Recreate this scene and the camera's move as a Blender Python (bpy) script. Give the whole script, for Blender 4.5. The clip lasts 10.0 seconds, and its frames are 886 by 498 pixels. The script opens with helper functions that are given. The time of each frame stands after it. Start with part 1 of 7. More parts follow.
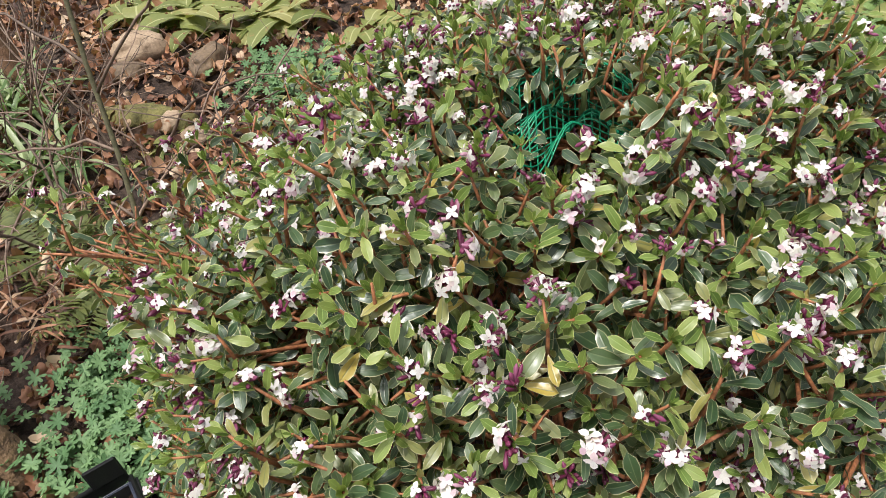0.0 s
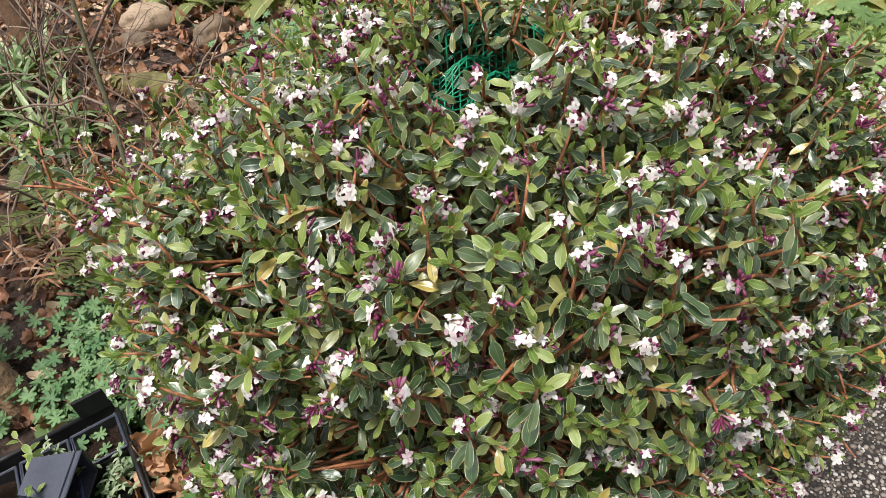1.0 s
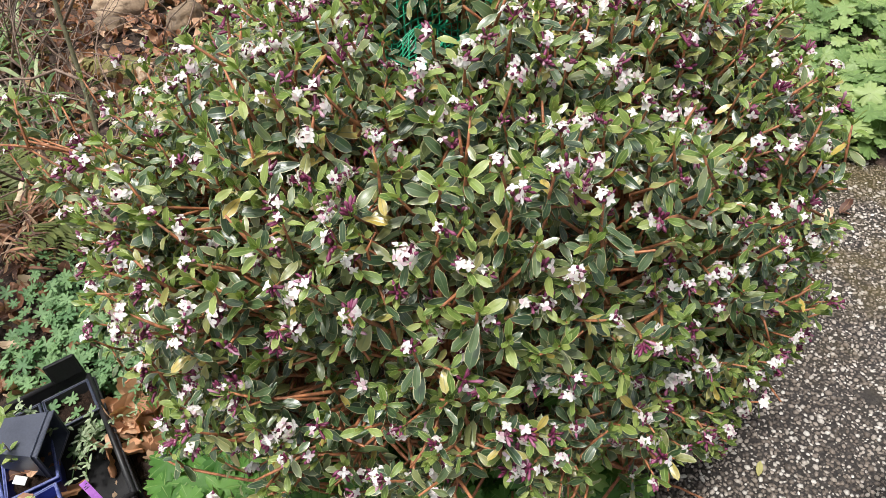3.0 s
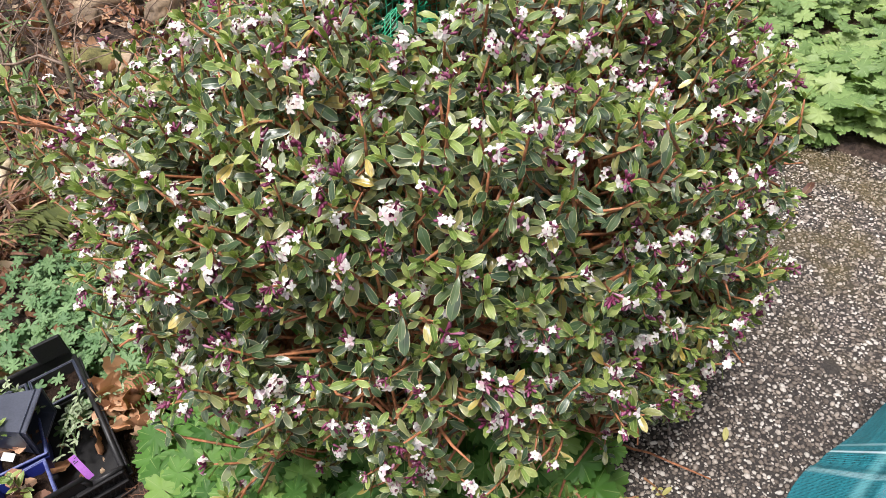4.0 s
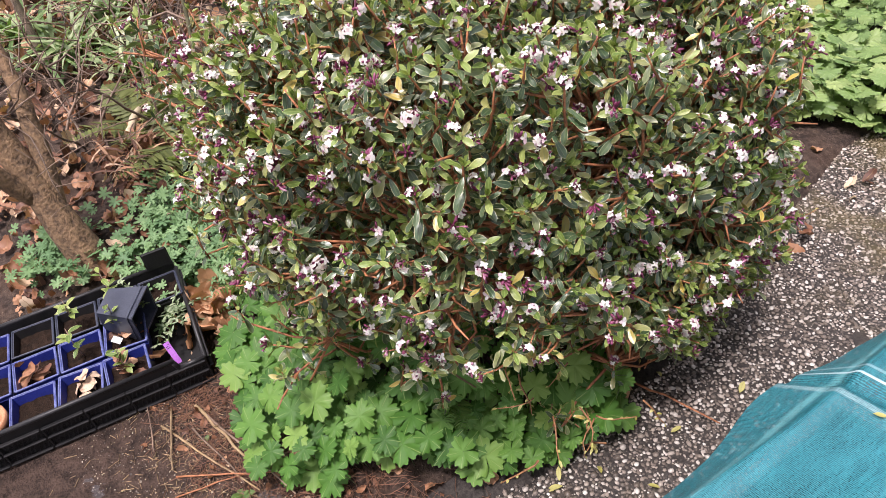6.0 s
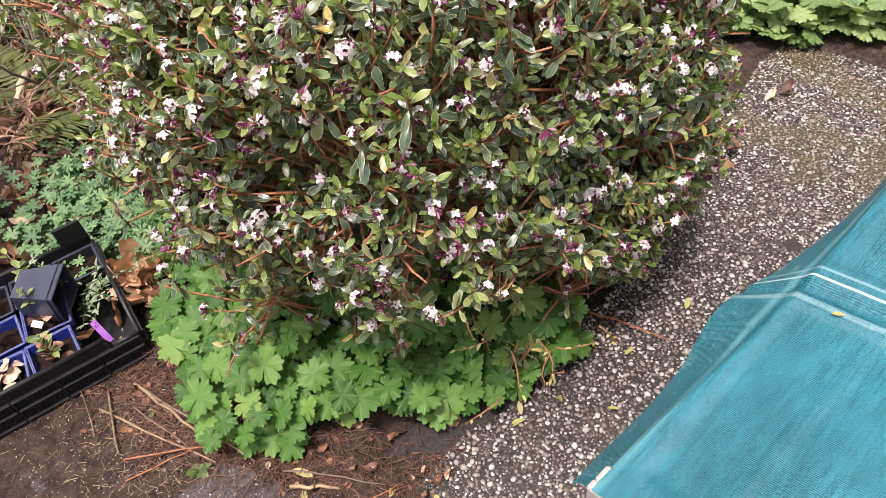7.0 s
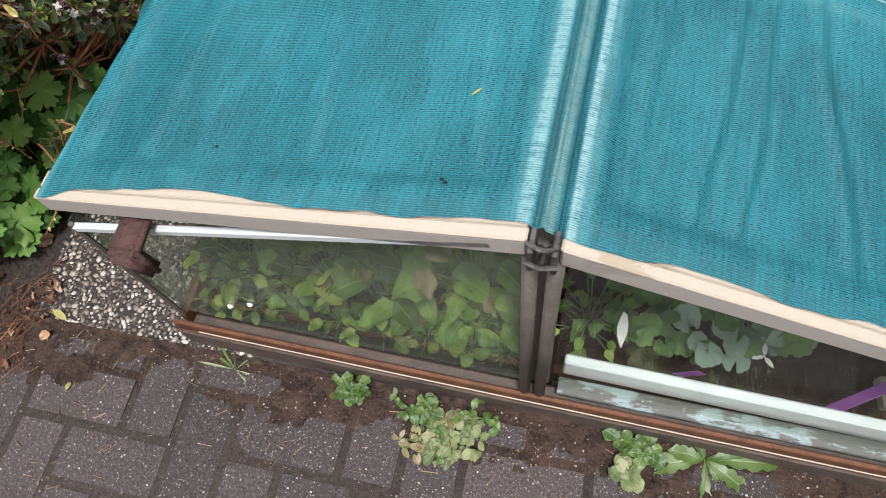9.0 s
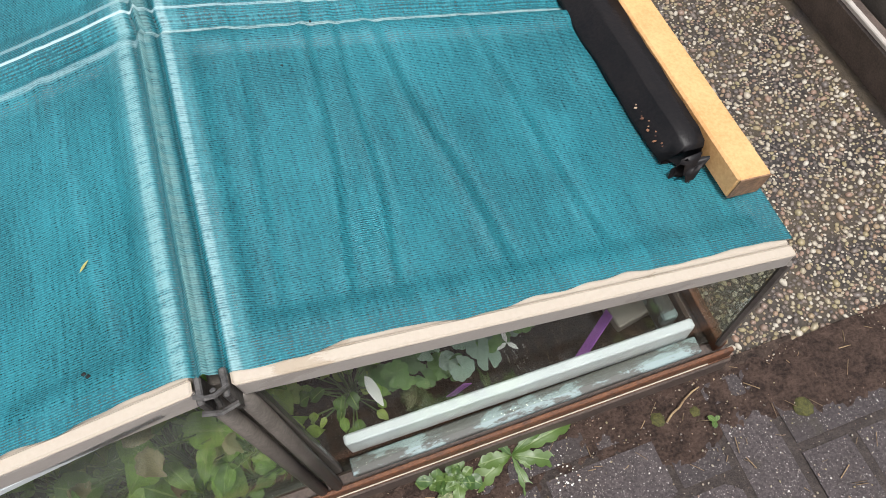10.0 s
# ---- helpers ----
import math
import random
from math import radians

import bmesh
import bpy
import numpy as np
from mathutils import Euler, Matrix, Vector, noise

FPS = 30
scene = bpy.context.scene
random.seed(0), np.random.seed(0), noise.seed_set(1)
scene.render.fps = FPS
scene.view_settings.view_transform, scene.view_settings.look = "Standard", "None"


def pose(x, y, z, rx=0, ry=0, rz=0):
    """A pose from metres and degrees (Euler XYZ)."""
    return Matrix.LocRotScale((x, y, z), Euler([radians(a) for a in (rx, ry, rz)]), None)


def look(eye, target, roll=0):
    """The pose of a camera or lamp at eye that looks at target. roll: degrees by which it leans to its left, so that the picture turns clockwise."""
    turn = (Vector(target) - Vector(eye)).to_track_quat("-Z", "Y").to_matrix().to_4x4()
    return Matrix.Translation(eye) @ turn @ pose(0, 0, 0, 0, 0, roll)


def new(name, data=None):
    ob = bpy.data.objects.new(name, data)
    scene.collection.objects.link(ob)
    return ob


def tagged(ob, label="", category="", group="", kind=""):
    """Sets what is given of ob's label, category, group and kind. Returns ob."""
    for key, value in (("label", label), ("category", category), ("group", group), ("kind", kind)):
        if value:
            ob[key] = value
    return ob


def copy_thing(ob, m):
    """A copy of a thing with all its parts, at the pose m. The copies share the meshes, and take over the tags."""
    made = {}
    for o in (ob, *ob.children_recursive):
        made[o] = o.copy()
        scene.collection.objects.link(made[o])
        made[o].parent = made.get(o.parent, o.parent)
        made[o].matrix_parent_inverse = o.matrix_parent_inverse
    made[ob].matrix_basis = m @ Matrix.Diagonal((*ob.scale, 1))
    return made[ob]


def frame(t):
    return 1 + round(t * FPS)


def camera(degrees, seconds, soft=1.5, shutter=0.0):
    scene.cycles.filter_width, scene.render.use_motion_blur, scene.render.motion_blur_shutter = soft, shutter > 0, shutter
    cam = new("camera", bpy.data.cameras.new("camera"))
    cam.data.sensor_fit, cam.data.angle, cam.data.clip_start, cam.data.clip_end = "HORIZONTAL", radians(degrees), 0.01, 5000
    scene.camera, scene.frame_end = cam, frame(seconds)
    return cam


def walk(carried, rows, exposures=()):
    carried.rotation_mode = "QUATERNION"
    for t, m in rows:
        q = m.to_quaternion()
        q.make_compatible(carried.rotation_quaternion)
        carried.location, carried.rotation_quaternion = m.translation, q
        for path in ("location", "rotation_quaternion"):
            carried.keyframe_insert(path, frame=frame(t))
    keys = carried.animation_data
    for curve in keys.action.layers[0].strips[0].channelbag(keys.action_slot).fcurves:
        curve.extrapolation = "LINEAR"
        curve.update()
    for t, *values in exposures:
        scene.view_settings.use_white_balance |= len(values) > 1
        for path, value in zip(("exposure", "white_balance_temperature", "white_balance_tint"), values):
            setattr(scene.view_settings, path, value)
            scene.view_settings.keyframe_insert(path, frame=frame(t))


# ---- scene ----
cam = camera(64.3, 10.0, soft=0.6)
PATH = [
    (0, (-0.937, -0.153, 1.401), (-2.101, 0.785, 0.072), -8.1),
    (0.5, (-0.835, -0.136, 1.395), (-2.013, 0.761, 0.05), -8.2),
    (1, (-0.768, -0.149, 1.402), (-1.95, 0.732, 0.051), -8.2),
    (1.5, (-0.73, -0.17, 1.405), (-1.915, 0.71, 0.056), -8.1),
    (2, (-0.702, -0.178, 1.404), (-1.886, 0.709, 0.059), -7.8),
    (2.5, (-0.684, -0.173, 1.397), (-1.861, 0.729, 0.054), -7.2),
    (2.7, (-0.68, -0.176, 1.397), (-1.845, 0.734, 0.05), -6.8),
    (3.8, (-0.66, -0.246, 1.401), (-1.733, 0.734, 0.027), -4.9),
    (4, (-0.63, -0.247, 1.401), (-1.72, 0.729, 0.037), -4.8),
    (4.5, (-0.509, -0.241, 1.404), (-1.695, 0.669, 0.075), -5.7),
    (5, (-0.408, -0.258, 1.417), (-1.665, 0.583, 0.108), -6.4),
    (5.5, (-0.371, -0.283, 1.422), (-1.662, 0.502, 0.112), -7.0),
    (5.7, (-0.364, -0.291, 1.423), (-1.661, 0.467, 0.103), -7.3),
    (6.8, (-0.444, -0.321, 1.392), (-1.538, 0.52, -0.055), -7.2),
    (7, (-0.432, -0.319, 1.38), (-1.489, 0.53, -0.09), -7.4),
    (7.5, (-0.344, -0.299, 1.353), (-1.247, 0.562, -0.211), -8.4),
    (8, (-0.193, -0.284, 1.303), (-0.9, 0.56, -0.367), -10.3),
    (8.5, (-0.043, -0.278, 1.266), (-0.57, 0.522, -0.49), -12.6),
    (9, (0.04, -0.283, 1.244), (-0.325, 0.506, -0.557), -13.7),
    (9.5, (0.102, -0.26, 1.233), (-0.003, 0.581, -0.578), -11.2),
    (10, (0.173, -0.239, 1.241), (0.393, 0.64, -0.542), -6.6),
]
walk(cam, [(t, look(eye, target, roll)) for t, eye, target, roll in PATH], exposures=[(0, 0.62, 6500, 10), (2.7, 0.75, 6450, 9), (4.5, 0.93, 6480, 16), (5.5, 0.97, 6480, 21), (7.5, 0.99, 6550, 22), (8.5, 0.70, 6400, 13), (9.5, 0.56, 6350, 11), (10, 0.55, 6350, 11)])

# ---------- world, sun and exposure ----------
world = bpy.data.worlds.new("overcast_sky")
scene.world = world
world.use_nodes = True
wn, wl = world.node_tree.nodes, world.node_tree.links
sky = wn.new("ShaderNodeTexSky")
sky.sky_type = 'NISHITA'
sky.sun_disc = False
sky.sun_elevation, sky.sun_rotation = radians(73), radians(205)
sky.air_density, sky.dust_density, sky.ozone_density = 1.0, 4.0, 1.0
grey = wn.new("ShaderNodeHueSaturation")
grey.inputs["Saturation"].default_value = 0.22
wl.new(sky.outputs[0], grey.inputs["Color"])
wl.new(grey.outputs[0], wn["Background"].inputs["Color"])
wn["Background"].inputs["Strength"].default_value = 0.138

sun = new("sun", bpy.data.lights.new("sun", 'SUN'))
sun.data.energy, sun.data.angle, sun.data.color = 2.6, radians(8), (1.0, 0.97, 0.92)
sun.matrix_world = look((-0.5, -0.55, 3.2), (-0.9, 0.3, 0.0))

R = random.Random(11)


# ---------- node material helper ----------
class Mat:
    """A procedural principled material under construction."""

    def __init__(self, name, rough=0.6, metal=0.0, spec=0.5):
        self.m = bpy.data.materials.new(name)
        self.m.use_nodes = True
        self.n, self.l = self.m.node_tree.nodes, self.m.node_tree.links
        self.p = self.n["Principled BSDF"]
        self.out = self.n["Material Output"]
        self.set("Roughness", rough)
        self.set("Metallic", metal)
        self.set("Specular IOR Level", spec)

    def set(self, key, value):
        if isinstance(value, bpy.types.NodeSocket):
            self.l.new(value, self.p.inputs[key])
        else:
            if key == "Base Color" and len(value) == 3:
                value = (*value, 1)
            self.p.inputs[key].default_value = value

    def put(self, socket, value):
        if isinstance(value, bpy.types.NodeSocket):
            self.l.new(value, socket)
        elif isinstance(value, (tuple, list)) and len(value) == 3 and socket.type == 'RGBA':
            socket.default_value = (*value, 1)
        else:
            socket.default_value = value

    def coord(self, kind="Object"):
        return self.n.new("ShaderNodeTexCoord").outputs[kind]

    def world_pos(self):
        return self.n.new("ShaderNodeNewGeometry").outputs["Position"]

    def island(self):
        return self.n.new("ShaderNodeNewGeometry").outputs["Random Per Island"]

    def obrand(self):
        return self.n.new("ShaderNodeObjectInfo").outputs["Random"]

    def scaled(self, vec, s):
        k = self.n.new("ShaderNodeMapping")
        self.l.new(vec, k.inputs["Vector"])
        k.inputs["Scale"].default_value = s
        return k.outputs[0]

    def noise(self, scale, vec=None, detail=4, rough=0.55, dist=0.0):
        k = self.n.new("ShaderNodeTexNoise")
        k.inputs["Scale"].default_value = scale
        k.inputs["Detail"].default_value = detail
        k.inputs["Roughness"].default_value = rough
        k.inputs["Distortion"].default_value = dist
        self.l.new(vec if vec is not None else self.coord(), k.inputs["Vector"])
        return k.outputs["Fac"]

    def voronoi(self, scale, vec=None, feature='F1', out="Distance"):
        k = self.n.new("ShaderNodeTexVoronoi")
        k.feature = feature
        k.inputs["Scale"].default_value = scale
        self.l.new(vec if vec is not None else self.coord(), k.inputs["Vector"])
        return k.outputs[out]

    def wave(self, scale, vec, axis='X', dist=0.0):
        k = self.n.new("ShaderNodeTexWave")
        k.bands_direction = axis
        k.inputs["Scale"].default_value = scale
        k.inputs["Distortion"].default_value = dist
        self.l.new(vec, k.inputs["Vector"])
        return k.outputs["Fac"]

    def ramp(self, fac, stops, interp='LINEAR'):
        k = self.n.new("ShaderNodeValToRGB")
        r = k.color_ramp
        r.interpolation = interp
        while len(r.elements) < len(stops):
            r.elements.new(0.5)
        for e, (pos, c) in zip(r.elements, stops):
            e.position = pos
            e.color = (*c, 1) if len(c) == 3 else c
        self.l.new(fac, k.inputs[0])
        return k.outputs[0]

    def mix(self, fac, a, b, kind='MIX'):
        k = self.n.new("ShaderNodeMix")
        k.data_type = 'RGBA'
        k.blend_type = kind
        self.put(k.inputs[0], fac)
        self.put(k.inputs[6], a)
        self.put(k.inputs[7], b)
        return k.outputs[2]

    def math(self, op, a, b=0.0, c=0.0):
        k = self.n.new("ShaderNodeMath")
        k.operation = op
        for s, v in zip(k.inputs, (a, b, c)):
            self.put(s, v)
        return k.outputs[0]

    def band(self, fac, lo, hi):
        k = self.n.new("ShaderNodeMapRange")
        k.interpolation_type = 'SMOOTHSTEP'
        self.put(k.inputs[0], fac)
        k.inputs[1].default_value, k.inputs[2].default_value = lo, hi
        return k.outputs[0]

    def split(self, vec):
        k = self.n.new("ShaderNodeSeparateXYZ")
        self.l.new(vec, k.inputs[0])
        return k.outputs

    def bump(self, height, strength=0.4, dist=0.002):
        k = self.n.new("ShaderNodeBump")
        k.inputs["Strength"].default_value = strength
        k.inputs["Distance"].default_value = dist
        self.l.new(height, k.inputs["Height"])
        self.l.new(k.outputs[0], self.p.inputs["Normal"])

    def through_light(self, colour, amount):
        """Adds light that passes through a thin leaf or petal."""
        t = self.n.new("ShaderNodeBsdfTranslucent")
        self.put(t.inputs["Color"], colour)
        mx = self.n.new("ShaderNodeMixShader")
        mx.inputs[0].default_value = amount
        self.l.new(self.p.outputs[0], mx.inputs[1])
        self.l.new(t.outputs[0], mx.inputs[2])
        self.l.new(mx.outputs[0], self.out.inputs[0])


def leaf_material(name, stops, edge=None, rib=None, rough=0.35, edge_at=0.80, light=0.25, spec=0.5, blotch=None, rib_width=0.11, coat=0.0):
    """A leaf: base colours picked leaf by leaf, with a paler rib and an optional coloured margin."""
    a = Mat(name, rough, spec=spec)
    a.set("Coat Weight", coat)
    a.set("Coat Roughness", 0.28)
    uv = a.split(a.coord("UV"))
    across = a.math('ABSOLUTE', a.math('MULTIPLY_ADD', uv[0], 2.0, -1.0))
    pick = a.math('FRACT', a.math('ADD', a.island(), a.obrand()))
    col = a.ramp(pick, stops)
    g = a.noise(60, a.world_pos(), 3)
    col = a.mix(a.math('MULTIPLY', g, 0.55), col, a.mix(1.0, col, (0.55, 0.62, 0.5), 'MULTIPLY'))
    if blotch:
        col = a.mix(a.band(a.noise(35, a.world_pos(), 2), 0.62, 0.72), col, blotch)
    if rib:
        col = a.mix(a.math('MULTIPLY', a.band(across, rib_width, 0.02), 0.7), col, rib)
    if edge:
        wob = a.math('MULTIPLY_ADD', a.noise(90, a.world_pos(), 2), 0.16, -0.08)
        col = a.mix(a.band(a.math('ADD', across, wob), edge_at, edge_at + 0.10), col, edge)
    a.set("Base Color", col)
    a.bump(a.math('ADD', a.math('MULTIPLY', a.band(across, 0.2, 0.0), -0.6), a.noise(120, a.world_pos(), 3)), 0.3, 0.0016)
    a.set("Roughness", a.math('MULTIPLY_ADD', a.noise(45, a.world_pos(), 2), 0.3, rough - 0.12))
    a.through_light(a.mix(1.0, col, (1.0, 1.1, 0.5), 'MULTIPLY'), light)
    return a.m


def plain_material(name, c1, c2, scale=20, rough=0.6, metal=0.0, bump=0.2, dist=0.002, spec=0.5, fine=220, detail=5, each=0.0):
    """Two tones of one surface with a fine grain."""
    a = Mat(name, rough, metal, spec)
    w = a.world_pos()
    n1, n2 = a.noise(scale, w, detail), a.noise(fine, w, 3)
    fac = a.math('MULTIPLY_ADD', n2, 0.5, a.math('MULTIPLY', n1, 0.6))
    col = a.mix(a.band(fac, 0.32, 0.75), c1, c2)
    if each:
        pick = a.math('FRACT', a.math('ADD', a.island(), a.obrand()))
        col = a.mix(a.math('MULTIPLY', pick, each), col, (0.02, 0.015, 0.01))
    a.set("Base Color", col)
    a.set("Roughness", a.math('MULTIPLY_ADD', n1, 0.25, rough - 0.12))
    a.bump(fac, bump, dist)
    return a.m


# leaves of the shrub: dark wet green with a thin creamy margin
M_LEAF = leaf_material("shrub_leaf", [(0, (0.028, 0.064, 0.024)), (0.40, (0.053, 0.102, 0.038)), (0.66, (0.100, 0.150, 0.056)), (0.85, (0.198, 0.222, 0.086)), (0.95, (0.30, 0.29, 0.09)), (1, (0.52, 0.37, 0.07))],
                       edge=(0.47, 0.44, 0.26), rib=(0.15, 0.19, 0.09), rough=0.34, edge_at=0.85, spec=0.8, light=0.22, coat=0.35)
M_YOUNG = leaf_material("young_shrub_leaf", [(0, (0.112, 0.180, 0.040)), (0.5, (0.192, 0.272, 0.060)), (1, (0.34, 0.38, 0.12))],
                        edge=(0.52, 0.55, 0.22), rib=(0.30, 0.40, 0.12), rough=0.40, edge_at=0.86, light=0.3)
M_GERANIUM = leaf_material("geranium_leaf", [(0, (0.038, 0.110, 0.018)), (0.5, (0.072, 0.178, 0.030)), (0.85, (0.112, 0.235, 0.046)), (1, (0.19, 0.30, 0.07))],
                           rib=(0.20, 0.28, 0.09), rough=0.5, light=0.28, rib_width=0.05, spec=0.25)
M_GERANIUM_PALE = leaf_material("pale_geranium_leaf", [(0, (0.12, 0.20, 0.060)), (0.5, (0.19, 0.29, 0.090)), (1, (0.30, 0.38, 0.14))], rib=(0.32, 0.41, 0.18), rough=0.5, light=0.3, rib_width=0.05)
M_WILTED = leaf_material("wilted_leaf", [(0, (0.16, 0.11, 0.06)), (0.6, (0.28, 0.24, 0.12)), (1, (0.36, 0.30, 0.2))], rough=0.6)
M_BLUEGREEN = leaf_material("bluegreen_leaf", [(0, (0.085, 0.180, 0.070)), (1, (0.19, 0.31, 0.135))], rough=0.6)
M_FERN = leaf_material("fern_leaf", [(0, (0.07, 0.16, 0.030)), (1, (0.16, 0.27, 0.06))], rough=0.55)
M_FERN_OLIVE = leaf_material("olive_fern_leaf", [(0, (0.09, 0.11, 0.03)), (1, (0.17, 0.19, 0.05))], rough=0.6)
M_PALE = leaf_material("pale_leaf", [(0, (0.13, 0.16, 0.04)), (0.5, (0.23, 0.25, 0.07)), (1, (0.34, 0.31, 0.12))], rib=(0.5, 0.5, 0.25), rough=0.5, blotch=(0.25, 0.17, 0.05))
M_STRAP = leaf_material("strap_leaf", [(0, (0.08, 0.15, 0.04)), (0.5, (0.17, 0.26, 0.09)), (1, (0.46, 0.50, 0.30))], rough=0.4, light=0.35)
M_WEED = leaf_material("weed_leaf", [(0, (0.05, 0.105, 0.025)), (1, (0.125, 0.195, 0.050))], rib=(0.21, 0.28, 0.11), rough=0.4)
M_SILVER = leaf_material("silvery_leaf", [(0, (0.20, 0.27, 0.15)), (1, (0.42, 0.48, 0.32))], rough=0.6, light=0.3)
M_OLIVEWEED = leaf_material("olive_weed_leaf", [(0, (0.10, 0.14, 0.05)), (0.7, (0.20, 0.24, 0.10)), (1, (0.36, 0.36, 0.20))], rib=(0.34, 0.36, 0.2), rough=0.5)
M_GREYLEAF = leaf_material("greygreen_leaf", [(0, (0.06, 0.11, 0.08)), (0.35, (0.13, 0.20, 0.165)), (1, (0.29, 0.38, 0.34))], rib=(0.44, 0.52, 0.46), rough=0.6)
M_FRAMELEAF = leaf_material("cold_frame_leaf", [(0, (0.055, 0.120, 0.020)), (0.30, (0.120, 0.225, 0.036)), (0.70, (0.20, 0.33, 0.052)), (1, (0.38, 0.45, 0.12))], rib=(0.25, 0.34, 0.11), rough=0.5, light=0.35)
M_ROUNDGREEN = leaf_material("round_green_leaf", [(0, (0.045, 0.115, 0.025)), (1, (0.11, 0.22, 0.045))], rib=(0.18, 0.28, 0.1), rough=0.5)
M_DEAD = leaf_material("dead_leaf_brown", [(0, (0.07, 0.030, 0.022)), (0.35, (0.19, 0.078, 0.045)), (0.65, (0.36, 0.165, 0.090)), (0.86, (0.50, 0.29, 0.18)), (1, (0.64, 0.48, 0.36))],
                       rib=(0.25, 0.14, 0.06), rough=0.6, light=0.15, blotch=(0.10, 0.05, 0.025))
M_YELLOWED = leaf_material("yellowed_leaf", [(0, (0.40, 0.36, 0.10)), (1, (0.55, 0.50, 0.22))], rib=(0.3, 0.3, 0.08), rough=0.5)
M_PETAL = leaf_material("white_petal", [(0, (0.86, 0.80, 0.83)), (0.7, (0.86, 0.80, 0.83)), (0.88, (0.80, 0.62, 0.70)), (1, (0.74, 0.50, 0.62))], rough=0.5, light=0.3)
M_BUD = leaf_material("purple_bud", [(0, (0.100, 0.010, 0.040)), (0.5, (0.19, 0.026, 0.085)), (0.8, (0.32, 0.08, 0.18)), (1, (0.58, 0.34, 0.44))], rough=0.45, light=0.2)
M_BARK = plain_material("red_brown_bark", (0.130, 0.046, 0.020), (0.44, 0.175, 0.076), 60, 0.6, bump=0.5)
M_DEADTWIG = plain_material("orange_dead_twig", (0.12, 0.050, 0.022), (0.36, 0.175, 0.075), 60, 0.65, bump=0.4)
M_BARK_GREY = plain_material("grey_brown_bark", (0.07, 0.055, 0.04), (0.22, 0.17, 0.115), 45, 0.75, bump=0.7, dist=0.004)
M_BARK_STUMP = plain_material("red_brown_stump_bark", (0.075, 0.040, 0.024), (0.24, 0.130, 0.075), 30, 0.8, bump=0.8, dist=0.008)
M_TRUNK = plain_material("mossy_trunk_bark", (0.045, 0.027, 0.017), (0.25, 0.155, 0.085), 34, 0.85, bump=1.0, dist=0.012, fine=110)
M_TWIG = plain_material("dry_twig", (0.12, 0.072, 0.052), (0.36, 0.25, 0.185), 40, 0.7, bump=0.3, each=0.75)
M_GREENSTEM = plain_material("green_stem", (0.06, 0.058, 0.030), (0.15, 0.135, 0.075), 50, 0.55, bump=0.3)
M_STRAW = plain_material("straw", (0.16, 0.09, 0.045), (0.46, 0.33, 0.18), 30, 0.7, bump=0.2, each=0.6)
M_NEEDLE = plain_material("red_needle_litter", (0.07, 0.03, 0.018), (0.24, 0.11, 0.06), 30, 0.7, bump=0.2, each=0.4)
M_MOSS = plain_material("moss", (0.025, 0.028, 0.007), (0.085, 0.080, 0.02), 160, 0.9, bump=1.0, dist=0.004, fine=500)
M_STONE = plain_material("brown_boulder", (0.05, 0.034, 0.022), (0.20, 0.135, 0.080), 7, 0.7, bump=0.6, dist=0.01, fine=90)
M_TERRACOTTA = plain_material("terracotta", (0.30, 0.12, 0.055), (0.50, 0.24, 0.13), 18, 0.75, bump=0.2)


def soil_material():
    a = Mat("damp_soil", 0.9, spec=0.25)
    w = a.world_pos()
    n1, n2, n3 = a.noise(3, w, 5), a.noise(40, w, 6, 0.7), a.noise(260, w, 3)
    col = a.mix(a.band(n2, 0.35, 0.68), (0.018, 0.012, 0.010), (0.082, 0.056, 0.043))
    col = a.mix(a.math('MULTIPLY', a.band(n1, 0.45, 0.65), 0.4), col, (0.080, 0.042, 0.025))
    v = a.voronoi(120, w)
    col = a.mix(a.math('MULTIPLY', a.band(v, 0.18, 0.08), a.band(n3, 0.5, 0.6)), col, (0.26, 0.20, 0.14))
    a.set("Base Color", col)
    a.bump(a.math('ADD', n2, a.math('MULTIPLY', n3, 0.5)), 0.9, 0.012)
    return a.m


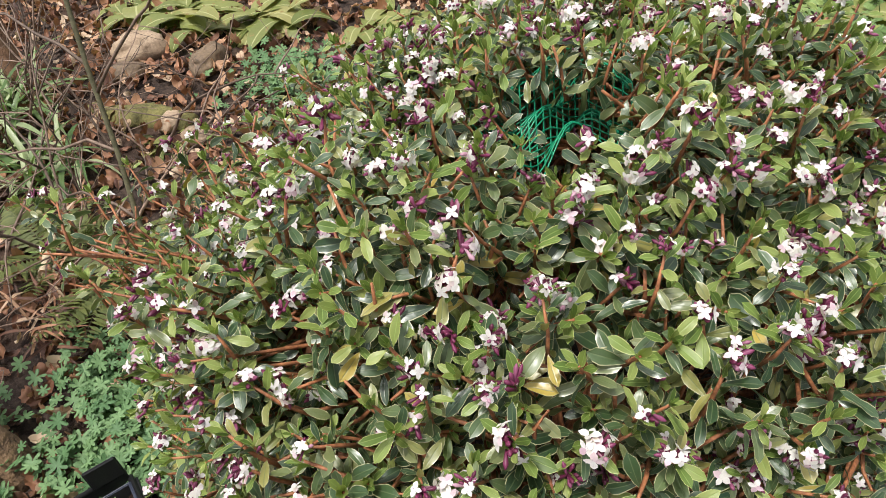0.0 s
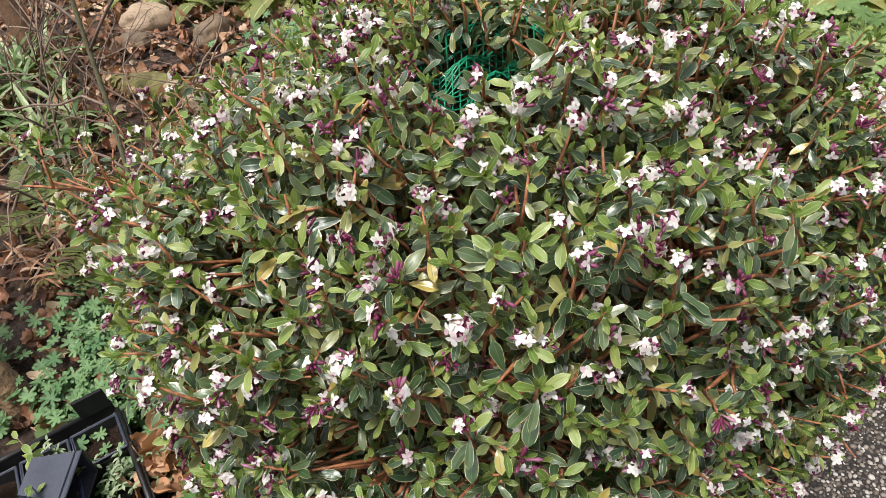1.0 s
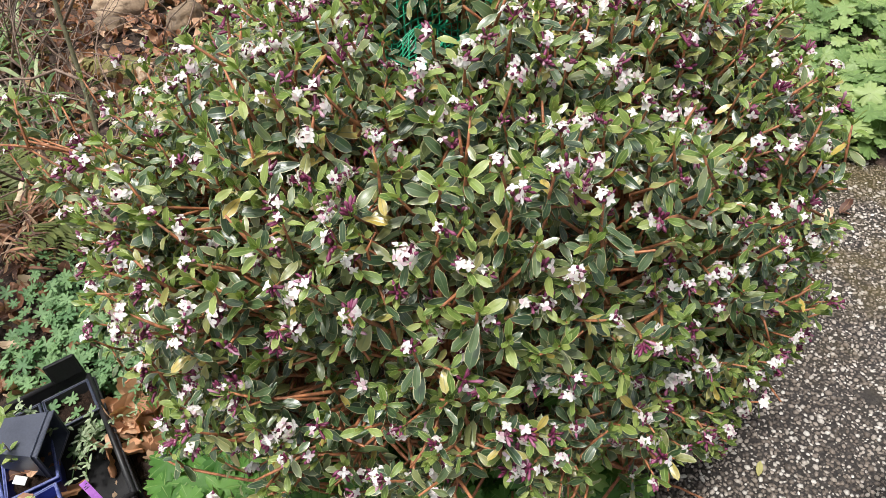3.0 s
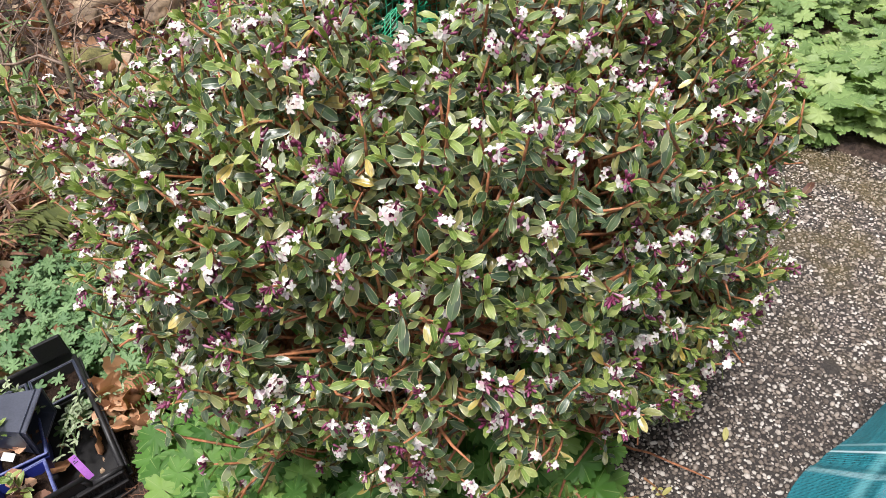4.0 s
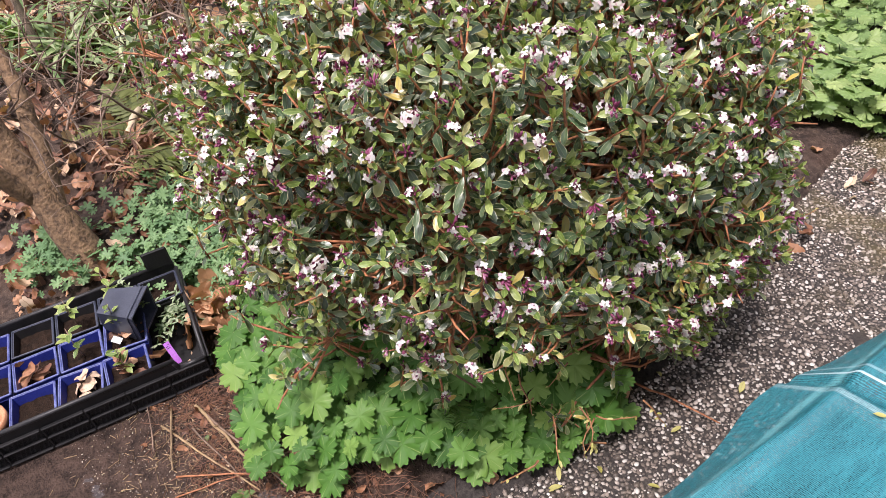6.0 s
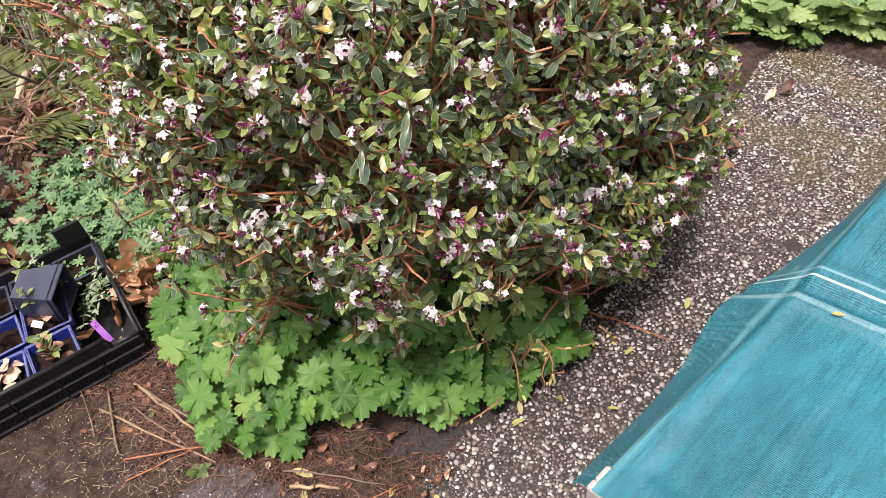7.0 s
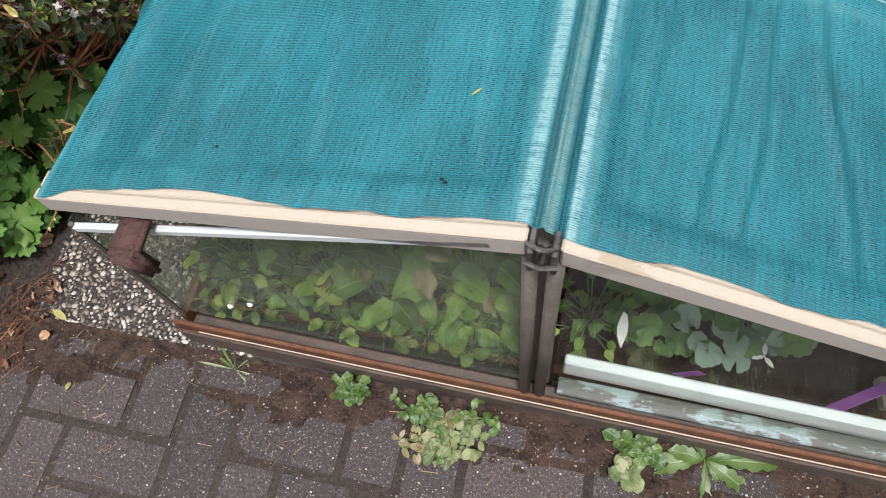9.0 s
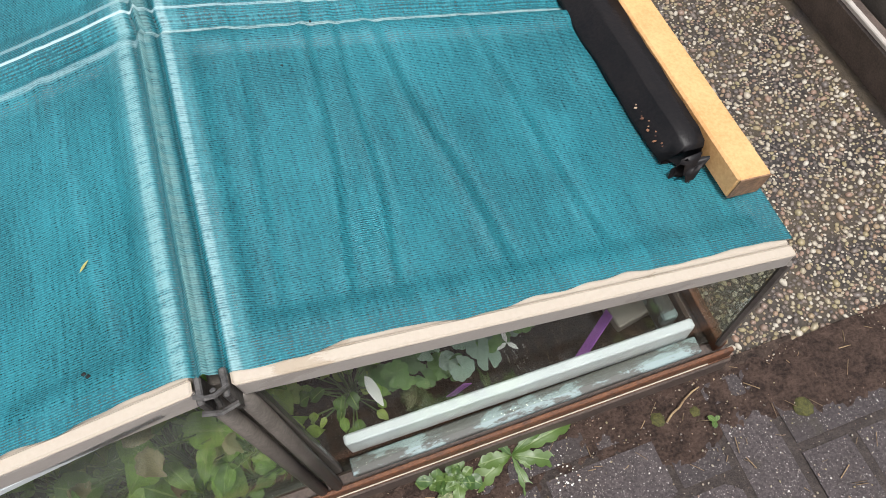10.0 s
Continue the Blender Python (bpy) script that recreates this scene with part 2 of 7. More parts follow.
def paver_material():
    a = Mat("wet_concrete_paver", 0.55, spec=0.4)
    w = a.world_pos()
    tone = a.ramp(a.obrand(), [(0, (0.034, 0.027, 0.028)), (0.5, (0.045, 0.036, 0.037)), (1, (0.058, 0.047, 0.047))])
    n1, n2 = a.noise(7, w, 5), a.noise(210, w, 5, 0.75)
    col = a.mix(a.band(n2, 0.36, 0.66), a.mix(1.0, tone, (0.45, 0.43, 0.41), 'MULTIPLY'), a.mix(1.0, tone, (1.55, 1.5, 1.5), 'MULTIPLY'))
    # pale grains of the aggregate, many fine ones and a few large
    def grains(scale, share, near_, colour):
        cell = a.voronoi(scale, w)
        keep = a.band(a.split(a.n[cell.node.name].outputs["Color"])[0], 1 - share, 1.04 - share)
        return a.mix(a.math('MULTIPLY', a.band(cell, near_, near_ * 0.6), keep), col, colour)
    col = grains(330, 0.34, 0.34, (0.20, 0.18, 0.17))
    col = grains(190, 0.20, 0.28, (0.30, 0.275, 0.26))
    cell = a.voronoi(95, w)
    col = grains(95, 0.16, 0.20, (0.46, 0.44, 0.41))
    col = a.mix(a.math('MULTIPLY', a.band(n1, 0.52, 0.74), 0.45), col, (0.032, 0.024, 0.019))
    col = a.mix(a.math('MULTIPLY', a.band(a.noise(14, w, 4), 0.62, 0.76), 0.35), col, (0.050, 0.046, 0.020))
    a.set("Base Color", col)
    a.set("Roughness", a.math('MULTIPLY_ADD', n1, 0.3, 0.50))
    a.bump(a.math('ADD', n2, a.math('MULTIPLY', a.band(cell, 0.3, 0.1), 0.5)), 0.6, 0.003)
    return a.m


def binder_material():
    a = Mat("path_binder", 0.6, spec=0.4)
    w = a.world_pos()
    n1, n2 = a.noise(4, w, 4), a.noise(160, w, 4, 0.7)
    col = a.mix(a.band(n2, 0.35, 0.7), (0.014, 0.011, 0.010), (0.052, 0.043, 0.038))
    moss = a.math('MULTIPLY', a.band(a.noise(3.5, w, 5, 0.65), 0.42, 0.62), a.band(a.split(w)[1], 0.85, 1.5))
    col = a.mix(a.math('MULTIPLY', a.math('MAXIMUM', moss, a.math('MULTIPLY', a.band(n1, 0.54, 0.70), 0.4)), 0.6), col, (0.090, 0.068, 0.020))
    silt = a.math('MULTIPLY', a.band(a.split(w)[0], 0.55, 0.75), a.band(a.noise(9, w, 4, 0.6), 0.38, 0.62))
    col = a.mix(a.math('MULTIPLY', silt, 0.8), col, (0.060, 0.046, 0.030))
    a.set("Base Color", col)
    a.bump(n2, 0.7, 0.003)
    return a.m


def pebble_material(name, stops):
    a = Mat(name, 0.4, spec=0.5)
    pick = a.math('FRACT', a.math('ADD', a.island(), a.obrand()))
    col = a.ramp(pick, stops)
    col = a.mix(a.math('MULTIPLY', a.noise(160, a.world_pos(), 3), 0.5), col, (0.16, 0.12, 0.09))
    w = a.world_pos()
    moss = a.math('MULTIPLY', a.band(a.noise(3.5, w, 5, 0.65), 0.42, 0.62), a.band(a.split(w)[1], 0.85, 1.5))
    col = a.mix(a.math('MULTIPLY', a.math('MAXIMUM', moss, a.math('MULTIPLY', a.band(a.noise(4, w, 4), 0.54, 0.70), 0.4)), 0.55), col, (0.12, 0.088, 0.030))
    a.set("Base Color", col)
    a.bump(a.noise(300, a.world_pos(), 2), 0.15, 0.001)
    return a.m


NET_DARK, NET_MID, NET_PALE, NET_HOLE, NET_THREAD, NET_BRIGHT_LINE = (0.003, 0.088, 0.114), (0.007, 0.134, 0.168), (0.026, 0.205, 0.250), (0.002, 0.042, 0.060), (0.060, 0.300, 0.345), (0.13, 0.36, 0.39)


def net_material():
    """Knitted shade cloth: fine rows across, bright lines painted over the bars, slightly see-through."""
    a = Mat("teal_shade_net", 0.5, spec=0.35)
    o = a.coord("UV")
    uv = a.split(o)
    w = a.world_pos()
    big = a.noise(5, w, 4, 0.6)
    mid = a.noise(30, a.scaled(w, (1.0, 0.5, 1.0)), 4, 0.65)
    rows = a.wave(1.0, a.scaled(o, (2.0, 118, 1)), 'Y', 2.0)
    dash = a.noise(1.0, a.scaled(o, (230, 500, 1)), 3, 0.6)
    cords = a.noise(1.0, a.scaled(o, (260, 14, 1)), 2, 0.5)
    fine = a.noise(1.0, a.scaled(o, (420, 620, 1)), 1, 0.5)
    thread = a.math('ADD', a.math('MULTIPLY_ADD', rows, 0.16, a.math('MULTIPLY', dash, 0.42)), a.math('MULTIPLY_ADD', cords, 0.20, a.math('MULTIPLY', fine, 0.22)))
    col = a.mix(a.band(big, 0.34, 0.68), NET_DARK, NET_MID)
    col = a.mix(a.math('MULTIPLY', a.band(mid, 0.45, 0.72), 0.45), col, NET_PALE)
    col = a.mix(a.math('MULTIPLY', a.band(a.noise(3.2, w, 5, 0.7), 0.48, 0.66), 0.45), col, NET_PALE)
    col = a.mix(a.math('MULTIPLY', a.band(thread, 0.50, 0.38), 0.62), col, NET_HOLE)
    col = a.mix(a.math('MULTIPLY', a.band(thread, 0.50, 0.64), 0.55), col, NET_THREAD)
    # bright bars below and lit folds of the cloth, painted in as pale lines
    patchy = a.noise(1.0, a.scaled(o, (40, 190, 1)), 3, 0.6)
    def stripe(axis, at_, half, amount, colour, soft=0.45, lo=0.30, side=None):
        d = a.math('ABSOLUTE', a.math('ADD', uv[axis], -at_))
        breakup = a.band(a.math('MULTIPLY_ADD', patchy, 0.6, a.math('MULTIPLY', thread, 0.45)), lo, lo + 0.32)
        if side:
            breakup = a.math('MULTIPLY', breakup, a.band(uv[0], 0.010 - 0.012 * side, 0.010 + 0.012 * side))
        return a.mix(a.math('MULTIPLY', a.math('MULTIPLY', a.band(d, half, half * soft), amount), breakup), col, colour)
    col = stripe(0, -0.014, 0.026, 0.30, NET_BRIGHT_LINE, 0.1)
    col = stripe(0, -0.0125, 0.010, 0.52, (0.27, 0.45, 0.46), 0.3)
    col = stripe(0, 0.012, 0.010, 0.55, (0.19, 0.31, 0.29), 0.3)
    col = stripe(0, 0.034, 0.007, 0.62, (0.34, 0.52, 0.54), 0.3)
    col = stripe(0, 0.044, 0.014, 0.30, NET_BRIGHT_LINE, 0.1)
    # shade in the two slits beside the ridge bar, painted as dark lines
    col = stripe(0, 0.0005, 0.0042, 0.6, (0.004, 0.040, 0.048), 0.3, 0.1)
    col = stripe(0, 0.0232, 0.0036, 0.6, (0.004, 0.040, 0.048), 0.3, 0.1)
    col = stripe(0, -0.617, 0.014, 0.65, NET_BRIGHT_LINE, 0.1, 0.25)
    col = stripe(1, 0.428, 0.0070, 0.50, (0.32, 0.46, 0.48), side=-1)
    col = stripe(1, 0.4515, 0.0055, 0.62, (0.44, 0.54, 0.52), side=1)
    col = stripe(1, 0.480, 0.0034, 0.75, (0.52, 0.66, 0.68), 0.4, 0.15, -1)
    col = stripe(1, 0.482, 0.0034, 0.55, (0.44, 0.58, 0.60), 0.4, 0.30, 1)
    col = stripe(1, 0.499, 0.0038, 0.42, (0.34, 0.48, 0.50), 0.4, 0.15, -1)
    col = a.mix(a.math('MULTIPLY', a.band(a.noise(11, w, 6, 0.7), 0.66, 0.80), 0.35), col, (0.02, 0.05, 0.045))
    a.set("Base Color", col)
    a.bump(thread, 0.7, 0.0022)
    clear = a.n.new("ShaderNodeBsdfTransparent")
    hole = a.math('MULTIPLY_ADD', a.band(thread, 0.48, 0.36), 0.16, 0.10)
    mx = a.n.new("ShaderNodeMixShader")
    a.l.new(hole, mx.inputs[0])
    a.l.new(a.p.outputs[0], mx.inputs[1])
    a.l.new(clear.outputs[0], mx.inputs[2])
    a.l.new(mx.outputs[0], a.out.inputs[0])
    return a.m


def pane_material(name, film, grime=0.12):
    a = Mat(name, 0.9, spec=0.2)
    n = a.noise(9, a.world_pos(), 6, 0.65)
    low = a.noise(70, a.world_pos(), 3)
    a.set("Base Color", (0.20, 0.23, 0.18))
    clear = a.n.new("ShaderNodeBsdfTransparent")
    clear.inputs[0].default_value = (0.95, 0.97, 0.94, 1)
    dirt = a.math('MULTIPLY_ADD', a.band(a.math('MULTIPLY_ADD', low, 0.3, n), 0.45, 0.95), grime, film)
    m1 = a.n.new("ShaderNodeMixShader")
    a.l.new(dirt, m1.inputs[0])
    a.l.new(clear.outputs[0], m1.inputs[1])
    a.l.new(a.p.outputs[0], m1.inputs[2])
    gl = a.n.new("ShaderNodeBsdfGlossy")
    gl.inputs["Roughness"].default_value = 0.04
    fr = a.n.new("ShaderNodeLayerWeight")
    fr.inputs["Blend"].default_value = 0.5
    shine = a.math('MULTIPLY_ADD', a.math('POWER', fr.outputs["Facing"], 4.0), 0.45, 0.025)
    m2 = a.n.new("ShaderNodeMixShader")
    a.l.new(shine, m2.inputs[0])
    a.l.new(m1.outputs[0], m2.inputs[1])
    a.l.new(gl.outputs[0], m2.inputs[2])
    a.l.new(m2.outputs[0], a.out.inputs[0])
    return a.m


M_SOIL, M_PAVER, M_BINDER, M_NET, M_GLASS, M_CLEARGLASS = soil_material(), paver_material(), binder_material(), net_material(), pane_material("grimy_glass", 0.09, 0.16), pane_material("rinsed_glass", 0.004, 0.05)
M_PEBBLE = pebble_material("white_path_pebble", [(0, (0.68, 0.65, 0.61)), (0.20, (0.50, 0.46, 0.42)), (0.38, (0.32, 0.275, 0.235)), (0.60, (0.17, 0.14, 0.12)), (1, (0.05, 0.043, 0.040))])
M_GRAVEL = pebble_material("mixed_gravel_pebble", [(0, (0.54, 0.50, 0.42)), (0.25, (0.38, 0.33, 0.25)), (0.45, (0.29, 0.25, 0.13)), (0.62, (0.28, 0.175, 0.125)), (0.8, (0.15, 0.125, 0.11)), (1, (0.06, 0.055, 0.06))])


def worn_paint(name, paint, under, amount, scale=14, rough=0.5):
    a = Mat(name, rough)
    w = a.world_pos()
    n = a.noise(scale, a.scaled(w, (0.35, 1, 1)), 7, 0.7)
    fine = a.noise(190, w, 3)
    col = a.mix(a.math('MULTIPLY', fine, 0.35), paint, a.mix(1.0, paint, (0.66, 0.60, 0.50), 'MULTIPLY'))
    col = a.mix(a.band(n, amount, amount + 0.05), col, under)
    a.set("Base Color", col)
    a.bump(a.math('ADD', a.math('MULTIPLY', fine, 0.4), a.band(n, amount + 0.05, amount)), 0.35, 0.002)
    return a.m


M_CREAM = worn_paint("cream_weathered_wood", (0.44, 0.385, 0.32), (0.34, 0.28, 0.21), 0.60)
M_FRONTGREY = worn_paint("greyed_sash_face", (0.39, 0.355, 0.325), (0.31, 0.275, 0.245), 0.58)
M_WHITE = worn_paint("white_painted_strip", (0.82, 0.83, 0.82), (0.58, 0.58, 0.56), 0.74)
M_JOINT = plain_material("gritty_joint_soil", (0.024, 0.018, 0.016), (0.085, 0.066, 0.058), 120, 0.9, bump=0.8, dist=0.004, fine=400)
M_POTSOIL = plain_material("wet_potting_soil", (0.006, 0.004, 0.003), (0.032, 0.019, 0.013), 70, 0.9, bump=1.0, dist=0.010, fine=300, spec=0.1)
M_PALEBAR = worn_paint("greyed_white_trim", (0.56, 0.60, 0.61), (0.36, 0.37, 0.36), 0.60)
M_FOAM = plain_material("white_foam", (0.68, 0.73, 0.78), (0.78, 0.82, 0.86), 20, 0.6, bump=0.1)
M_DRIFT = leaf_material("orange_dry_leaf", [(0, (0.26, 0.11, 0.055)), (0.5, (0.48, 0.23, 0.12)), (1, (0.66, 0.42, 0.28))], rib=(0.4, 0.22, 0.12), rough=0.6, light=0.2)
M_MINT = worn_paint("peeling_mint_paint", (0.24, 0.31, 0.32), (0.085, 0.085, 0.078), 0.47, 26)
M_RUST = plain_material("rusty_rail", (0.055, 0.022, 0.011), (0.150, 0.056, 0.022), 40, 0.6, metal=0.2, bump=0.4)
M_PLINTH = plain_material("wet_dark_plinth", (0.040, 0.028, 0.023), (0.105, 0.075, 0.060), 22, 0.6, bump=0.4)
M_ALU = plain_material("dull_grey_metal", (0.085, 0.074, 0.063), (0.15, 0.13, 0.112), 26, 0.5, metal=0.25, bump=0.06)
M_DARKMETAL = plain_material("dark_metal_clip", (0.04, 0.038, 0.036), (0.18, 0.17, 0.16), 60, 0.4, metal=0.7, bump=0.2)
M_LUMP = plain_material("dark_red_brick", (0.030, 0.013, 0.011), (0.095, 0.042, 0.034), 45, 0.8, bump=0.9, dist=0.006)
M_PINE = plain_material("fresh_pine", (0.46, 0.24, 0.085), (0.60, 0.36, 0.16), 12, 0.55, bump=0.15)
M_ENDGRAIN = plain_material("wet_end_grain", (0.11, 0.055, 0.03), (0.28, 0.16, 0.09), 90, 0.7, bump=0.4)
M_BLACKFILM = plain_material("black_plastic_film", (0.004, 0.004, 0.005), (0.012, 0.010, 0.010), 10, 0.42, bump=0.2, dist=0.006, spec=0.18)
M_CRATE = plain_material("black_crate_plastic", (0.006, 0.006, 0.007), (0.017, 0.016, 0.017), 30, 0.45, bump=0.15, spec=0.35)
M_NAVYPOT = plain_material("navy_black_pot_plastic", (0.016, 0.020, 0.036), (0.034, 0.040, 0.062), 18, 0.38, bump=0.1)
M_BLUEPOT = plain_material("blue_pot_plastic", (0.008, 0.014, 0.115), (0.020, 0.030, 0.20), 18, 0.35, bump=0.08)
M_BLUERIM = plain_material("scuffed_pot_rim", (0.02, 0.03, 0.16), (0.11, 0.13, 0.27), 60, 0.5, bump=0.2)
M_PURPLE = plain_material("purple_plastic_label", (0.32, 0.09, 0.44), (0.44, 0.17, 0.56), 30, 0.4, bump=0.05)
M_INK = plain_material("dark_ink", (0.02, 0.015, 0.03), (0.05, 0.04, 0.06), 30, 0.6, bump=0.0)
M_TAG = plain_material("white_plastic_label", (0.62, 0.62, 0.60), (0.78, 0.78, 0.76), 30, 0.4, bump=0.05)
M_BUCKET = plain_material("white_plastic", (0.66, 0.67, 0.65), (0.80, 0.81, 0.79), 8, 0.35, bump=0.05)
M_GREENNET = plain_material("green_plastic_mesh", (0.0, 0.17, 0.085), (0.015, 0.30, 0.15), 30, 0.4, bump=0.1)
M_WHITEBIT = plain_material("white_crumb", (0.6, 0.6, 0.57), (0.78, 0.77, 0.73), 60, 0.7, bump=0.3)


# ---------- mesh helpers ----------
class MB:
    """Collects vertices, faces, uv and material slots for one mesh."""

    def __init__(self):
        self.v, self.f, self.uv, self.m, self.n = [], [], [], [], 0

    def add(self, geo, M=None, mat=None):
        v, f, uv, m = geo
        v = np.asarray(v, float)
        if M is not None:
            A = np.array(M)
            v = v @ A[:3, :3].T + A[:3, 3]
        self.v.append(v)
        self.uv.append(np.asarray(uv, float))
        k = self.n
        self.f.extend([tuple(i + k for i in q) for q in f])
        self.m.extend(m if mat is None else [mat] * len(f))
        self.n += len(v)
        return self

    def geo(self):
        return np.concatenate(self.v), self.f, np.concatenate(self.uv), self.m

    def mesh(self, name, mats, smooth=True):
        v, f, uv, m = self.geo()
        me = bpy.data.meshes.new(name)
        me.from_pydata(v.tolist(), [], f)
        lay = me.uv_layers.new(name="UVMap")
        idx = np.empty(len(me.loops), int)
        me.loops.foreach_get("vertex_index", idx)
        lay.data.foreach_set("uv", uv[idx].ravel())
        for k in mats:
            me.materials.append(k)
        me.polygons.foreach_set("material_index", np.asarray(m, int))
        me.polygons.foreach_set("use_smooth", np.full(len(f), smooth))
        me.update()
        return me


def thing(name, label, category, at=(0, 0, 0), rz=0.0, group="", kind=""):
    ob = new(name)
    ob.empty_display_size = 0.05
    ob.matrix_world = pose(*at, 0, 0, rz)
    return tagged(ob, label, category, group, kind)


def part(name, data, parent, label="", m=None, kind=""):
    ob = new(name, data)
    ob.parent = parent
    if m is not None:
        ob.matrix_local = m
    return tagged(ob, label, kind=kind)


def solo(name, data, label, category, m=None, group="", kind=""):
    ob = new(name, data)
    if m is not None:
        ob.matrix_world = m
    return tagged(ob, label, category, group, kind)


def from_bm(bm, mat=0):
    v = np.array([x.co[:] for x in bm.verts])
    bm.verts.index_update()
    f = [tuple(x.index for x in q.verts) for q in bm.faces]
    bm.free()
    lo, hi = v.min(0), v.max(0)
    uv = ((v - lo) / np.maximum(hi - lo, 1e-6))[:, :2]
    return v, f, uv, [mat] * len(f)


def box(lo, hi, bevel=0.0, mat=0, seg=1, rough=0.0, seed=0):
    """A box between two corners, with rounded edges and, if wanted, a slightly uneven form."""
    bm = bmesh.new()
    bmesh.ops.create_cube(bm, size=1)
    lo, hi = Vector(lo), Vector(hi)
    for v in bm.verts:
        v.co = Vector(((v.co[i] + 0.5) * (hi[i] - lo[i]) + lo[i] for i in range(3)))
    if bevel:
        bmesh.ops.bevel(bm, geom=bm.edges[:], offset=bevel, segments=seg, affect='EDGES')
    if rough:
        for v in bm.verts:
            v.co += noise.noise_vector(v.co * 9 + Vector((seed * 3.1, seed, 0))) * rough
    return from_bm(bm, mat)


def tube(pts, radii, sides=6, mat=0, cap=True):
    """A round bar along points, tapering by radii."""
    pts = [Vector(p) for p in pts]
    if not hasattr(radii, "__len__"):
        radii = [radii] * len(pts)
    V, F, U = [], [], []
    up = Vector((0.37, 0.21, 0.9)).normalized()
    for i, p in enumerate(pts):
        d = (pts[min(i + 1, len(pts) - 1)] - pts[max(i - 1, 0)]).normalized()
        a = d.cross(up)
        if a.length < 1e-3:
            a = d.cross(Vector((1, 0, 0)))
        a.normalize()
        b = d.cross(a)
        for k in range(sides):
            t = 2 * math.pi * k / sides
            V.append(p + (a * math.cos(t) + b * math.sin(t)) * radii[i])
            U.append((k / sides, i / len(pts)))
    for i in range(len(pts) - 1):
        for k in range(sides):
            q = i * sides
            F.append((q + k, q + (k + 1) % sides, q + sides + (k + 1) % sides, q + sides + k))
    if cap:
        F.append(tuple(range(sides - 1, -1, -1)))
        q = (len(pts) - 1) * sides
        F.append(tuple(range(q, q + sides)))
    return np.array([v[:] for v in V]), F, np.array(U), [mat] * len(F)


def lathe(profile, sides=20, mat=0):
    """A turned body from (radius, height) pairs."""
    V, F, U = [], [], []
    for i, (r, z) in enumerate(profile):
        for k in range(sides):
            t = 2 * math.pi * k / sides
            V.append((r * math.cos(t), r * math.sin(t), z))
            U.append((k / sides, i / len(profile)))
    for i in range(len(profile) - 1):
        for k in range(sides):
            q = i * sides
            F.append((q + k, q + (k + 1) % sides, q + sides + (k + 1) % sides, q + sides + k))
    return np.array(V, float), F, np.array(U, float), [mat] * len(F)


def leaf(L, W, fold=0.25, curl=0.5, mat=0, rows=6, fat=0.55, wavy=0.0, seed=0.0, stalk=0.0, blunt=0.64):
    """A leaf along +y from the origin, its upper face to +z. fold: V across; curl: droop along; fat: where it is widest."""
    V, F, U = [], [], []
    y, z, a = 0.0, 0.0, 0.0
    step = L / rows
    for i in range(rows + 1):
        t = i / rows
        s = max(t, 1e-3)
        w = W * 0.5 * (math.sin(math.pi * s ** (math.log(0.5) / math.log(fat)))) ** blunt if 0 < i < rows else W * 0.02
        if i == 0 and stalk:
            w = W * 0.05
        bend = math.sin(seed + t * 9.0) * wavy * W
        for u, sx in ((0.0, -1), (0.5, 0), (1.0, 1)):
            V.append((sx * w, y, z + (abs(sx) * w * fold) + (bend * sx if sx else 0)))
            U.append((u, t))
        a += curl / rows
        y += step * math.cos(a)
        z -= step * math.sin(a)
    for i in range(rows):
        q = i * 3
        F += [(q, q + 1, q + 4, q + 3), (q + 1, q + 2, q + 5, q + 4)]
    return np.array(V), F, np.array(U), [mat] * len(F)


def palmate(rad, lobes=5, cut=0.4, teeth=3, cup=0.15, seg=8, mat=0, seed=0.0, gap=0.5, tooth=0.075):
    """A round lobed leaf about the origin, with its stalk side to -y and its upper face to +z."""
    n = lobes * seg
    V, U = [(0, 0, 0)], [(0.62, 0.0)]
    span = 2 * math.pi - gap
    rings = (0.34, 0.62, 0.84, 1.0)
    for ring in rings:
        for k in range(n + 1):
            s = k / n
            t = -math.pi / 2 + gap / 2 + span * s
            ph = (s * lobes) % 1.0
            lobe = (math.sin(math.pi * ph) ** 0.42 if 0 < ph < 1 else 0)
            r = rad * (1 - cut * (1 - lobe) * (max(0.0, ring - 0.5) * 2) ** 0.8)
            r *= 1 + (tooth * math.cos((ph - 0.5) * 2 * math.pi * teeth) * lobe if ring == 1.0 else 0)
            r *= ring * (1 + 0.06 * math.sin(seed + 3 * t))
            z = cup * rad * ring ** 2 * (0.6 + 0.5 * math.sin(seed * 2 + 2 * t)) - 0.025 * rad * ring * math.cos(ph * 2 * math.pi) + 0.05 * rad * ring * math.sin(seed * 5 + 5 * t + 4 * ring)
            V.append((r * math.cos(t), r * math.sin(t), z))
            U.append((0.5 + abs(ph - 0.5) * 0.98, ring))
    F = []
    m = n + 1
    for k in range(n):
        F.append((0, 1 + k, 2 + k))
    for j in range(len(rings) - 1):
        q = 1 + j * m
        for k in range(n):
            F.append((q + k, q + m + k, q + m + k + 1, q + k + 1))
    return np.array(V, float), F, np.array(U, float), [mat] * len(F)


def curve_pts(a, b, sag=0.0, wob=0.0, n=5, rnd=R):
    a, b = Vector(a), Vector(b)
    out = []
    for i in range(n + 1):
        t = i / n
        p = a.lerp(b, t)
        k = math.sin(math.pi * t)
        p.z += sag * k
        if 0 < i < n:
            p += Vector((rnd.uniform(-1, 1), rnd.uniform(-1, 1), rnd.uniform(-1, 1))) * wob
        out.append(p)
    return out


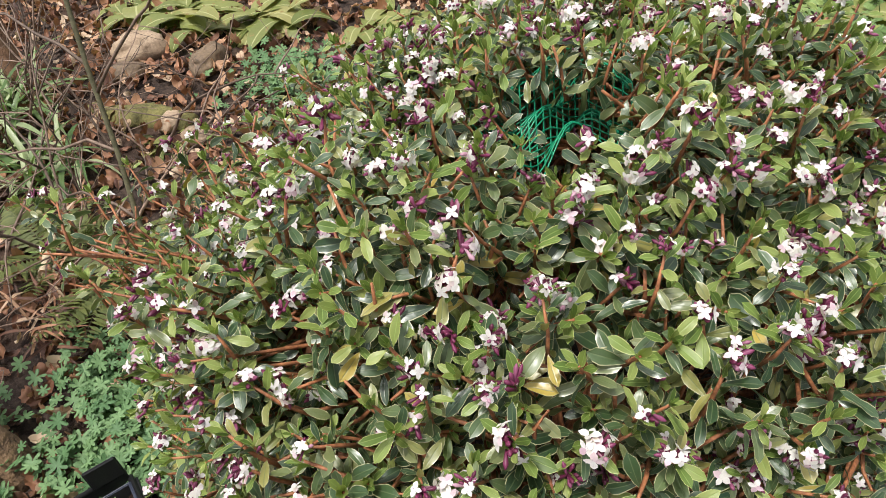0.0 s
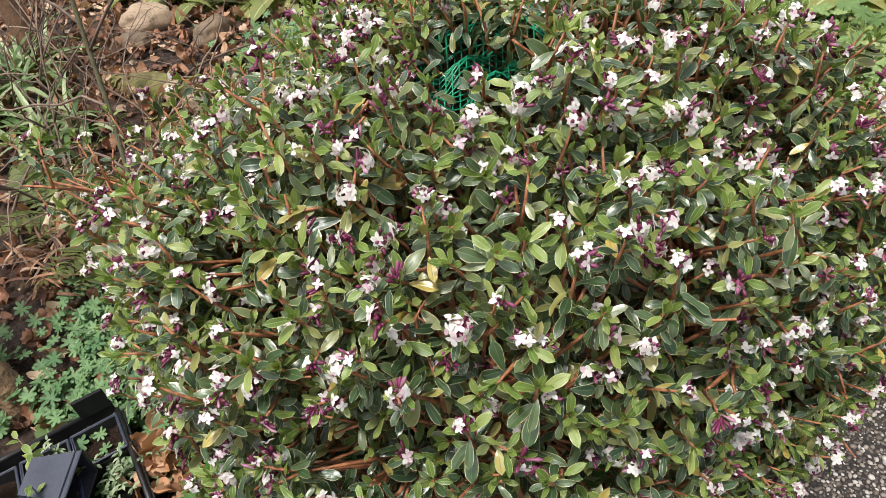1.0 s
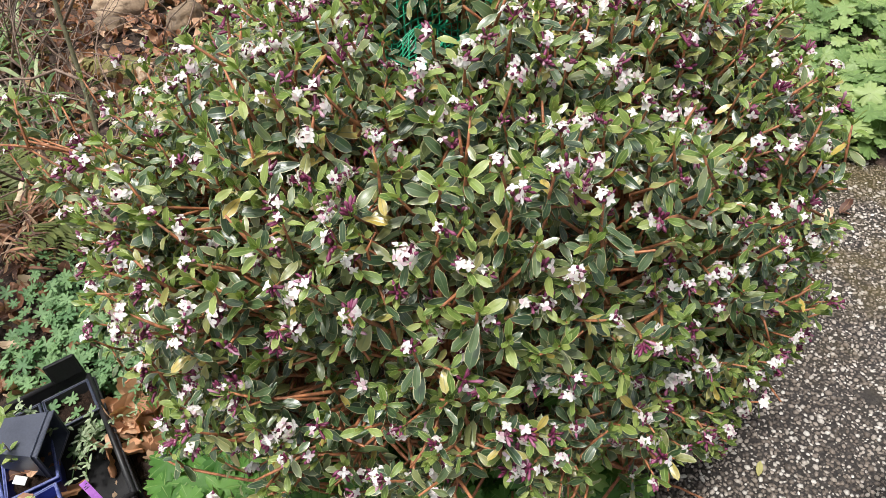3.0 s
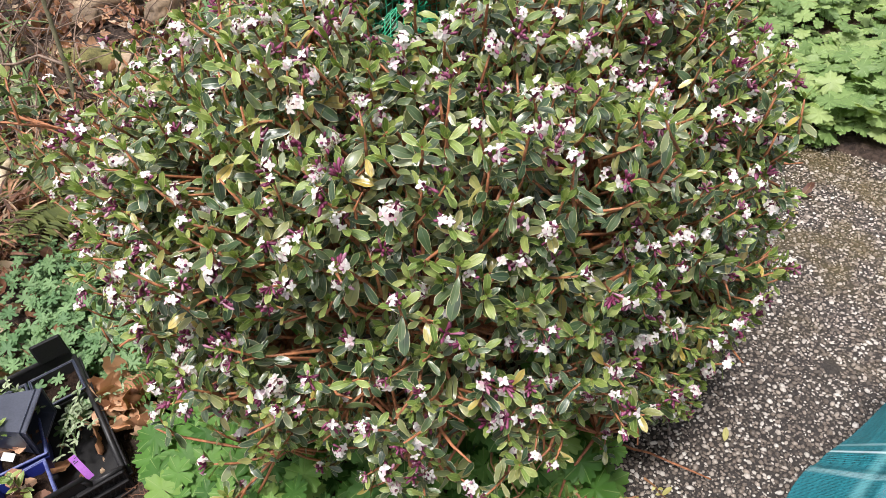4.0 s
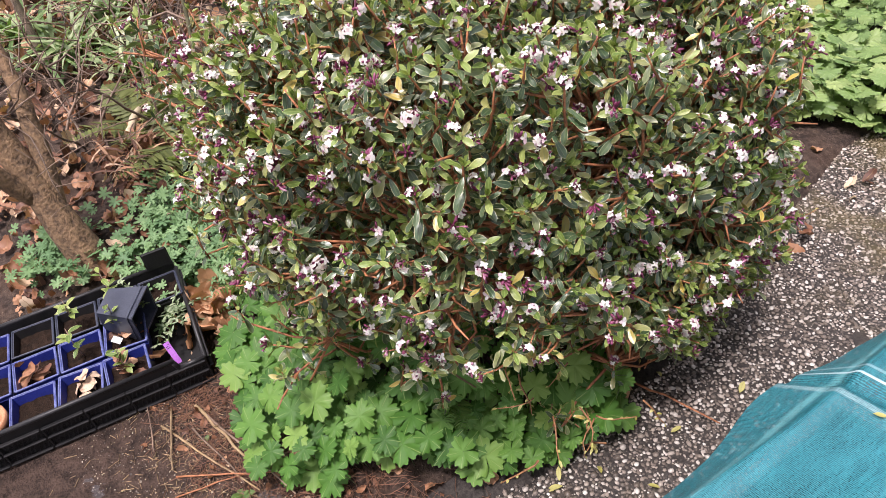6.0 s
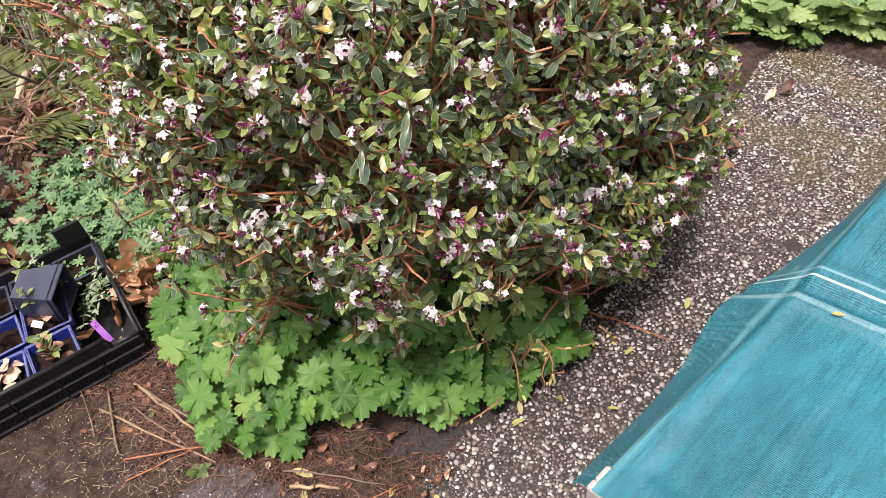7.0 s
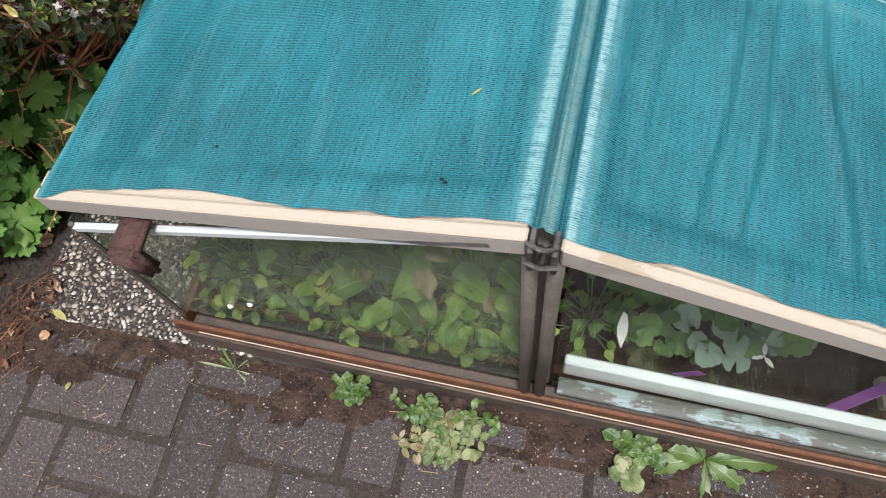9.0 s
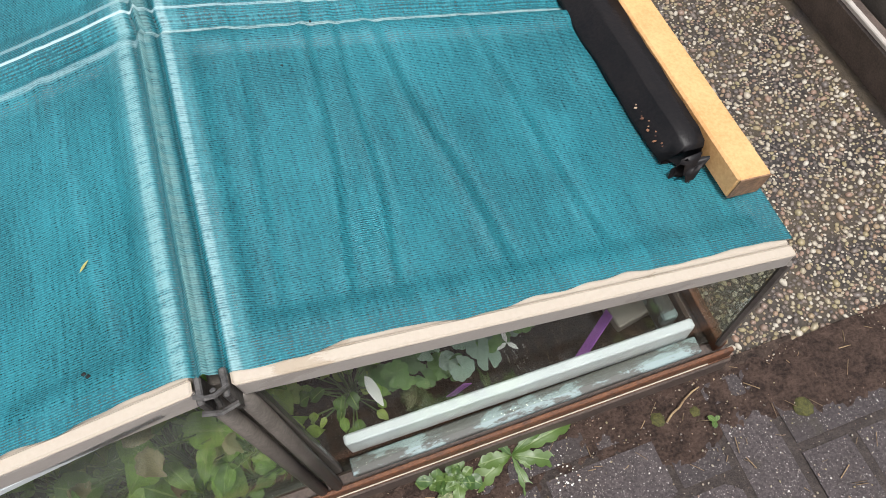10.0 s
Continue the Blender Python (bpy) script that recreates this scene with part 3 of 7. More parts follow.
def aim(d, spin=0.0):
    """A turn that takes +z to d."""
    return Vector(d).normalized().to_track_quat('Z', 'Y').to_matrix().to_4x4() @ Matrix.Rotation(spin, 4, 'Z')


def at(x, y, z):
    return Matrix.Translation((x, y, z))


# ---------- ground, path and paving ----------
def smooth(a, b, t):
    t = min(max((t - a) / (b - a), 0.0), 1.0)
    return t * t * (3 - 2 * t)


def bed_edge(x):
    """The y of the line along which the planted bed meets the paving."""
    if x > -1.02:
        return -0.02
    if x > -1.45:
        return -0.02 + (x + 1.02) / (-0.43) * -0.26
    return -0.28


def ground_z(x, y):
    n = noise.noise(Vector((x * 3, y * 3, 0))) * 0.02 + noise.noise(Vector((x * 14, y * 14, 4))) * 0.008
    bed = smooth(-1.04, -1.14, x + 0.12 * smooth(0.9, 1.9, y)) * smooth(bed_edge(x) - 0.01, bed_edge(x) + 0.05, y)
    far = smooth(1.88, 1.98, y + 0.06 * noise.noise(Vector((x * 5, 3, 1))))
    left = smooth(-2.02, -2.15, x)
    k = max(bed, far, left)
    rise = 0.10 * smooth(-2.7, -4.2, x) + 0.12 * smooth(2.2, 4.5, y)
    z = -0.055 * (1 - k) + k * (0.018 + n + rise)
    trodden = smooth(-1.12, -1.32, x) * smooth(-0.95, -0.75, y)
    return max(z, -0.055 + trodden * (0.048 + 0.25 * n))


def build_ground():
    def axis(lo, hi, step):
        mid = list(np.arange(lo, hi + 1e-6, step))
        out, d = [], step
        while d < 500:
            d *= 1.7
            out.append(d)
        return [lo - d for d in reversed(out)] + mid + [hi + d for d in out]
    xs, ys = axis(-4.6, 1.6, 0.035), axis(-1.4, 3.2, 0.035)
    V = [(x, y, ground_z(x, y)) for y in ys for x in xs]
    n = len(xs)
    F = [(j * n + i, j * n + i + 1, (j + 1) * n + i + 1, (j + 1) * n + i) for j in range(len(ys) - 1) for i in range(n - 1)]
    b = MB().add((V, F, [(v[0], v[1]) for v in V], [0] * len(F)))
    solo("ground", b.mesh("ground", [M_SOIL]), "dark damp garden soil with fine debris", "ground", kind="structure")


build_ground()

slab = MB().add(box((-1.36, -0.035, -0.06), (1.36, 1.96, -0.004), 0.004))
PATH_SLAB = solo("garden_path", slab.mesh("garden_path", [M_BINDER]), "wet path of dark concrete with exposed pebbles", "path", kind="structure")


def pebble_geo(seed, mat=0):
    r = random.Random(seed)
    bm = bmesh.new()
    bmesh.ops.create_icosphere(bm, subdivisions=1, radius=1.0)
    bm.normal_update()
    sx, sy, sz = r.uniform(0.8, 1.25), r.uniform(0.6, 0.95), r.uniform(0.38, 0.6)
    for v in bm.verts:
        v.co = Vector((v.co.x * sx, v.co.y * sy, v.co.z * sz)) * (1 + 0.34 * noise.noise(v.co * 1.7 + Vector((seed, 0, 0))))
    return from_bm(bm, mat)


def lay_pebbles(name, material, x0, x1, y0, y1, count, rmin, rmax, near, label, seed, keep):
    """Pebbles set into the path: the nearest ones singly, the others joined."""
    r = random.Random(seed)
    geos = [pebble_geo(seed + i) for i in range(9)]
    shared = [MB().add(g).mesh("pebble", [material]) for g in geos]
    rest, singles, cells = MB(), 0, {}
    tries = 0
    placed = 0
    while placed < count and tries < count * 9:
        tries += 1
        x, y = r.uniform(x0, x1), r.uniform(y0, y1)
        if not keep(x, y):
            continue
        rad = r.uniform(rmin, rmax) * r.choice((0.45, 0.6, 0.75, 0.9, 1, 1.15))
        key = (int(x / 0.03), int(y / 0.03))
        near_by = [q for dx in (-1, 0, 1) for dy in (-1, 0, 1) for q in cells.get((key[0] + dx, key[1] + dy), ())]
        if any((q[0] - x) ** 2 + (q[1] - y) ** 2 < (0.66 * (q[2] + rad)) ** 2 for q in near_by):
            continue
        cells.setdefault(key, []).append((x, y, rad))
        placed += 1
        m = at(x, y, -0.005 + rad * 0.12) @ Matrix.Rotation(r.uniform(0, 6.28), 4, 'Z') @ Matrix.Rotation(r.uniform(-0.25, 0.25), 4, 'X') @ Matrix.Scale(rad, 4)
        k = r.randrange(9)
        if singles < 220 and near(x, y):
            part("pebble", shared[k], PATH_SLAB, m=m)
            singles += 1
        else:
            rest.add(geos[k], m)
    part(name, rest.mesh(name, [material]), PATH_SLAB, label, kind="stuff")


def path_left(y):
    """The x of the path's ragged left edge."""
    return -1.00 - 0.30 * smooth(0.5, 1.85, y) + 0.03 * noise.noise(Vector((0, y * 6, 0)))


lay_pebbles("pebble_field", M_PEBBLE, -1.36, -0.52, -0.03, 1.95, 15500, 0.0040, 0.0078, lambda x, y: -0.02 < y < 0.22 and x < -0.7,
            "white and grey pebbles set in dark concrete", 21,
            lambda x, y: x > path_left(y) and x - 0.3 < path_left(y) + 0.35 + 0.4 * y and noise.noise(Vector((x * 7, y * 7, 2))) > -0.62)
lay_pebbles("gravel_field", M_GRAVEL, 0.62, 1.28, -0.03, 1.0, 8200, 0.0044, 0.0094, lambda x, y: y < 0.12 and x < 1.0,
            "mixed cream and brown gravel pebbles in the path", 57, lambda x, y: True)


def build_paving():
    """Concrete pavers in a herringbone bond, sunk joints between them."""
    W, GAP = 0.105, 0.0085
    x0, y0 = -0.825, -0.305
    base = thing("pavement", "wet grey concrete pavers in herringbone bond", "pavement", kind="structure")
    bed = MB().add(box((-2.3, -1.25, -0.07), (1.5, -0.037, -0.0022), 0.0))
    part("joint_bed", bed.mesh("joint_bed", [M_JOINT]), base, "dark soil in the joints")
    shared = {}
    r = random.Random(5)
    for cy in range(-10, 5):
        for cx in range(-16, 24):
            k = (cx + cy) % 4
            if k == 0:
                rect = [cx, cy, cx + 2, cy + 1]
            elif k == 3:
                rect = [cx, cy - 1, cx + 1, cy + 1]
            else:
                continue
            ax, ay, bx, by = x0 + rect[0] * W, y0 + rect[1] * W, x0 + rect[2] * W, y0 + rect[3] * W
            by2 = min(by, -0.04)
            ax, bx = max(ax, -2.2), min(bx, 1.5)
            if by2 - ay < 0.02 or bx - ax < 0.02:
                continue
            mx, my = (ax + bx) / 2, (ay + by2) / 2
            if my > bed_edge(mx) - 0.03 and mx < -1.0:
                continue
            sx, sy = bx - ax - GAP, by2 - ay - GAP
            key = (round(sx, 3), round(sy, 3), r.randrange(3))
            if key not in shared:
                g = box((-sx / 2, -sy / 2, -0.05), (sx / 2, sy / 2, 0), 0.0040, seg=2, rough=0.0012, seed=len(shared))
                shared[key] = MB().add(g).mesh("paver", [M_PAVER], False)
            m = at(mx, my, r.uniform(-0.0015, 0.001)) @ Matrix.Rotation(r.uniform(-0.012, 0.012), 4, 'X') @ Matrix.Rotation(r.uniform(-0.012, 0.012), 4, 'Y') @ Matrix.Rotation(r.uniform(-0.008, 0.008), 4, 'Z')
            part("paver", shared[key], base, m=m)


build_paving()


def debris_strip():
    """Soil and grit gathered along the foot of the cold frame and over the joint to the path."""
    V, F = [], []
    nx, ny = 240, 10
    for j in range(ny + 1):
        for i in range(nx + 1):
            x = -1.10 + 1.95 * i / nx
            wide = 0.030 + 0.022 * noise.noise(Vector((x * 6, 1, 3))) + 0.016 * noise.noise(Vector((x * 22, 5, 3)))
            y = -0.020 - wide * (1 - j / ny)
            t = j / ny
            z = -0.006 + 0.011 * smooth(0, 0.9, t) * (0.7 + 0.5 * noise.noise(Vector((x * 12, y * 12, 0)))) + 0.003 * noise.noise(Vector((x * 50, y * 50, 0)))
            V.append((x, y, z))
    n = nx + 1
    F = [(j * n + i, j * n + i + 1, (j + 1) * n + i + 1, (j + 1) * n + i) for j in range(ny) for i in range(nx)]
    solo("soil_strip", MB().add((V, F, [(0, 0)] * len(V), [0] * len(F))).mesh("soil_strip", [M_SOIL]), "dark gritty soil along the foot of the frame", "soil", kind="structure")


debris_strip()


M_DUST = plain_material("washed_soil", (0.012, 0.008, 0.007), (0.070, 0.046, 0.036), 28, 0.9, bump=1.0, dist=0.012, fine=170, spec=0.15)


def soil_dust():
    """A thin uneven layer of washed soil over the pavers, thicker along the bed and round the crate."""
    V = []
    nx, ny = 460, 130
    for j in range(ny + 1):
        for i in range(nx + 1):
            x, y = -2.15 + 3.30 * i / nx, -0.95 + 0.92 * j / ny
            p = Vector((x, y, 0))
            n = 0.55 * noise.noise(p * 4) + 0.35 * noise.noise(p * 13 + Vector((0, 0, 3))) + 0.30 * noise.noise(p * 37 + Vector((0, 0, 7))) + 0.22 * noise.noise(p * 95 + Vector((0, 0, 9)))
            bed = smooth(0.30, 0.02, bed_edge(x) - y) * smooth(-0.92, -1.08, x)
            left = smooth(-1.22, -1.42, x)
            foot = smooth(-0.24 - 0.02 * smooth(-0.1, 0.3, x), -0.06 - 0.01 * smooth(0.0, 0.3, x), y + 0.05 * noise.noise(Vector((x * 5, 2, 8))))
            z = -0.0095 + 0.0045 * left + 0.0070 * n + 0.0075 * max(bed, left) + 0.0105 * foot
            V.append((x, y, max(z, -0.012)))
    k = nx + 1
    F = [(j * k + i, j * k + i + 1, (j + 1) * k + i + 1, (j + 1) * k + i) for j in range(ny) for i in range(nx)]
    solo("soil_dust", MB().add((V, F, [(0, 0)] * len(V), [0] * len(F))).mesh("soil_dust", [M_DUST]), "brown washed soil lying over the pavers", "soil", kind="structure")
    r = random.Random(71)
    b = MB()
    geos = [pebble_geo(200 + i) for i in range(6)]
    for i in range(5600):
        x, y = (r.uniform(-2.0, 1.1), -0.030 - abs(r.gauss(0, 0.28 if i % 2 else 0.09))) if i % 4 else (r.uniform(-1.9, -1.2), r.uniform(-0.6, -0.24))
        b.add(geos[i % 6], at(x, y, 0.001 + 0.003 * smooth(-1.2, -1.4, x)) @ Matrix.Rotation(r.uniform(0, 6.28), 4, 'Z') @ Matrix.Scale(r.choice((0.0008, 0.0010, 0.0013, 0.0017, 0.0024)), 4))
    solo("grit", b.mesh("grit", [M_GRAVEL]), "pale and brown grit scattered on the pavers", "grit", kind="stuff")


soil_dust()


# ---------- the cold frame under the shade net ----------
XL, XR, YM, YB = -0.632, 0.690, 0.456, 0.925
SKEW = -1.03  # the frame stands slightly askew to the path, in degrees


def under_left(x):
    return 0.616 + 0.184 * x


def under_right(x):
    return 0.614 - 0.300 * x


def build_cold_frame():
    cf = thing("cold_frame", "low gabled glass cold frame with cream wooden sashes", "cold frame", rz=SKEW)
    # plinth and rails
    for n, (lo, hi) in enumerate((((XL - 0.02, -0.022, -0.01), (XR + 0.02, 0.02, 0.062)), ((XL - 0.02, YB - 0.02, -0.01), (XR + 0.02, YB + 0.02, 0.062)),
                                  ((XL - 0.02, 0.022, -0.01), (XL + 0.02, YB - 0.022, 0.062)), ((XR - 0.02, 0.022, -0.01), (XR + 0.02, YB - 0.022, 0.062)))):
        part("plinth", MB().add(box(lo, hi, 0.005, rough=0.002, seed=n)).mesh("plinth", [M_PLINTH], False), cf, "dark wet plinth board")
    front = MB()
    front.add(box((XL - 0.012, -0.0165, 0.066), (XR + 0.012, -0.0085, 0.098), 0.0015))
    front.add(box((XL - 0.012, -0.0195, 0.064), (XR + 0.012, -0.0170, 0.0705), 0.0008))
    part("rail", front.mesh("rail", [M_RUST], False), cf, "rust-brown metal bottom rail")
    lip = MB().add(box((XL + 0.03, -0.0192, 0.0710), (XR - 0.03, -0.0170, 0.0730), 0.0006))
    part("rail_lip", lip.mesh("rail_lip", [M_CREAM], False), cf, "thin pale edge along the rail")
    for x in (XL, XR):
        part("rail", MB().add(box((x - 0.008, 0.0, 0.064), (x + 0.008, YB, 0.098), 0.0015)).mesh("side_rail", [M_RUST], False), cf, "rust-brown metal bottom rail")
    # glass panes: two gable panes, sides, back
    def pane(pts, thick, name="pane", glass=M_GLASS):
        bm = bmesh.new()
        a = [bm.verts.new(p) for p in pts]
        b = [bm.verts.new(Vector(p) + Vector(thick)) for p in pts]
        k = len(pts)
        bm.faces.new(a)
        bm.faces.new(b[::-1])
        for i in range(k):
            bm.faces.new((a[i], b[i], b[(i + 1) % k], a[(i + 1) % k]))
        bmesh.ops.recalc_face_normals(bm, faces=bm.faces[:])
        g = from_bm(bm)
        ob = part(name, MB().add(g).mesh("pane", [glass], False), cf, "greenish grimy glass pane")
        ob.visible_shadow = False
    trimL = lambda x: min(0.436 + 0.262 * (x - XL), under_left(x))
    pane([(XL + 0.004, 0.011, 0.097), (-0.012, 0.011, 0.097), (-0.012, 0.011, under_left(-0.012)), (-0.10, 0.011, under_left(-0.10)), (XL + 0.004, 0.011, trimL(XL + 0.004))], (0, 0.003, 0))
    pane([(0.036, 0.011, 0.097), (XR - 0.004, 0.011, 0.097), (XR - 0.004, 0.011, under_right(XR)), (0.036, 0.011, under_right(0.036))], (0, 0.003, 0), glass=M_CLEARGLASS)
    for y0, y1 in ((0.004, YM - 0.004), (YM + 0.004, YB - 0.004)):
        pane([(XL, y0, 0.097), (XL, y1, 0.097), (XL, y1, 0.455), (XL, y0, 0.455)], (0.003, 0, 0))
        pane([(XR, y0, 0.097), (XR, y1, 0.097), (XR, y1, 0.400), (XR, y0, 0.400)], (-0.003, 0, 0))
    pane([(XL, YB, 0.065), (XR, YB, 0.065), (XR, YB, 0.400), (0, YB, 0.60), (XL, YB, 0.455)], (0, 0.003, 0))
    # gable posts, the double post in the middle, corner posts
    for i, dx in enumerate((0.0, 0.024)):
        part("post", MB().add(tube([(-0.006 + dx, -0.004, 0.098), (-0.002 + dx * 1.1, 0.004, 0.602)], 0.0095, 8)).mesh("post", [M_ALU]), cf, "dull grey metal glazing post")
    part("post", MB().add(box((-0.01, 0.016, 0.08), (0.030, 0.030, 0.59), 0.002)).mesh("back_post", [M_ALU], False), cf, "dull grey metal glazing post")
    part("side_batten", MB().add(box((XR - 0.078, 0.066, 0.060), (XR - 0.050, 0.30, 0.112), 0.003)).mesh("side_batten", [M_MINT], False), cf, "wooden side batten with peeling mint paint")
    part("corner_post", MB().add(tube([(XR - 0.004, 0.004, 0.09), (XR - 0.010, 0.004, 0.408)], 0.006, 6)).mesh("corner_bar", [M_ALU], False), cf, "dull grey metal corner bar")
    part("corner_post", MB().add(tube([(XL + 0.004, 0.003, 0.09), (XL + 0.006, 0.003, 0.455)], 0.004, 6)).mesh("corner_bar_left", [M_ALU], False), cf, "dull grey metal corner bar")
    part("side_post", MB().add(box((XL - 0.004, YM - 0.012, 0.08), (XL + 0.014, YM + 0.012, 0.455), 0.002)).mesh("side_post", [M_ALU], False), cf)
    part("side_post", MB().add(box((XR - 0.014, YM - 0.012, 0.08), (XR + 0.004, YM + 0.012, 0.395), 0.002)).mesh("side_post", [M_ALU], False), cf)
    # white trim along the top of the propped side of the gable, ridge beam and eaves
    def bar(a, b, w, h, mat, name, label, bevel=0.002):
        a, b = Vector(a), Vector(b)
        d = b - a
        g = box((0, -w / 2, -h / 2), (d.length, w / 2, h / 2), bevel)
        x = d.normalized()
        y = Vector((0, 0, 1)).cross(x).normalized()
        z = x.cross(y)
        m = Matrix((x, y, z)).transposed().to_4x4()
        m.translation = a
        return part(name, MB().add(g, m).mesh(name, [mat], False), cf, label)
    bar((XL + 0.006, 0.004, 0.444), (-0.04, 0.004, 0.624), 0.010, 0.013, M_PALEBAR, "gable_trim", "white painted strip on the glass edge")
    bar((0.01, 0.02, 0.588), (0.01, YB, 0.588), 0.03, 0.03, M_ALU, "ridge_beam", "grey metal ridge beam")
    bar((XL + 0.03, 0.05, 0.462), (XL + 0.03, YB, 0.462), 0.02, 0.02, M_ALU, "eaves_bar", "grey metal eaves bar")
    bar((XR, 0.01, 0.392), (XR, YB, 0.392), 0.02, 0.02, M_ALU, "eaves_bar", "grey metal eaves bar")
    # four sashes: stiles, rails and a pane each
    def sash(x0, x1, y0, y1, zf, label, inset=0.0):
        s = part("sash", None, cf, label)
        s.empty_display_size = 0.05
        def stick(ax, ay, bx, by, mats, name, h0=0.0, h1=0.034):
            V, F = [], []
            for x, y in ((ax, ay), (bx, ay), (bx, by), (ax, by)):
                V += [(x, y, zf(x) + h0), (x, y, zf(x) + h1)]
            bm = bmesh.new()
            vs = [bm.verts.new(v) for v in V]
            for q in ((0, 2, 3, 1), (2, 4, 5, 3), (4, 6, 7, 5), (6, 0, 1, 7), (1, 3, 5, 7), (0, 6, 4, 2)):
                bm.faces.new([vs[i] for i in q])
            bmesh.ops.recalc_face_normals(bm, faces=bm.faces[:])
            bmesh.ops.bevel(bm, geom=bm.edges[:], offset=0.0025, segments=1, affect='EDGES')
            part(name, MB().add(from_bm(bm)).mesh(name, mats, False), s)
        stick(x0, y0 - 0.001, x1, y0 + 0.006, [M_FRONTGREY], "front_face", 0.0, 0.0315)
        stick(x0, y0 - 0.002, x1, y0 + 0.0135, [M_CREAM], "front_cap", 0.032, 0.036)
        stick(x0, y0 + 0.015, x1, y0 + 0.040, [M_CREAM], "front_rail", 0.0, 0.0350)
        stick(x0 + inset, y1 - 0.020, x1, y1, [M_WHITE], "back_rail", 0.0, 0.022)
        stick(x0 + inset, y0 + 0.041, x0 + inset + 0.020, y1 - 0.021, [M_WHITE], "stile", 0.0, 0.022)
        stick(x1 - 0.020, y0 + 0.041, x1, y1 - 0.021, [M_WHITE], "stile", 0.0, 0.022)
        xa, xb, ya, yb = x0 + inset + 0.021, x1 - 0.021, y0 + 0.041, y1 - 0.021
        V = [(xa, ya, zf(xa) + 0.02), (xb, ya, zf(xb) + 0.02), (xb, yb, zf(xb) + 0.02), (xa, yb, zf(xa) + 0.02)]
        V += [(x, y, z + 0.003) for x, y, z in V]
        F = [(3, 2, 1, 0), (4, 5, 6, 7), (0, 1, 5, 4), (1, 2, 6, 5), (2, 3, 7, 6), (3, 0, 4, 7)]
        ob = part("pane", MB().add((V, F, [(0, 0)] * 8, [0] * 6)).mesh("sash_pane", [M_GLASS], False), s)
        ob.visible_shadow = False
    sash(XL + 0.008, -0.005, 0.0, YM - 0.020, under_left, "cream wooden glazed sash propped open a little", 0.028)
    sash(XL + 0.050, -0.005, YM + 0.020, YB, under_left, "cream wooden glazed sash under the net")
    sash(0.027, XR - 0.018, 0.0, YM - 0.020, under_right, "cream wooden glazed sash resting on the gable")
    sash(0.027, XR - 0.018, YM + 0.020, YB, under_right, "cream wooden glazed sash under the net")
    # metal clip at the ridge: two short bent bars and a cross pin
    clip = MB()
    for dx, w in ((-0.0005, 0.0035), (0.0225, 0.0035)):
        clip.add(box((dx - w, -0.012, 0.604), (dx + w, 0.016, 0.648), 0.0015))
    clip.add(tube([(-0.006, -0.014, 0.630), (0.010, -0.017, 0.626), (0.028, -0.014, 0.629)], 0.0028, 6))
    clip.add(tube([(-0.004, -0.004, 0.650), (0.006, -0.010, 0.654), (0.014, -0.010, 0.653), (0.026, -0.003, 0.648)], 0.0026, 6))
    clip.add(tube([(0.004, -0.008, 0.612), (0.012, -0.012, 0.634), (0.013, -0.004, 0.652)], 0.0030, 6))
    part("ridge_clip", clip.mesh("ridge_clip", [M_DARKMETAL], False), cf, "dark metal clip at the ridge")
    # inner ledge with peeling paint
    part("inner_sill", MB().add(box((0.045, 0.001, 0.078), (XR - 0.035, 0.030, 0.090), 0.002, rough=0.001)).mesh("inner_sill", [M_MINT], False), cf, "inner sill with peeling mint paint")
    part("soil_bed", MB().add(box((XL + 0.024, 0.035, -0.01), (XR - 0.024, YB - 0.024, 0.030), 0.0)).mesh("soil_bed", [M_POTSOIL], False), cf, "dark potting soil inside")
    return cf


build_cold_frame()

bar_white = MB().add(box((0, 0, -0.066), (0.598, 0.017, 0.0), 0.003, rough=0.001))
solo("foam_strip", bar_white.mesh("foam_strip", [M_FOAM], False), "white painted strip standing on edge inside the cold frame", "strip", at(0.050, 0.0410, 0.134) @ Matrix.Rotation(radians(-1.85), 4, 'Z'))
solo("wooden_offcut", MB().add(box((0, 0, 0), (0.085, 0.05, 0.028), 0.003, rough=0.002)).mesh("wooden_offcut", [M_FRONTGREY], False), "grey wooden offcut on the soil inside the frame", "wood block", at(0.555, 0.085, 0.032) @ Matrix.Rotation(0.15, 4, 'Z'))


def lump():
    b = MB().add(box((-0.027, -0.034, -0.048), (0.027, -0.010, 0.058), 0.009, seg=2, rough=0.012, seed=3))
    b.add(box((-0.026, -0.030, 0.036), (0.028, 0.040, 0.064), 0.007, seg=2, rough=0.008, seed=5))
    solo("prop_block", b.mesh("prop_block", [M_LUMP]), "crumbling dark red-brown block propping the sash open", "block",
         at(-0.490, -0.008, 0.482) @ Matrix.Rotation(-0.12, 4, 'Y') @ Matrix.Diagonal((0.8, 1, 0.60, 1)))


lump()


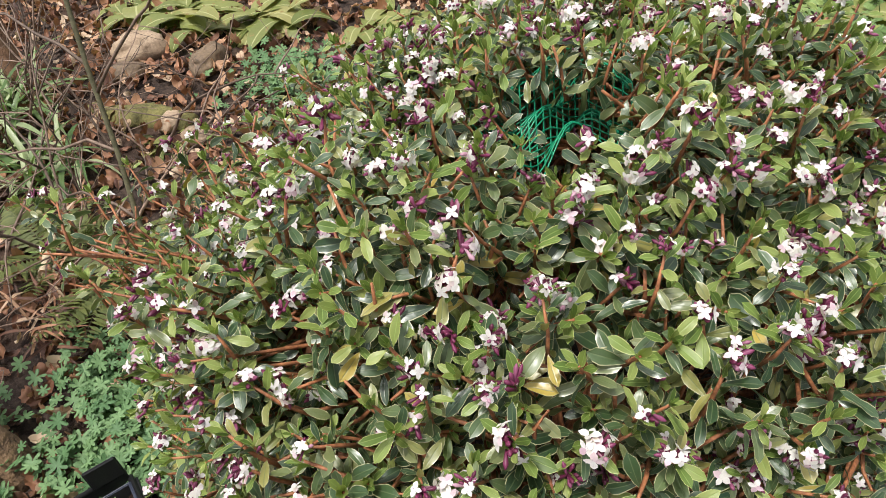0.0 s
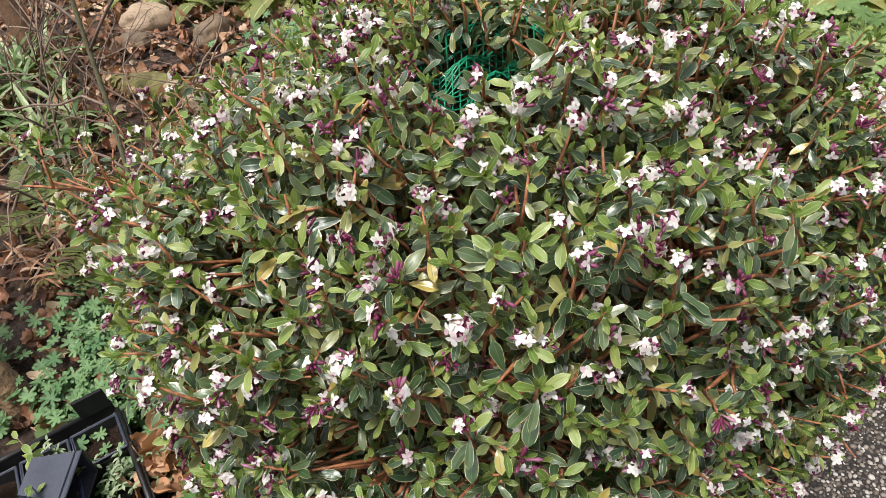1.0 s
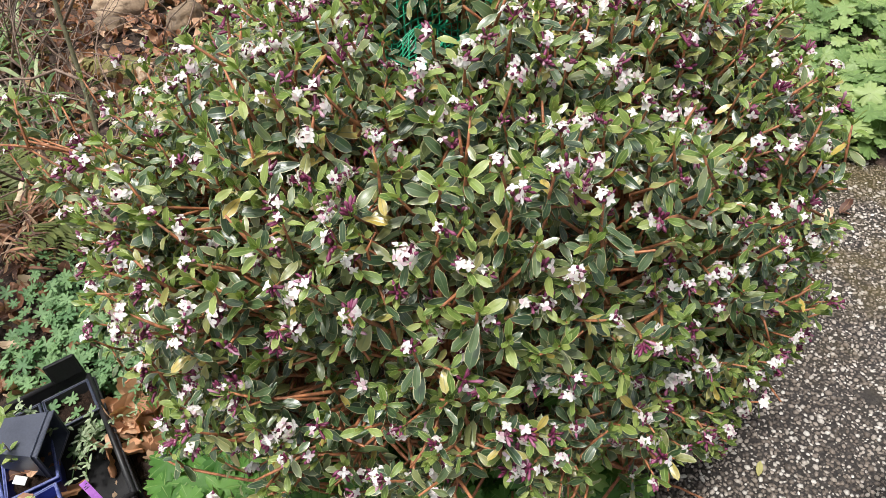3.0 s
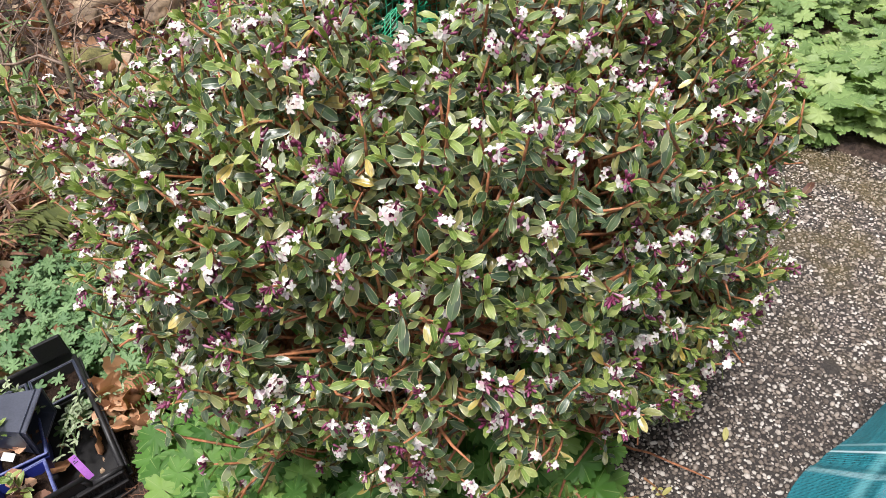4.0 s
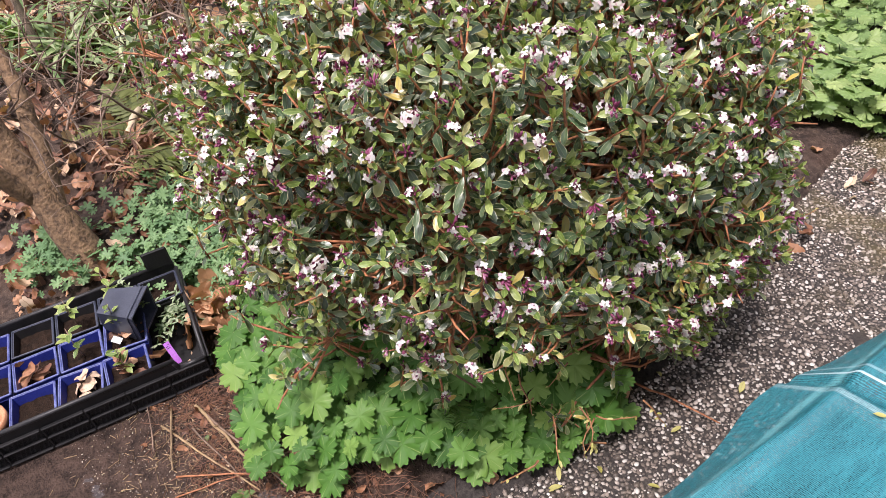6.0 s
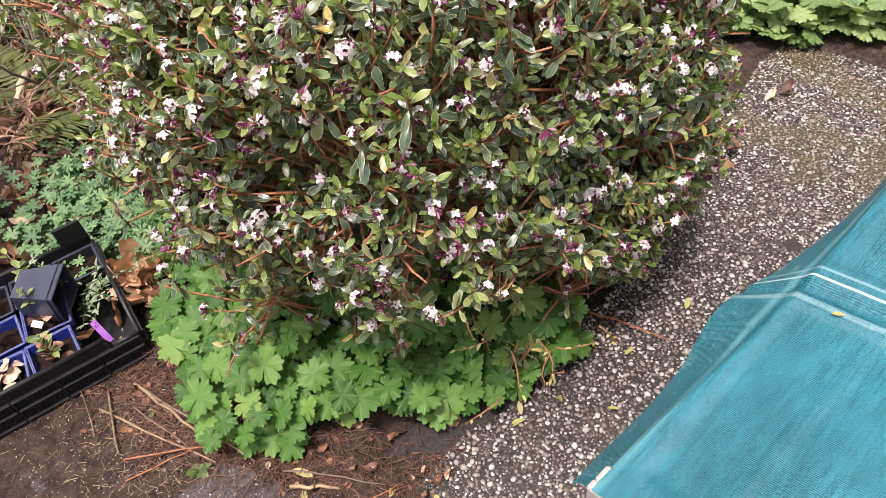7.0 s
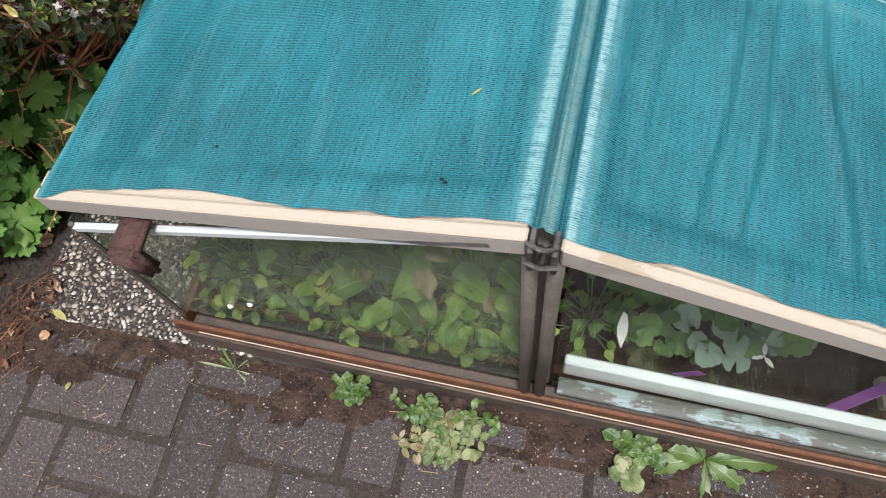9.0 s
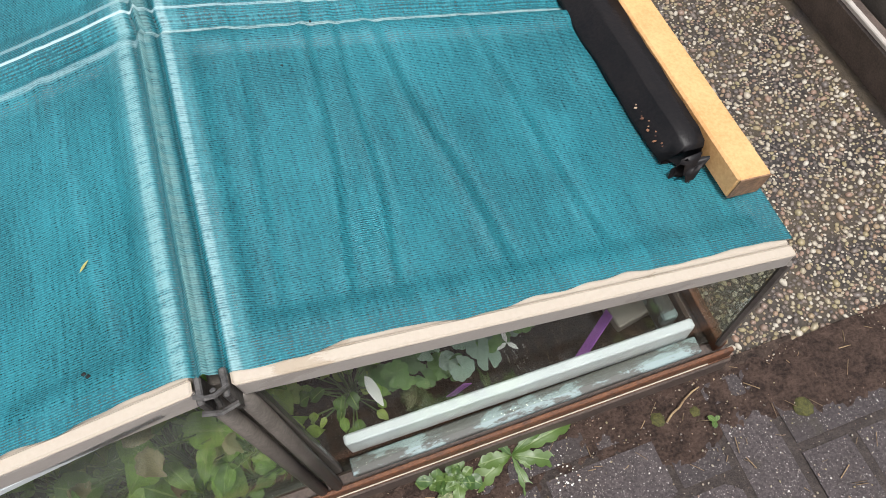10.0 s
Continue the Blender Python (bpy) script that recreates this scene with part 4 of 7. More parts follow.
# ---------- the net over the frame ----------
def net_z(x, y):
    """Height of the net over the sashes, x and y in the frame's own axes."""
    z = (under_left(x) if x < 0.010 else under_right(x)) + 0.0385
    if x < 0.010:
        inner = smooth(XL + 0.030, XL + 0.06, x) * (1 - smooth(-0.045, -0.022, x))
    else:
        inner = smooth(0.045, 0.070, x) * (1 - smooth(XR - 0.065, XR - 0.04, x))
    row = smooth(0.045, 0.07, y) * (1 - smooth(YM - 0.05, YM - 0.03, y)) + smooth(YM + 0.05, YM + 0.075, y) * (1 - smooth(YB - 0.06, YB - 0.03, y))
    z -= 0.007 * inner * min(row, 1)
    # it dips between the front and back sashes, and into the two slits beside the ridge bar
    z -= 0.012 * smooth(YM - 0.018, YM - 0.008, y) * (1 - smooth(YM + 0.006, YM + 0.016, y))
    z -= 0.007 * math.exp(-((x - 0.0005) / 0.0045) ** 2) + 0.006 * math.exp(-((x - 0.0235) / 0.0040) ** 2)
    z += 0.0028 * noise.noise(Vector((x * 7, y * 4, 1))) + 0.0012 * noise.noise(Vector((x * 25, y * 12, 5)))
    # long creases running down the cloth
    for x0, lean, w, h in ((0.190, 0.10, 0.006, 0.0050), (0.222, 0.06, 0.005, 0.0045), (0.262, -0.14, 0.008, 0.0050), (0.395, -0.10, 0.007, 0.0025), (0.100, 0.05, 0.006, 0.0020), (-0.120, -0.12, 0.008, 0.0022), (-0.330, -0.18, 0.010, 0.0025), (-0.47, 0.05, 0.009, 0.0018)):
        c = x - x0 - lean * (0.45 - y) * -1 - 0.008 * noise.noise(Vector((0, y * 7, x0 * 9)))
        z += h * (math.exp(-(c / w) ** 2) - 0.8 * math.exp(-((c - 1.7 * w) / w) ** 2)) * smooth(0.01, 0.12, y) * (1 - 0.7 * smooth(0.40, 0.47, y))
    return z


def build_net():
    V, U = [], []
    xs = sorted([-0.700 + 0.0052 * i for i in range(270)] + [-0.020 + 0.0022 * i for i in range(28)])
    nx, ny = len(xs) - 1, 150
    for j in range(ny + 1):
        y = j / ny
        for x in xs:
            y0 = 0.013 + 0.006 * noise.noise(Vector((x * 9, 0, 9))) + 0.004 * noise.noise(Vector((x * 26, 0, 2))) + 0.010 * math.exp(-((x + 0.40) / 0.10) ** 2) - 0.012 * math.exp(-((x + 0.61) / 0.03) ** 2) + 0.008 * smooth(0.15, 0.5, x)
            yy = y0 + y * (YB + 0.02 - y0)
            left_edge = XL + 0.016 + 0.023 * smooth(0.0, 0.45, yy) - 0.009 * smooth(0.5, 0.93, yy)
            if x < left_edge:
                # the hanging flap along the eaves, slack between the two sashes
                d = left_edge - x
                bulge = 0.050 * math.exp(-((yy - 0.40) / 0.12) ** 2)
                V.append((left_edge - d * (0.50 - 0.25 * smooth(0.55, 0.85, yy) + bulge * 6), yy, net_z(left_edge, yy) - d * (0.85 - 3 * bulge) - 0.004 * smooth(0, 0.02, d) * (1 + noise.noise(Vector((0, yy * 16, 3))))))
            elif x > XR - 0.012:
                d = x - XR + 0.012
                V.append((XR - 0.012 + d * 0.5, yy, net_z(XR - 0.012, yy) - d * 0.9))
            else:
                V.append((x, yy, net_z(x, yy)))
            U.append((x, yy))
    n = nx + 1
    net = thing("shade_net", "worn teal woven shade net draped over the cold frame", "net", rz=SKEW)
    V, U = np.array(V), np.array(U)
    near = lambda q: min(range(n), key=lambda i: abs(xs[i] - q))
    cut = [0, near(XL + 0.02), near(0.012), nx]
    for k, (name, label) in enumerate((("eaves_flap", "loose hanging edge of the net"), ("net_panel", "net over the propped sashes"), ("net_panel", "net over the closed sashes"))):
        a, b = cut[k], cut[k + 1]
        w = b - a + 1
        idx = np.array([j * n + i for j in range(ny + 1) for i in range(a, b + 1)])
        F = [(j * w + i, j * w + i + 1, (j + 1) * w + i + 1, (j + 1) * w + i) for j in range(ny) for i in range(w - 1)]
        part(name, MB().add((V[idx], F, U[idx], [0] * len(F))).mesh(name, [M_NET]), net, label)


build_net()


def build_on_net():
    beam = thing("timber_beam", "fresh pine batten lying on the net", "batten", (0.645, 0.079, net_z(0.645, 0.2) + 0.003))
    tilt = Matrix.Rotation(radians(13), 4, 'Y')
    part("beam_body", MB().add(box((-0.025, 0.002, 0), (0.025, 0.86, 0.038), 0.003, rough=0.001)).mesh("beam_body", [M_PINE], False), beam, m=tilt)
    part("beam_end", MB().add(box((-0.0235, 0, 0.0015), (0.0235, 0.0018, 0.0365), 0.0)).mesh("beam_end", [M_ENDGRAIN], False), beam, "dark wet sawn end", m=tilt)
    # strip of black film, folded into a flat roll beside the beam
    V, F, U = [], [], []
    prof = [(-0.024, 0.002), (-0.0235, 0.007), (-0.014, 0.013), (-0.006, 0.030), (-0.003, 0.0325), (0.010, 0.0335), (0.0235, 0.033), (0.025, 0.030), (0.025, 0.008), (0.018, 0.002), (-0.014, 0.001)]
    rows = 40
    for j in range(rows + 1):
        t = j / rows
        pinch = smooth(0, 0.05, t) * 0.22 + 0.78
        for k, (px, pz) in enumerate(prof):
            w = 0.0042 * noise.noise(Vector((k * 0.9, t * 11, 3))) + 0.0016 * noise.noise(Vector((k * 1.9, t * 40, 7)))
            V.append((px * pinch + w, t * 0.80 + ((0.030 if px < -0.01 else -0.004 if pz < 0.02 else 0.014) + 0.008 * noise.noise(Vector((k, 7, 1))) if j == 0 else 0), max(pz * pinch + w * 0.6, 0.001)))
            U.append((k / len(prof), t))
    m = len(prof)
    for j in range(rows):
        for k in range(m):
            F.append((j * m + k, j * m + (k + 1) % m, (j + 1) * m + (k + 1) % m, (j + 1) * m + k))
    F.append(tuple(range(m)))
    F.append(tuple(range(rows * m + m - 1, rows * m - 1, -1)))
    roll = thing("plastic_film_roll", "folded strip of black plastic film beside the batten", "plastic film")
    roll.matrix_world = at(0.586, 0.128, net_z(0.586, 0.2) + 0.003) @ Matrix.Rotation(0.22, 4, 'Y') @ Matrix.Diagonal((1.15, 1, 1.2, 1))
    part("film_sheet", MB().add((V, F, U, [0] * len(F))).mesh("film_sheet", [M_BLACKFILM]), roll)
    torn = MB()
    for k, (dx, dz, L, a) in enumerate(((-0.008, 0.004, 0.020, 0.25), (0.004, 0.010, 0.028, -0.1), (0.012, 0.016, 0.016, -0.35), (0.0, 0.018, 0.022, 0.1))):
        torn.add(leaf(L, 0.030, 0.2, 0.9, 0, 5, 0.30, 0.25, k), at(dx, 0.010, dz) @ Matrix.Rotation(math.pi + a, 4, 'Z'))
    part("torn_end", torn.mesh("torn_end", [M_BLACKFILM]), roll, "ragged torn end of the film", kind="stuff")
    dirt = MB()
    for k in range(14):
        dirt.add(pebble_geo(400 + k), at(-0.016 + 0.004 * math.sin(k * 2.1), 0.036 + 0.006 * k, 0.0135 + 0.0015 * math.cos(k * 1.7)) @ Matrix.Scale(0.0014 + 0.0006 * (k % 3), 4))
    part("dirt_crumbs", dirt.mesh("dirt_crumbs", [M_DEAD]), roll, "brown crumbs of dirt on the film", kind="stuff")
    solo("wood_offcut", MB().add(box((-0.02, -0.02, 0), (0.02, 0.02, 0.03), 0.002)).mesh("wood_offcut", [M_PINE], False), "small pine offcut beside the batten", "wood block", at(0.668, 0.425, net_z(0.645, 0.2) + 0.037))
    # white plastic jug
    jug = thing("plastic_jug", "white plastic jug standing on the net", "jug", (-0.345, 0.790, net_z(-0.345, 0.79) - 0.004))
    part("jug_body", MB().add(lathe([(0.0, 0.006), (0.045, 0.004), (0.053, 0.012), (0.057, 0.04), (0.058, 0.11), (0.052, 0.13), (0.056, 0.135), (0.058, 0.16), (0.054, 0.16), (0.050, 0.03), (0.0, 0.02)], 28)).mesh("jug_body", [M_BUCKET]), jug)
    part("jug_spout", MB().add(tube([(-0.03, -0.045, 0.035), (-0.036, -0.062, 0.037), (-0.037, -0.070, 0.034)], [0.014, 0.013, 0.010], 12)).mesh("jug_spout", [M_BUCKET]), jug, "stubby white spout")


build_on_net()


def neighbour_frame():
    """The next frame along the path, of which the low side shows."""
    nf = thing("neighbour_cold_frame", "dark low side of another cold frame beyond the gravel", "cold frame", (1.31, 0.20, 0))
    part("plinth", MB().add(box((0, -0.20, -0.05), (0.045, 1.5, 0.09), 0.005, rough=0.002)).mesh("plinth_far", [M_PLINTH], False), nf, "dark wet plinth board")
    part("ledge", MB().add(box((0.000, -0.20, 0.092), (0.012, 1.5, 0.104), 0.002)).mesh("ledge", [M_FRONTGREY], False), nf, "grey edge strip")
    part("rail", MB().add(box((0.055, -0.20, 0.06), (0.075, 1.5, 0.125), 0.003)).mesh("rail_far", [M_ALU], False), nf, "grey metal rail")
    part("sill", MB().add(box((0.085, -0.20, 0.06), (0.16, 1.5, 0.145), 0.003)).mesh("sill_far", [M_RUST], False), nf, "rust-orange sill board")
    part("inner_board", MB().add(box((0.165, -0.20, -0.05), (0.60, 1.5, 0.12), 0.003)).mesh("board_far", [M_PLINTH], False), nf, "dark board")


neighbour_frame()


# ---------- the flowering shrub ----------
def make_shoot(seed, flat=0.0):
    """A leafy shoot about its tip: whorls of margined leaves round +z, the youngest upright in the middle. Slots: 0 leaf, 1 young leaf, 2 bark."""
    r = random.Random(seed)
    b = MB()
    b.add(tube([(0, 0, -0.075), (r.uniform(-.004, .004), r.uniform(-.004, .004), -0.035), (0, 0, 0.004)], [0.0026, 0.0022, 0.0014], 5, 2))
    n = r.randint(10, 14)
    turn = r.uniform(0, 6.28)
    for i in range(n):
        t = i / (n - 1)
        L = r.uniform(0.025, 0.045) * (1 - 0.32 * t)
        W = L * r.uniform(0.31, 0.41)
        tilt = math.radians(-26 + 72 * t + r.gauss(0, 24))
        turn += 2.4 + r.uniform(-0.6, 0.6)
        young = t > 0.77
        g = leaf(L, W, r.uniform(0.12, 0.38), r.uniform(0.05, 0.95) * (1 - 0.5 * t), 1 if young else 0, 6, r.uniform(0.56, 0.66), 0.10, r.uniform(0, 6), 0.0, 0.50)
        m = at(0, 0, -0.060 + 0.060 * t) @ Matrix.Rotation(turn, 4, 'Z') @ Matrix.Rotation(tilt, 4, 'X') @ at(0, 0.003, 0) @ Matrix.Rotation(r.gauss(0, 0.42), 4, 'Y')
        b.add(g, m)
    for i in range(r.randint(3, 5)):
        L = r.uniform(0.014, 0.026)
        turn += 2.4
        b.add(leaf(L, L * 0.36, 0.5, -0.2, 1, 4, 0.55), at(0, 0, 0.0) @ Matrix.Rotation(turn, 4, 'Z') @ Matrix.Rotation(math.radians(r.uniform(45, 78)), 4, 'X'))
    return b.geo()


def make_blossom(mb, r, M, open_=True):
    """One tubular four-petalled flower along +z, or a closed bud."""
    L = r.uniform(0.008, 0.016)
    if not open_:
        L *= 1.25
        mb.add(tube([(0, 0, 0), (0, 0, L * 0.5), (0, 0, L * 0.85), (0, 0, L * 1.1)], [0.0011, 0.0017, 0.0026, 0.0007], 6, 1), M)
        return
    mb.add(tube([(0, 0, 0), (0, 0, L * 0.6), (0, 0, L)], [0.0011, 0.0017, 0.0022], 5, 1, False), M)
    s = r.uniform(0.85, 1.15)
    a0 = r.uniform(0, 1.6)
    for k in range(4):
        g = leaf(0.0084 * s, (0.0064 if k % 2 else 0.0050) * s, 0.10, r.uniform(-0.1, 0.6), 0, 3, 0.48)
        mb.add(g, M @ at(0, 0, L) @ Matrix.Rotation(a0 + k * math.pi / 2, 4, 'Z') @ Matrix.Rotation(r.uniform(-0.1, 0.35), 4, 'X'))


def make_cluster(seed):
    """A head of white flowers and purple buds at the end of a shoot. Slots: 0 petal, 1 bud."""
    r = random.Random(seed)
    b = MB()
    opened = r.choice((0.15, 0.35, 0.55, 0.75))
    for i in range(r.randint(8, 14)):
        d = Vector((r.gauss(0, 0.9), r.gauss(0, 0.9), r.uniform(0.25, 1.0)))
        make_blossom(b, r, at(r.uniform(-.003, .003), r.uniform(-.003, .003), 0.002) @ aim(d, r.uniform(0, 6)), r.random() < opened)
    return b.geo()


def crown_radius(d):
    """Distance from the crown's middle to its skin along a direction: a squarish, uneven dome."""
    flat = (abs(d.x / (0.55 if d.x > 0 else 0.49)) ** 3.2 + abs(d.y / 0.66) ** 3.2) ** (1 / 3.2)
    k = (flat ** 2.6 + abs(d.z / 0.55) ** 2.6) ** (-1 / 2.6)
    return k * (1 + 0.10 * noise.noise(d * 2.3 + Vector((3, 1, 7))) + 0.09 * noise.noise(d * 5.5) + 0.04 * noise.noise(d * 11))


def skew(p):
    """Leans the dome as the shrub has grown: lower at its left and back, drawn in along the path."""
    p = Vector(p)
    p.y += 0.40 * max(0.0, p.x + 1.34) * smooth(1.2, 0.3, p.y)
    p.y += 0.30 * max(0.0, -1.45 - p.x) * smooth(0.9, 0.2, p.y)
    p.x -= 0.30 * max(0.0, p.y - 0.70)
    p.z -= max(0.0, p.z - 0.40) * (0.30 * smooth(-1.55, -2.0, p.x) + 0.30 * smooth(0.70, 1.15, p.y))
    return p


def bed_front(x):
    """The y of the front line of the lobed leaves at the shrub's foot."""
    return float(np.interp(x, (-1.75, -1.70, -1.41, -1.35, -1.26, -1.15, -1.02, -0.95, -0.90), (-0.10, -0.19, -0.27, -0.285, -0.20, -0.02, 0.13, 0.28, 0.40)))


def clear_below(p):
    """The height under which the shrub's skirt hangs free of the ground: high at its front and path side."""
    left = smooth(-1.38, -1.62, p.x)
    front = 0.45 + 0.06 * smooth(-1.08, -1.22, p.x) + 0.11 * left - 0.9 * min(max(p.y - bed_front(min(p.x, -1.02)) - 0.17 - 0.06 * left, 0.0), 0.42)
    side = 0.19 - 0.9 * min(max(-0.93 - 0.25 * max(0.0, p.y - 0.6) - p.x, 0.0), 0.3)
    return max(front, side, 0.10) + 0.05 * noise.noise(p * 6)


CROWN = Vector((-1.45, 0.50, 0.46))
BASE = Vector((-1.42, 0.50, 0.0))


def build_shrub():
    r = random.Random(77)
    shrub = thing("flowering_shrub", "evergreen shrub with cream-edged leaves and white-purple flower heads", "shrub", BASE[:])
    shift = at(*(-BASE))
    # limbs
    nodes = []
    for i in range(18):
        a = i * 2.4 + r.uniform(-0.3, 0.3)
        el = r.uniform(0.12, 1.15)
        d = Vector((math.cos(a) * math.cos(el), math.sin(a) * math.cos(el), math.sin(el) * 1.0 - 0.15)).normalized()
        end = skew(CROWN + d * crown_radius(d) * r.uniform(0.62, 0.80))
        start = BASE + Vector((r.uniform(-0.09, 0.09), r.uniform(-0.09, 0.09), 0.0))
        pts = curve_pts(start, end, r.uniform(0.02, 0.10), 0.022, 8, r)
        rad = r.uniform(0.007, 0.012)
        wood = MB().add(tube(pts, [rad * (1 - 0.55 * k / 8) for k in range(9)], 7), shift)
        nodes += [(p, rad * (1 - 0.55 * k / 8)) for k, p in enumerate(pts) if k > 2]
        # side limbs
        for j in range(6):
            k = r.randint(3, 7)
            dd = (d + Vector((r.gauss(0, 0.7), r.gauss(0, 0.7), r.gauss(0, 0.5)))).normalized()
            far = skew(CROWN + dd * crown_radius(dd) * r.uniform(0.70, 0.90))
            e2 = pts[k].lerp(far, min(1.0, 0.42 / max((far - pts[k]).length, 0.05)))
            sp = curve_pts(pts[k], e2, r.uniform(-0.03, 0.05), 0.014, 5, r)
            r2 = rad * 0.5
            wood.add(tube(sp, [r2 * (1 - 0.4 * m / 5) for m in range(6)], 6), shift)
            nodes += [(p, r2 * (1 - 0.4 * m / 5)) for m, p in enumerate(sp) if m > 0]
        part("limb", wood.mesh("limb", [M_BARK]), shrub, "red-brown forking limb")
    # shoots
    shoots = [make_shoot(100 + i) for i in range(16)]
    shoot_me = [None] * 16
    for i, g in enumerate(shoots):
        shoot_me[i] = MB().add(g).mesh("leafy_shoot", [M_LEAF, M_YOUNG, M_BARK])
    heads = [make_cluster(300 + i) for i in range(12)]
    head_me = [MB().add(g).mesh("flower_head", [M_PETAL, M_BUD]) for g in heads]
    P = np.array([p[0][:] for p in nodes])
    tips = []
    def spaced(p, gap):
        return all((p - q[0]).length > gap for q in tips)
    layers = ((1.0, 2500, 0.0225), (0.88, 700, 0.033), (0.74, 340, 0.050))
    for depth, want, gap in layers:
        got = tries = 0
        while got < want and tries < want * 14:
            tries += 1
            d = Vector((r.gauss(0, 1), r.gauss(0, 1), r.gauss(0, 1) + 0.25)).normalized()
            p = skew(CROWN + d * crown_radius(d) * depth * r.uniform(0.93, 1.05))
            if p.z < clear_below(p) - (0.0 if depth > 0.95 else 0.10 if depth > 0.8 else 0.18) or not spaced(p, gap):
                continue
            tips.append((p, d, depth))
            got += 1
    got = tries = 0
    while got < 460 and tries < 11000:
        tries += 1
        d = Vector((r.gauss(0, 1), r.gauss(0, 1), r.uniform(-0.75, 0.0))).normalized()
        p = skew(CROWN + d * crown_radius(d) * r.uniform(0.82, 1.06))
        if clear_below(p) < p.z < 0.45 and spaced(p, 0.027):
            tips.append((p, d, 0.92))
            got += 1
    # an open fringe of shoots towards the trunks, and a low one over the geraniums
    for i in range(180):
        p = Vector((-1.80 - abs(r.gauss(0, 0.24)), r.uniform(-0.08, 0.75), r.uniform(0.42, 0.86)))
        p.z -= 0.25 * smooth(-1.95, -2.25, p.x) * max(0.0, p.z - 0.3)
        if p.x > -2.42 and spaced(p, 0.04):
            tips.append((p, Vector((-0.6, -0.3, 0.5)).normalized(), 1.0))
    for i in range(38):
        x = r.uniform(-1.62, -1.02)
        p = Vector((x, bed_front(x) + 0.19 + r.uniform(-0.04, 0.12), r.uniform(0.33, 0.46)))
        if spaced(p, 0.035):
            tips.append((p, Vector((0.2, -0.7, 0.2)).normalized(), 0.92))
    for p in STRAYS:
        d = (Vector(p) - CROWN).normalized()
        tips.append((Vector(p), Vector((d.x * 0.5, d.y * 0.5, 0.8)).normalized(), 1.0))
    # a small hollow in the crown, where a scrap of green mesh has caught
    a, c = Vector((-1.455, 0.47, 0.90)), Vector((-1.34, 0.375, 1.0))
    def off_axis(p):
        t = min(max((p - a).dot(c - a) / (c - a).length_squared, 0.0), 1.0)
        return (p - a.lerp(c, t)).length
    tips[:] = [q for q in tips if off_axis(q[0]) > 0.080]
    twigs, leaves, flowers = MB(), MB(), MB()
    near = sorted(range(len(tips)), key=lambda i: (tips[i][0] - Vector((-1.05, 0.0, 0.75))).length + (0.6 if tips[i][2] < 0.95 else 0))[:260]
    near = set(near)
    for i, (p, d, depth) in enumerate(tips):
        tip_dir = (d * 0.75 + Vector((0, 0, 0.55)) + Vector((r.gauss(0, .28), r.gauss(0, .28), r.gauss(0, .22)))).normalized()
        dist = np.linalg.norm(P - np.array(p), axis=1) + 0.25 * np.maximum(0, P[:, 2] - p.z)
        k = int(np.argmin(dist))
        root = nodes[k][0]
        back = p - tip_dir * 0.065
        mid = root.lerp(back, 0.55) + Vector((r.gauss(0, .012), r.gauss(0, .012), r.gauss(0, .012) - 0.012))
        twigs.add(tube([root, root.lerp(mid, 0.5), mid, mid.lerp(back, 0.6), back], [0.0034, 0.0031, 0.0027, 0.0023, 0.0019], 5), shift)
        if depth > 0.95 and r.random() < 0.30:
            side = d.cross(Vector((r.gauss(0, 1), r.gauss(0, 1), r.gauss(0, 1)))).normalized()
            q = back + side * r.uniform(0.03, 0.07) + d * r.uniform(0.0, 0.045)
            twigs.add(tube([mid.lerp(back, 0.6), back.lerp(q, 0.5) + Vector((0, 0, -0.005)), q], [0.0027, 0.0022, 0.0014], 5), shift)
        if (root - back).length > 0.16:
            for f in ((0.75,) if r.random() < 0.6 else ()):
                q = mid.lerp(back, (f - 0.4) / 0.6) + Vector((r.gauss(0, .02), r.gauss(0, .02), 0.02))
                leaves.add(shoots[r.randrange(16)], at(*(q - BASE)) @ aim((tip_dir + Vector((r.gauss(0, .5), r.gauss(0, .5), 0.3))).normalized(), r.uniform(0, 6.28)) @ Matrix.Scale(r.uniform(0.7, 0.95), 4))
        size = r.uniform(0.78, 1.10)
        m = at(*(p - BASE)) @ aim(tip_dir, r.uniform(0, 6.28)) @ Matrix.Scale(size, 4)
        s = r.randrange(16)
        bloom = r.random() < (0.56 if depth > 0.95 else 0.30)
        h = r.randrange(12)
        hm = at(0, 0, r.uniform(0.004, 0.014)) @ Matrix.Rotation(r.gauss(0, 0.35), 4, 'X') @ Matrix.Scale(r.uniform(0.78, 1.02), 4)
        if i in near:
            ob = part("leafy_shoot", shoot_me[s], shrub, m=m)
            if bloom:
                part("flower_head", head_me[h], ob, "white flowers with purple buds", hm)
        else:
            leaves.add(shoots[s], m)
            if bloom:
                flowers.add(heads[h], m @ hm)
    part("twig_mass", twigs.mesh("twig_mass", [M_BARK]), shrub, "thin red-brown twigs", kind="stuff")
    # dead orange-brown twigs that trail out low at the front and on to the path
    for cx, cy, cz, ox, oy, n in ((-1.02, 0.30, 0.20, 0.4, -0.4, 9), (-0.99, 0.38, 0.13, 0.4, -0.2, 9), (-1.10, 0.52, 0.10, 0.9, -0.1, 6), (-1.18, 1.14, 0.14, 0.9, 0.1, 9), (-1.12, 0.24, 0.36, 0.4, -0.6, 6), (-1.02, 0.66, 0.30, 0.8, -0.2, 6)):
        dead = MB()
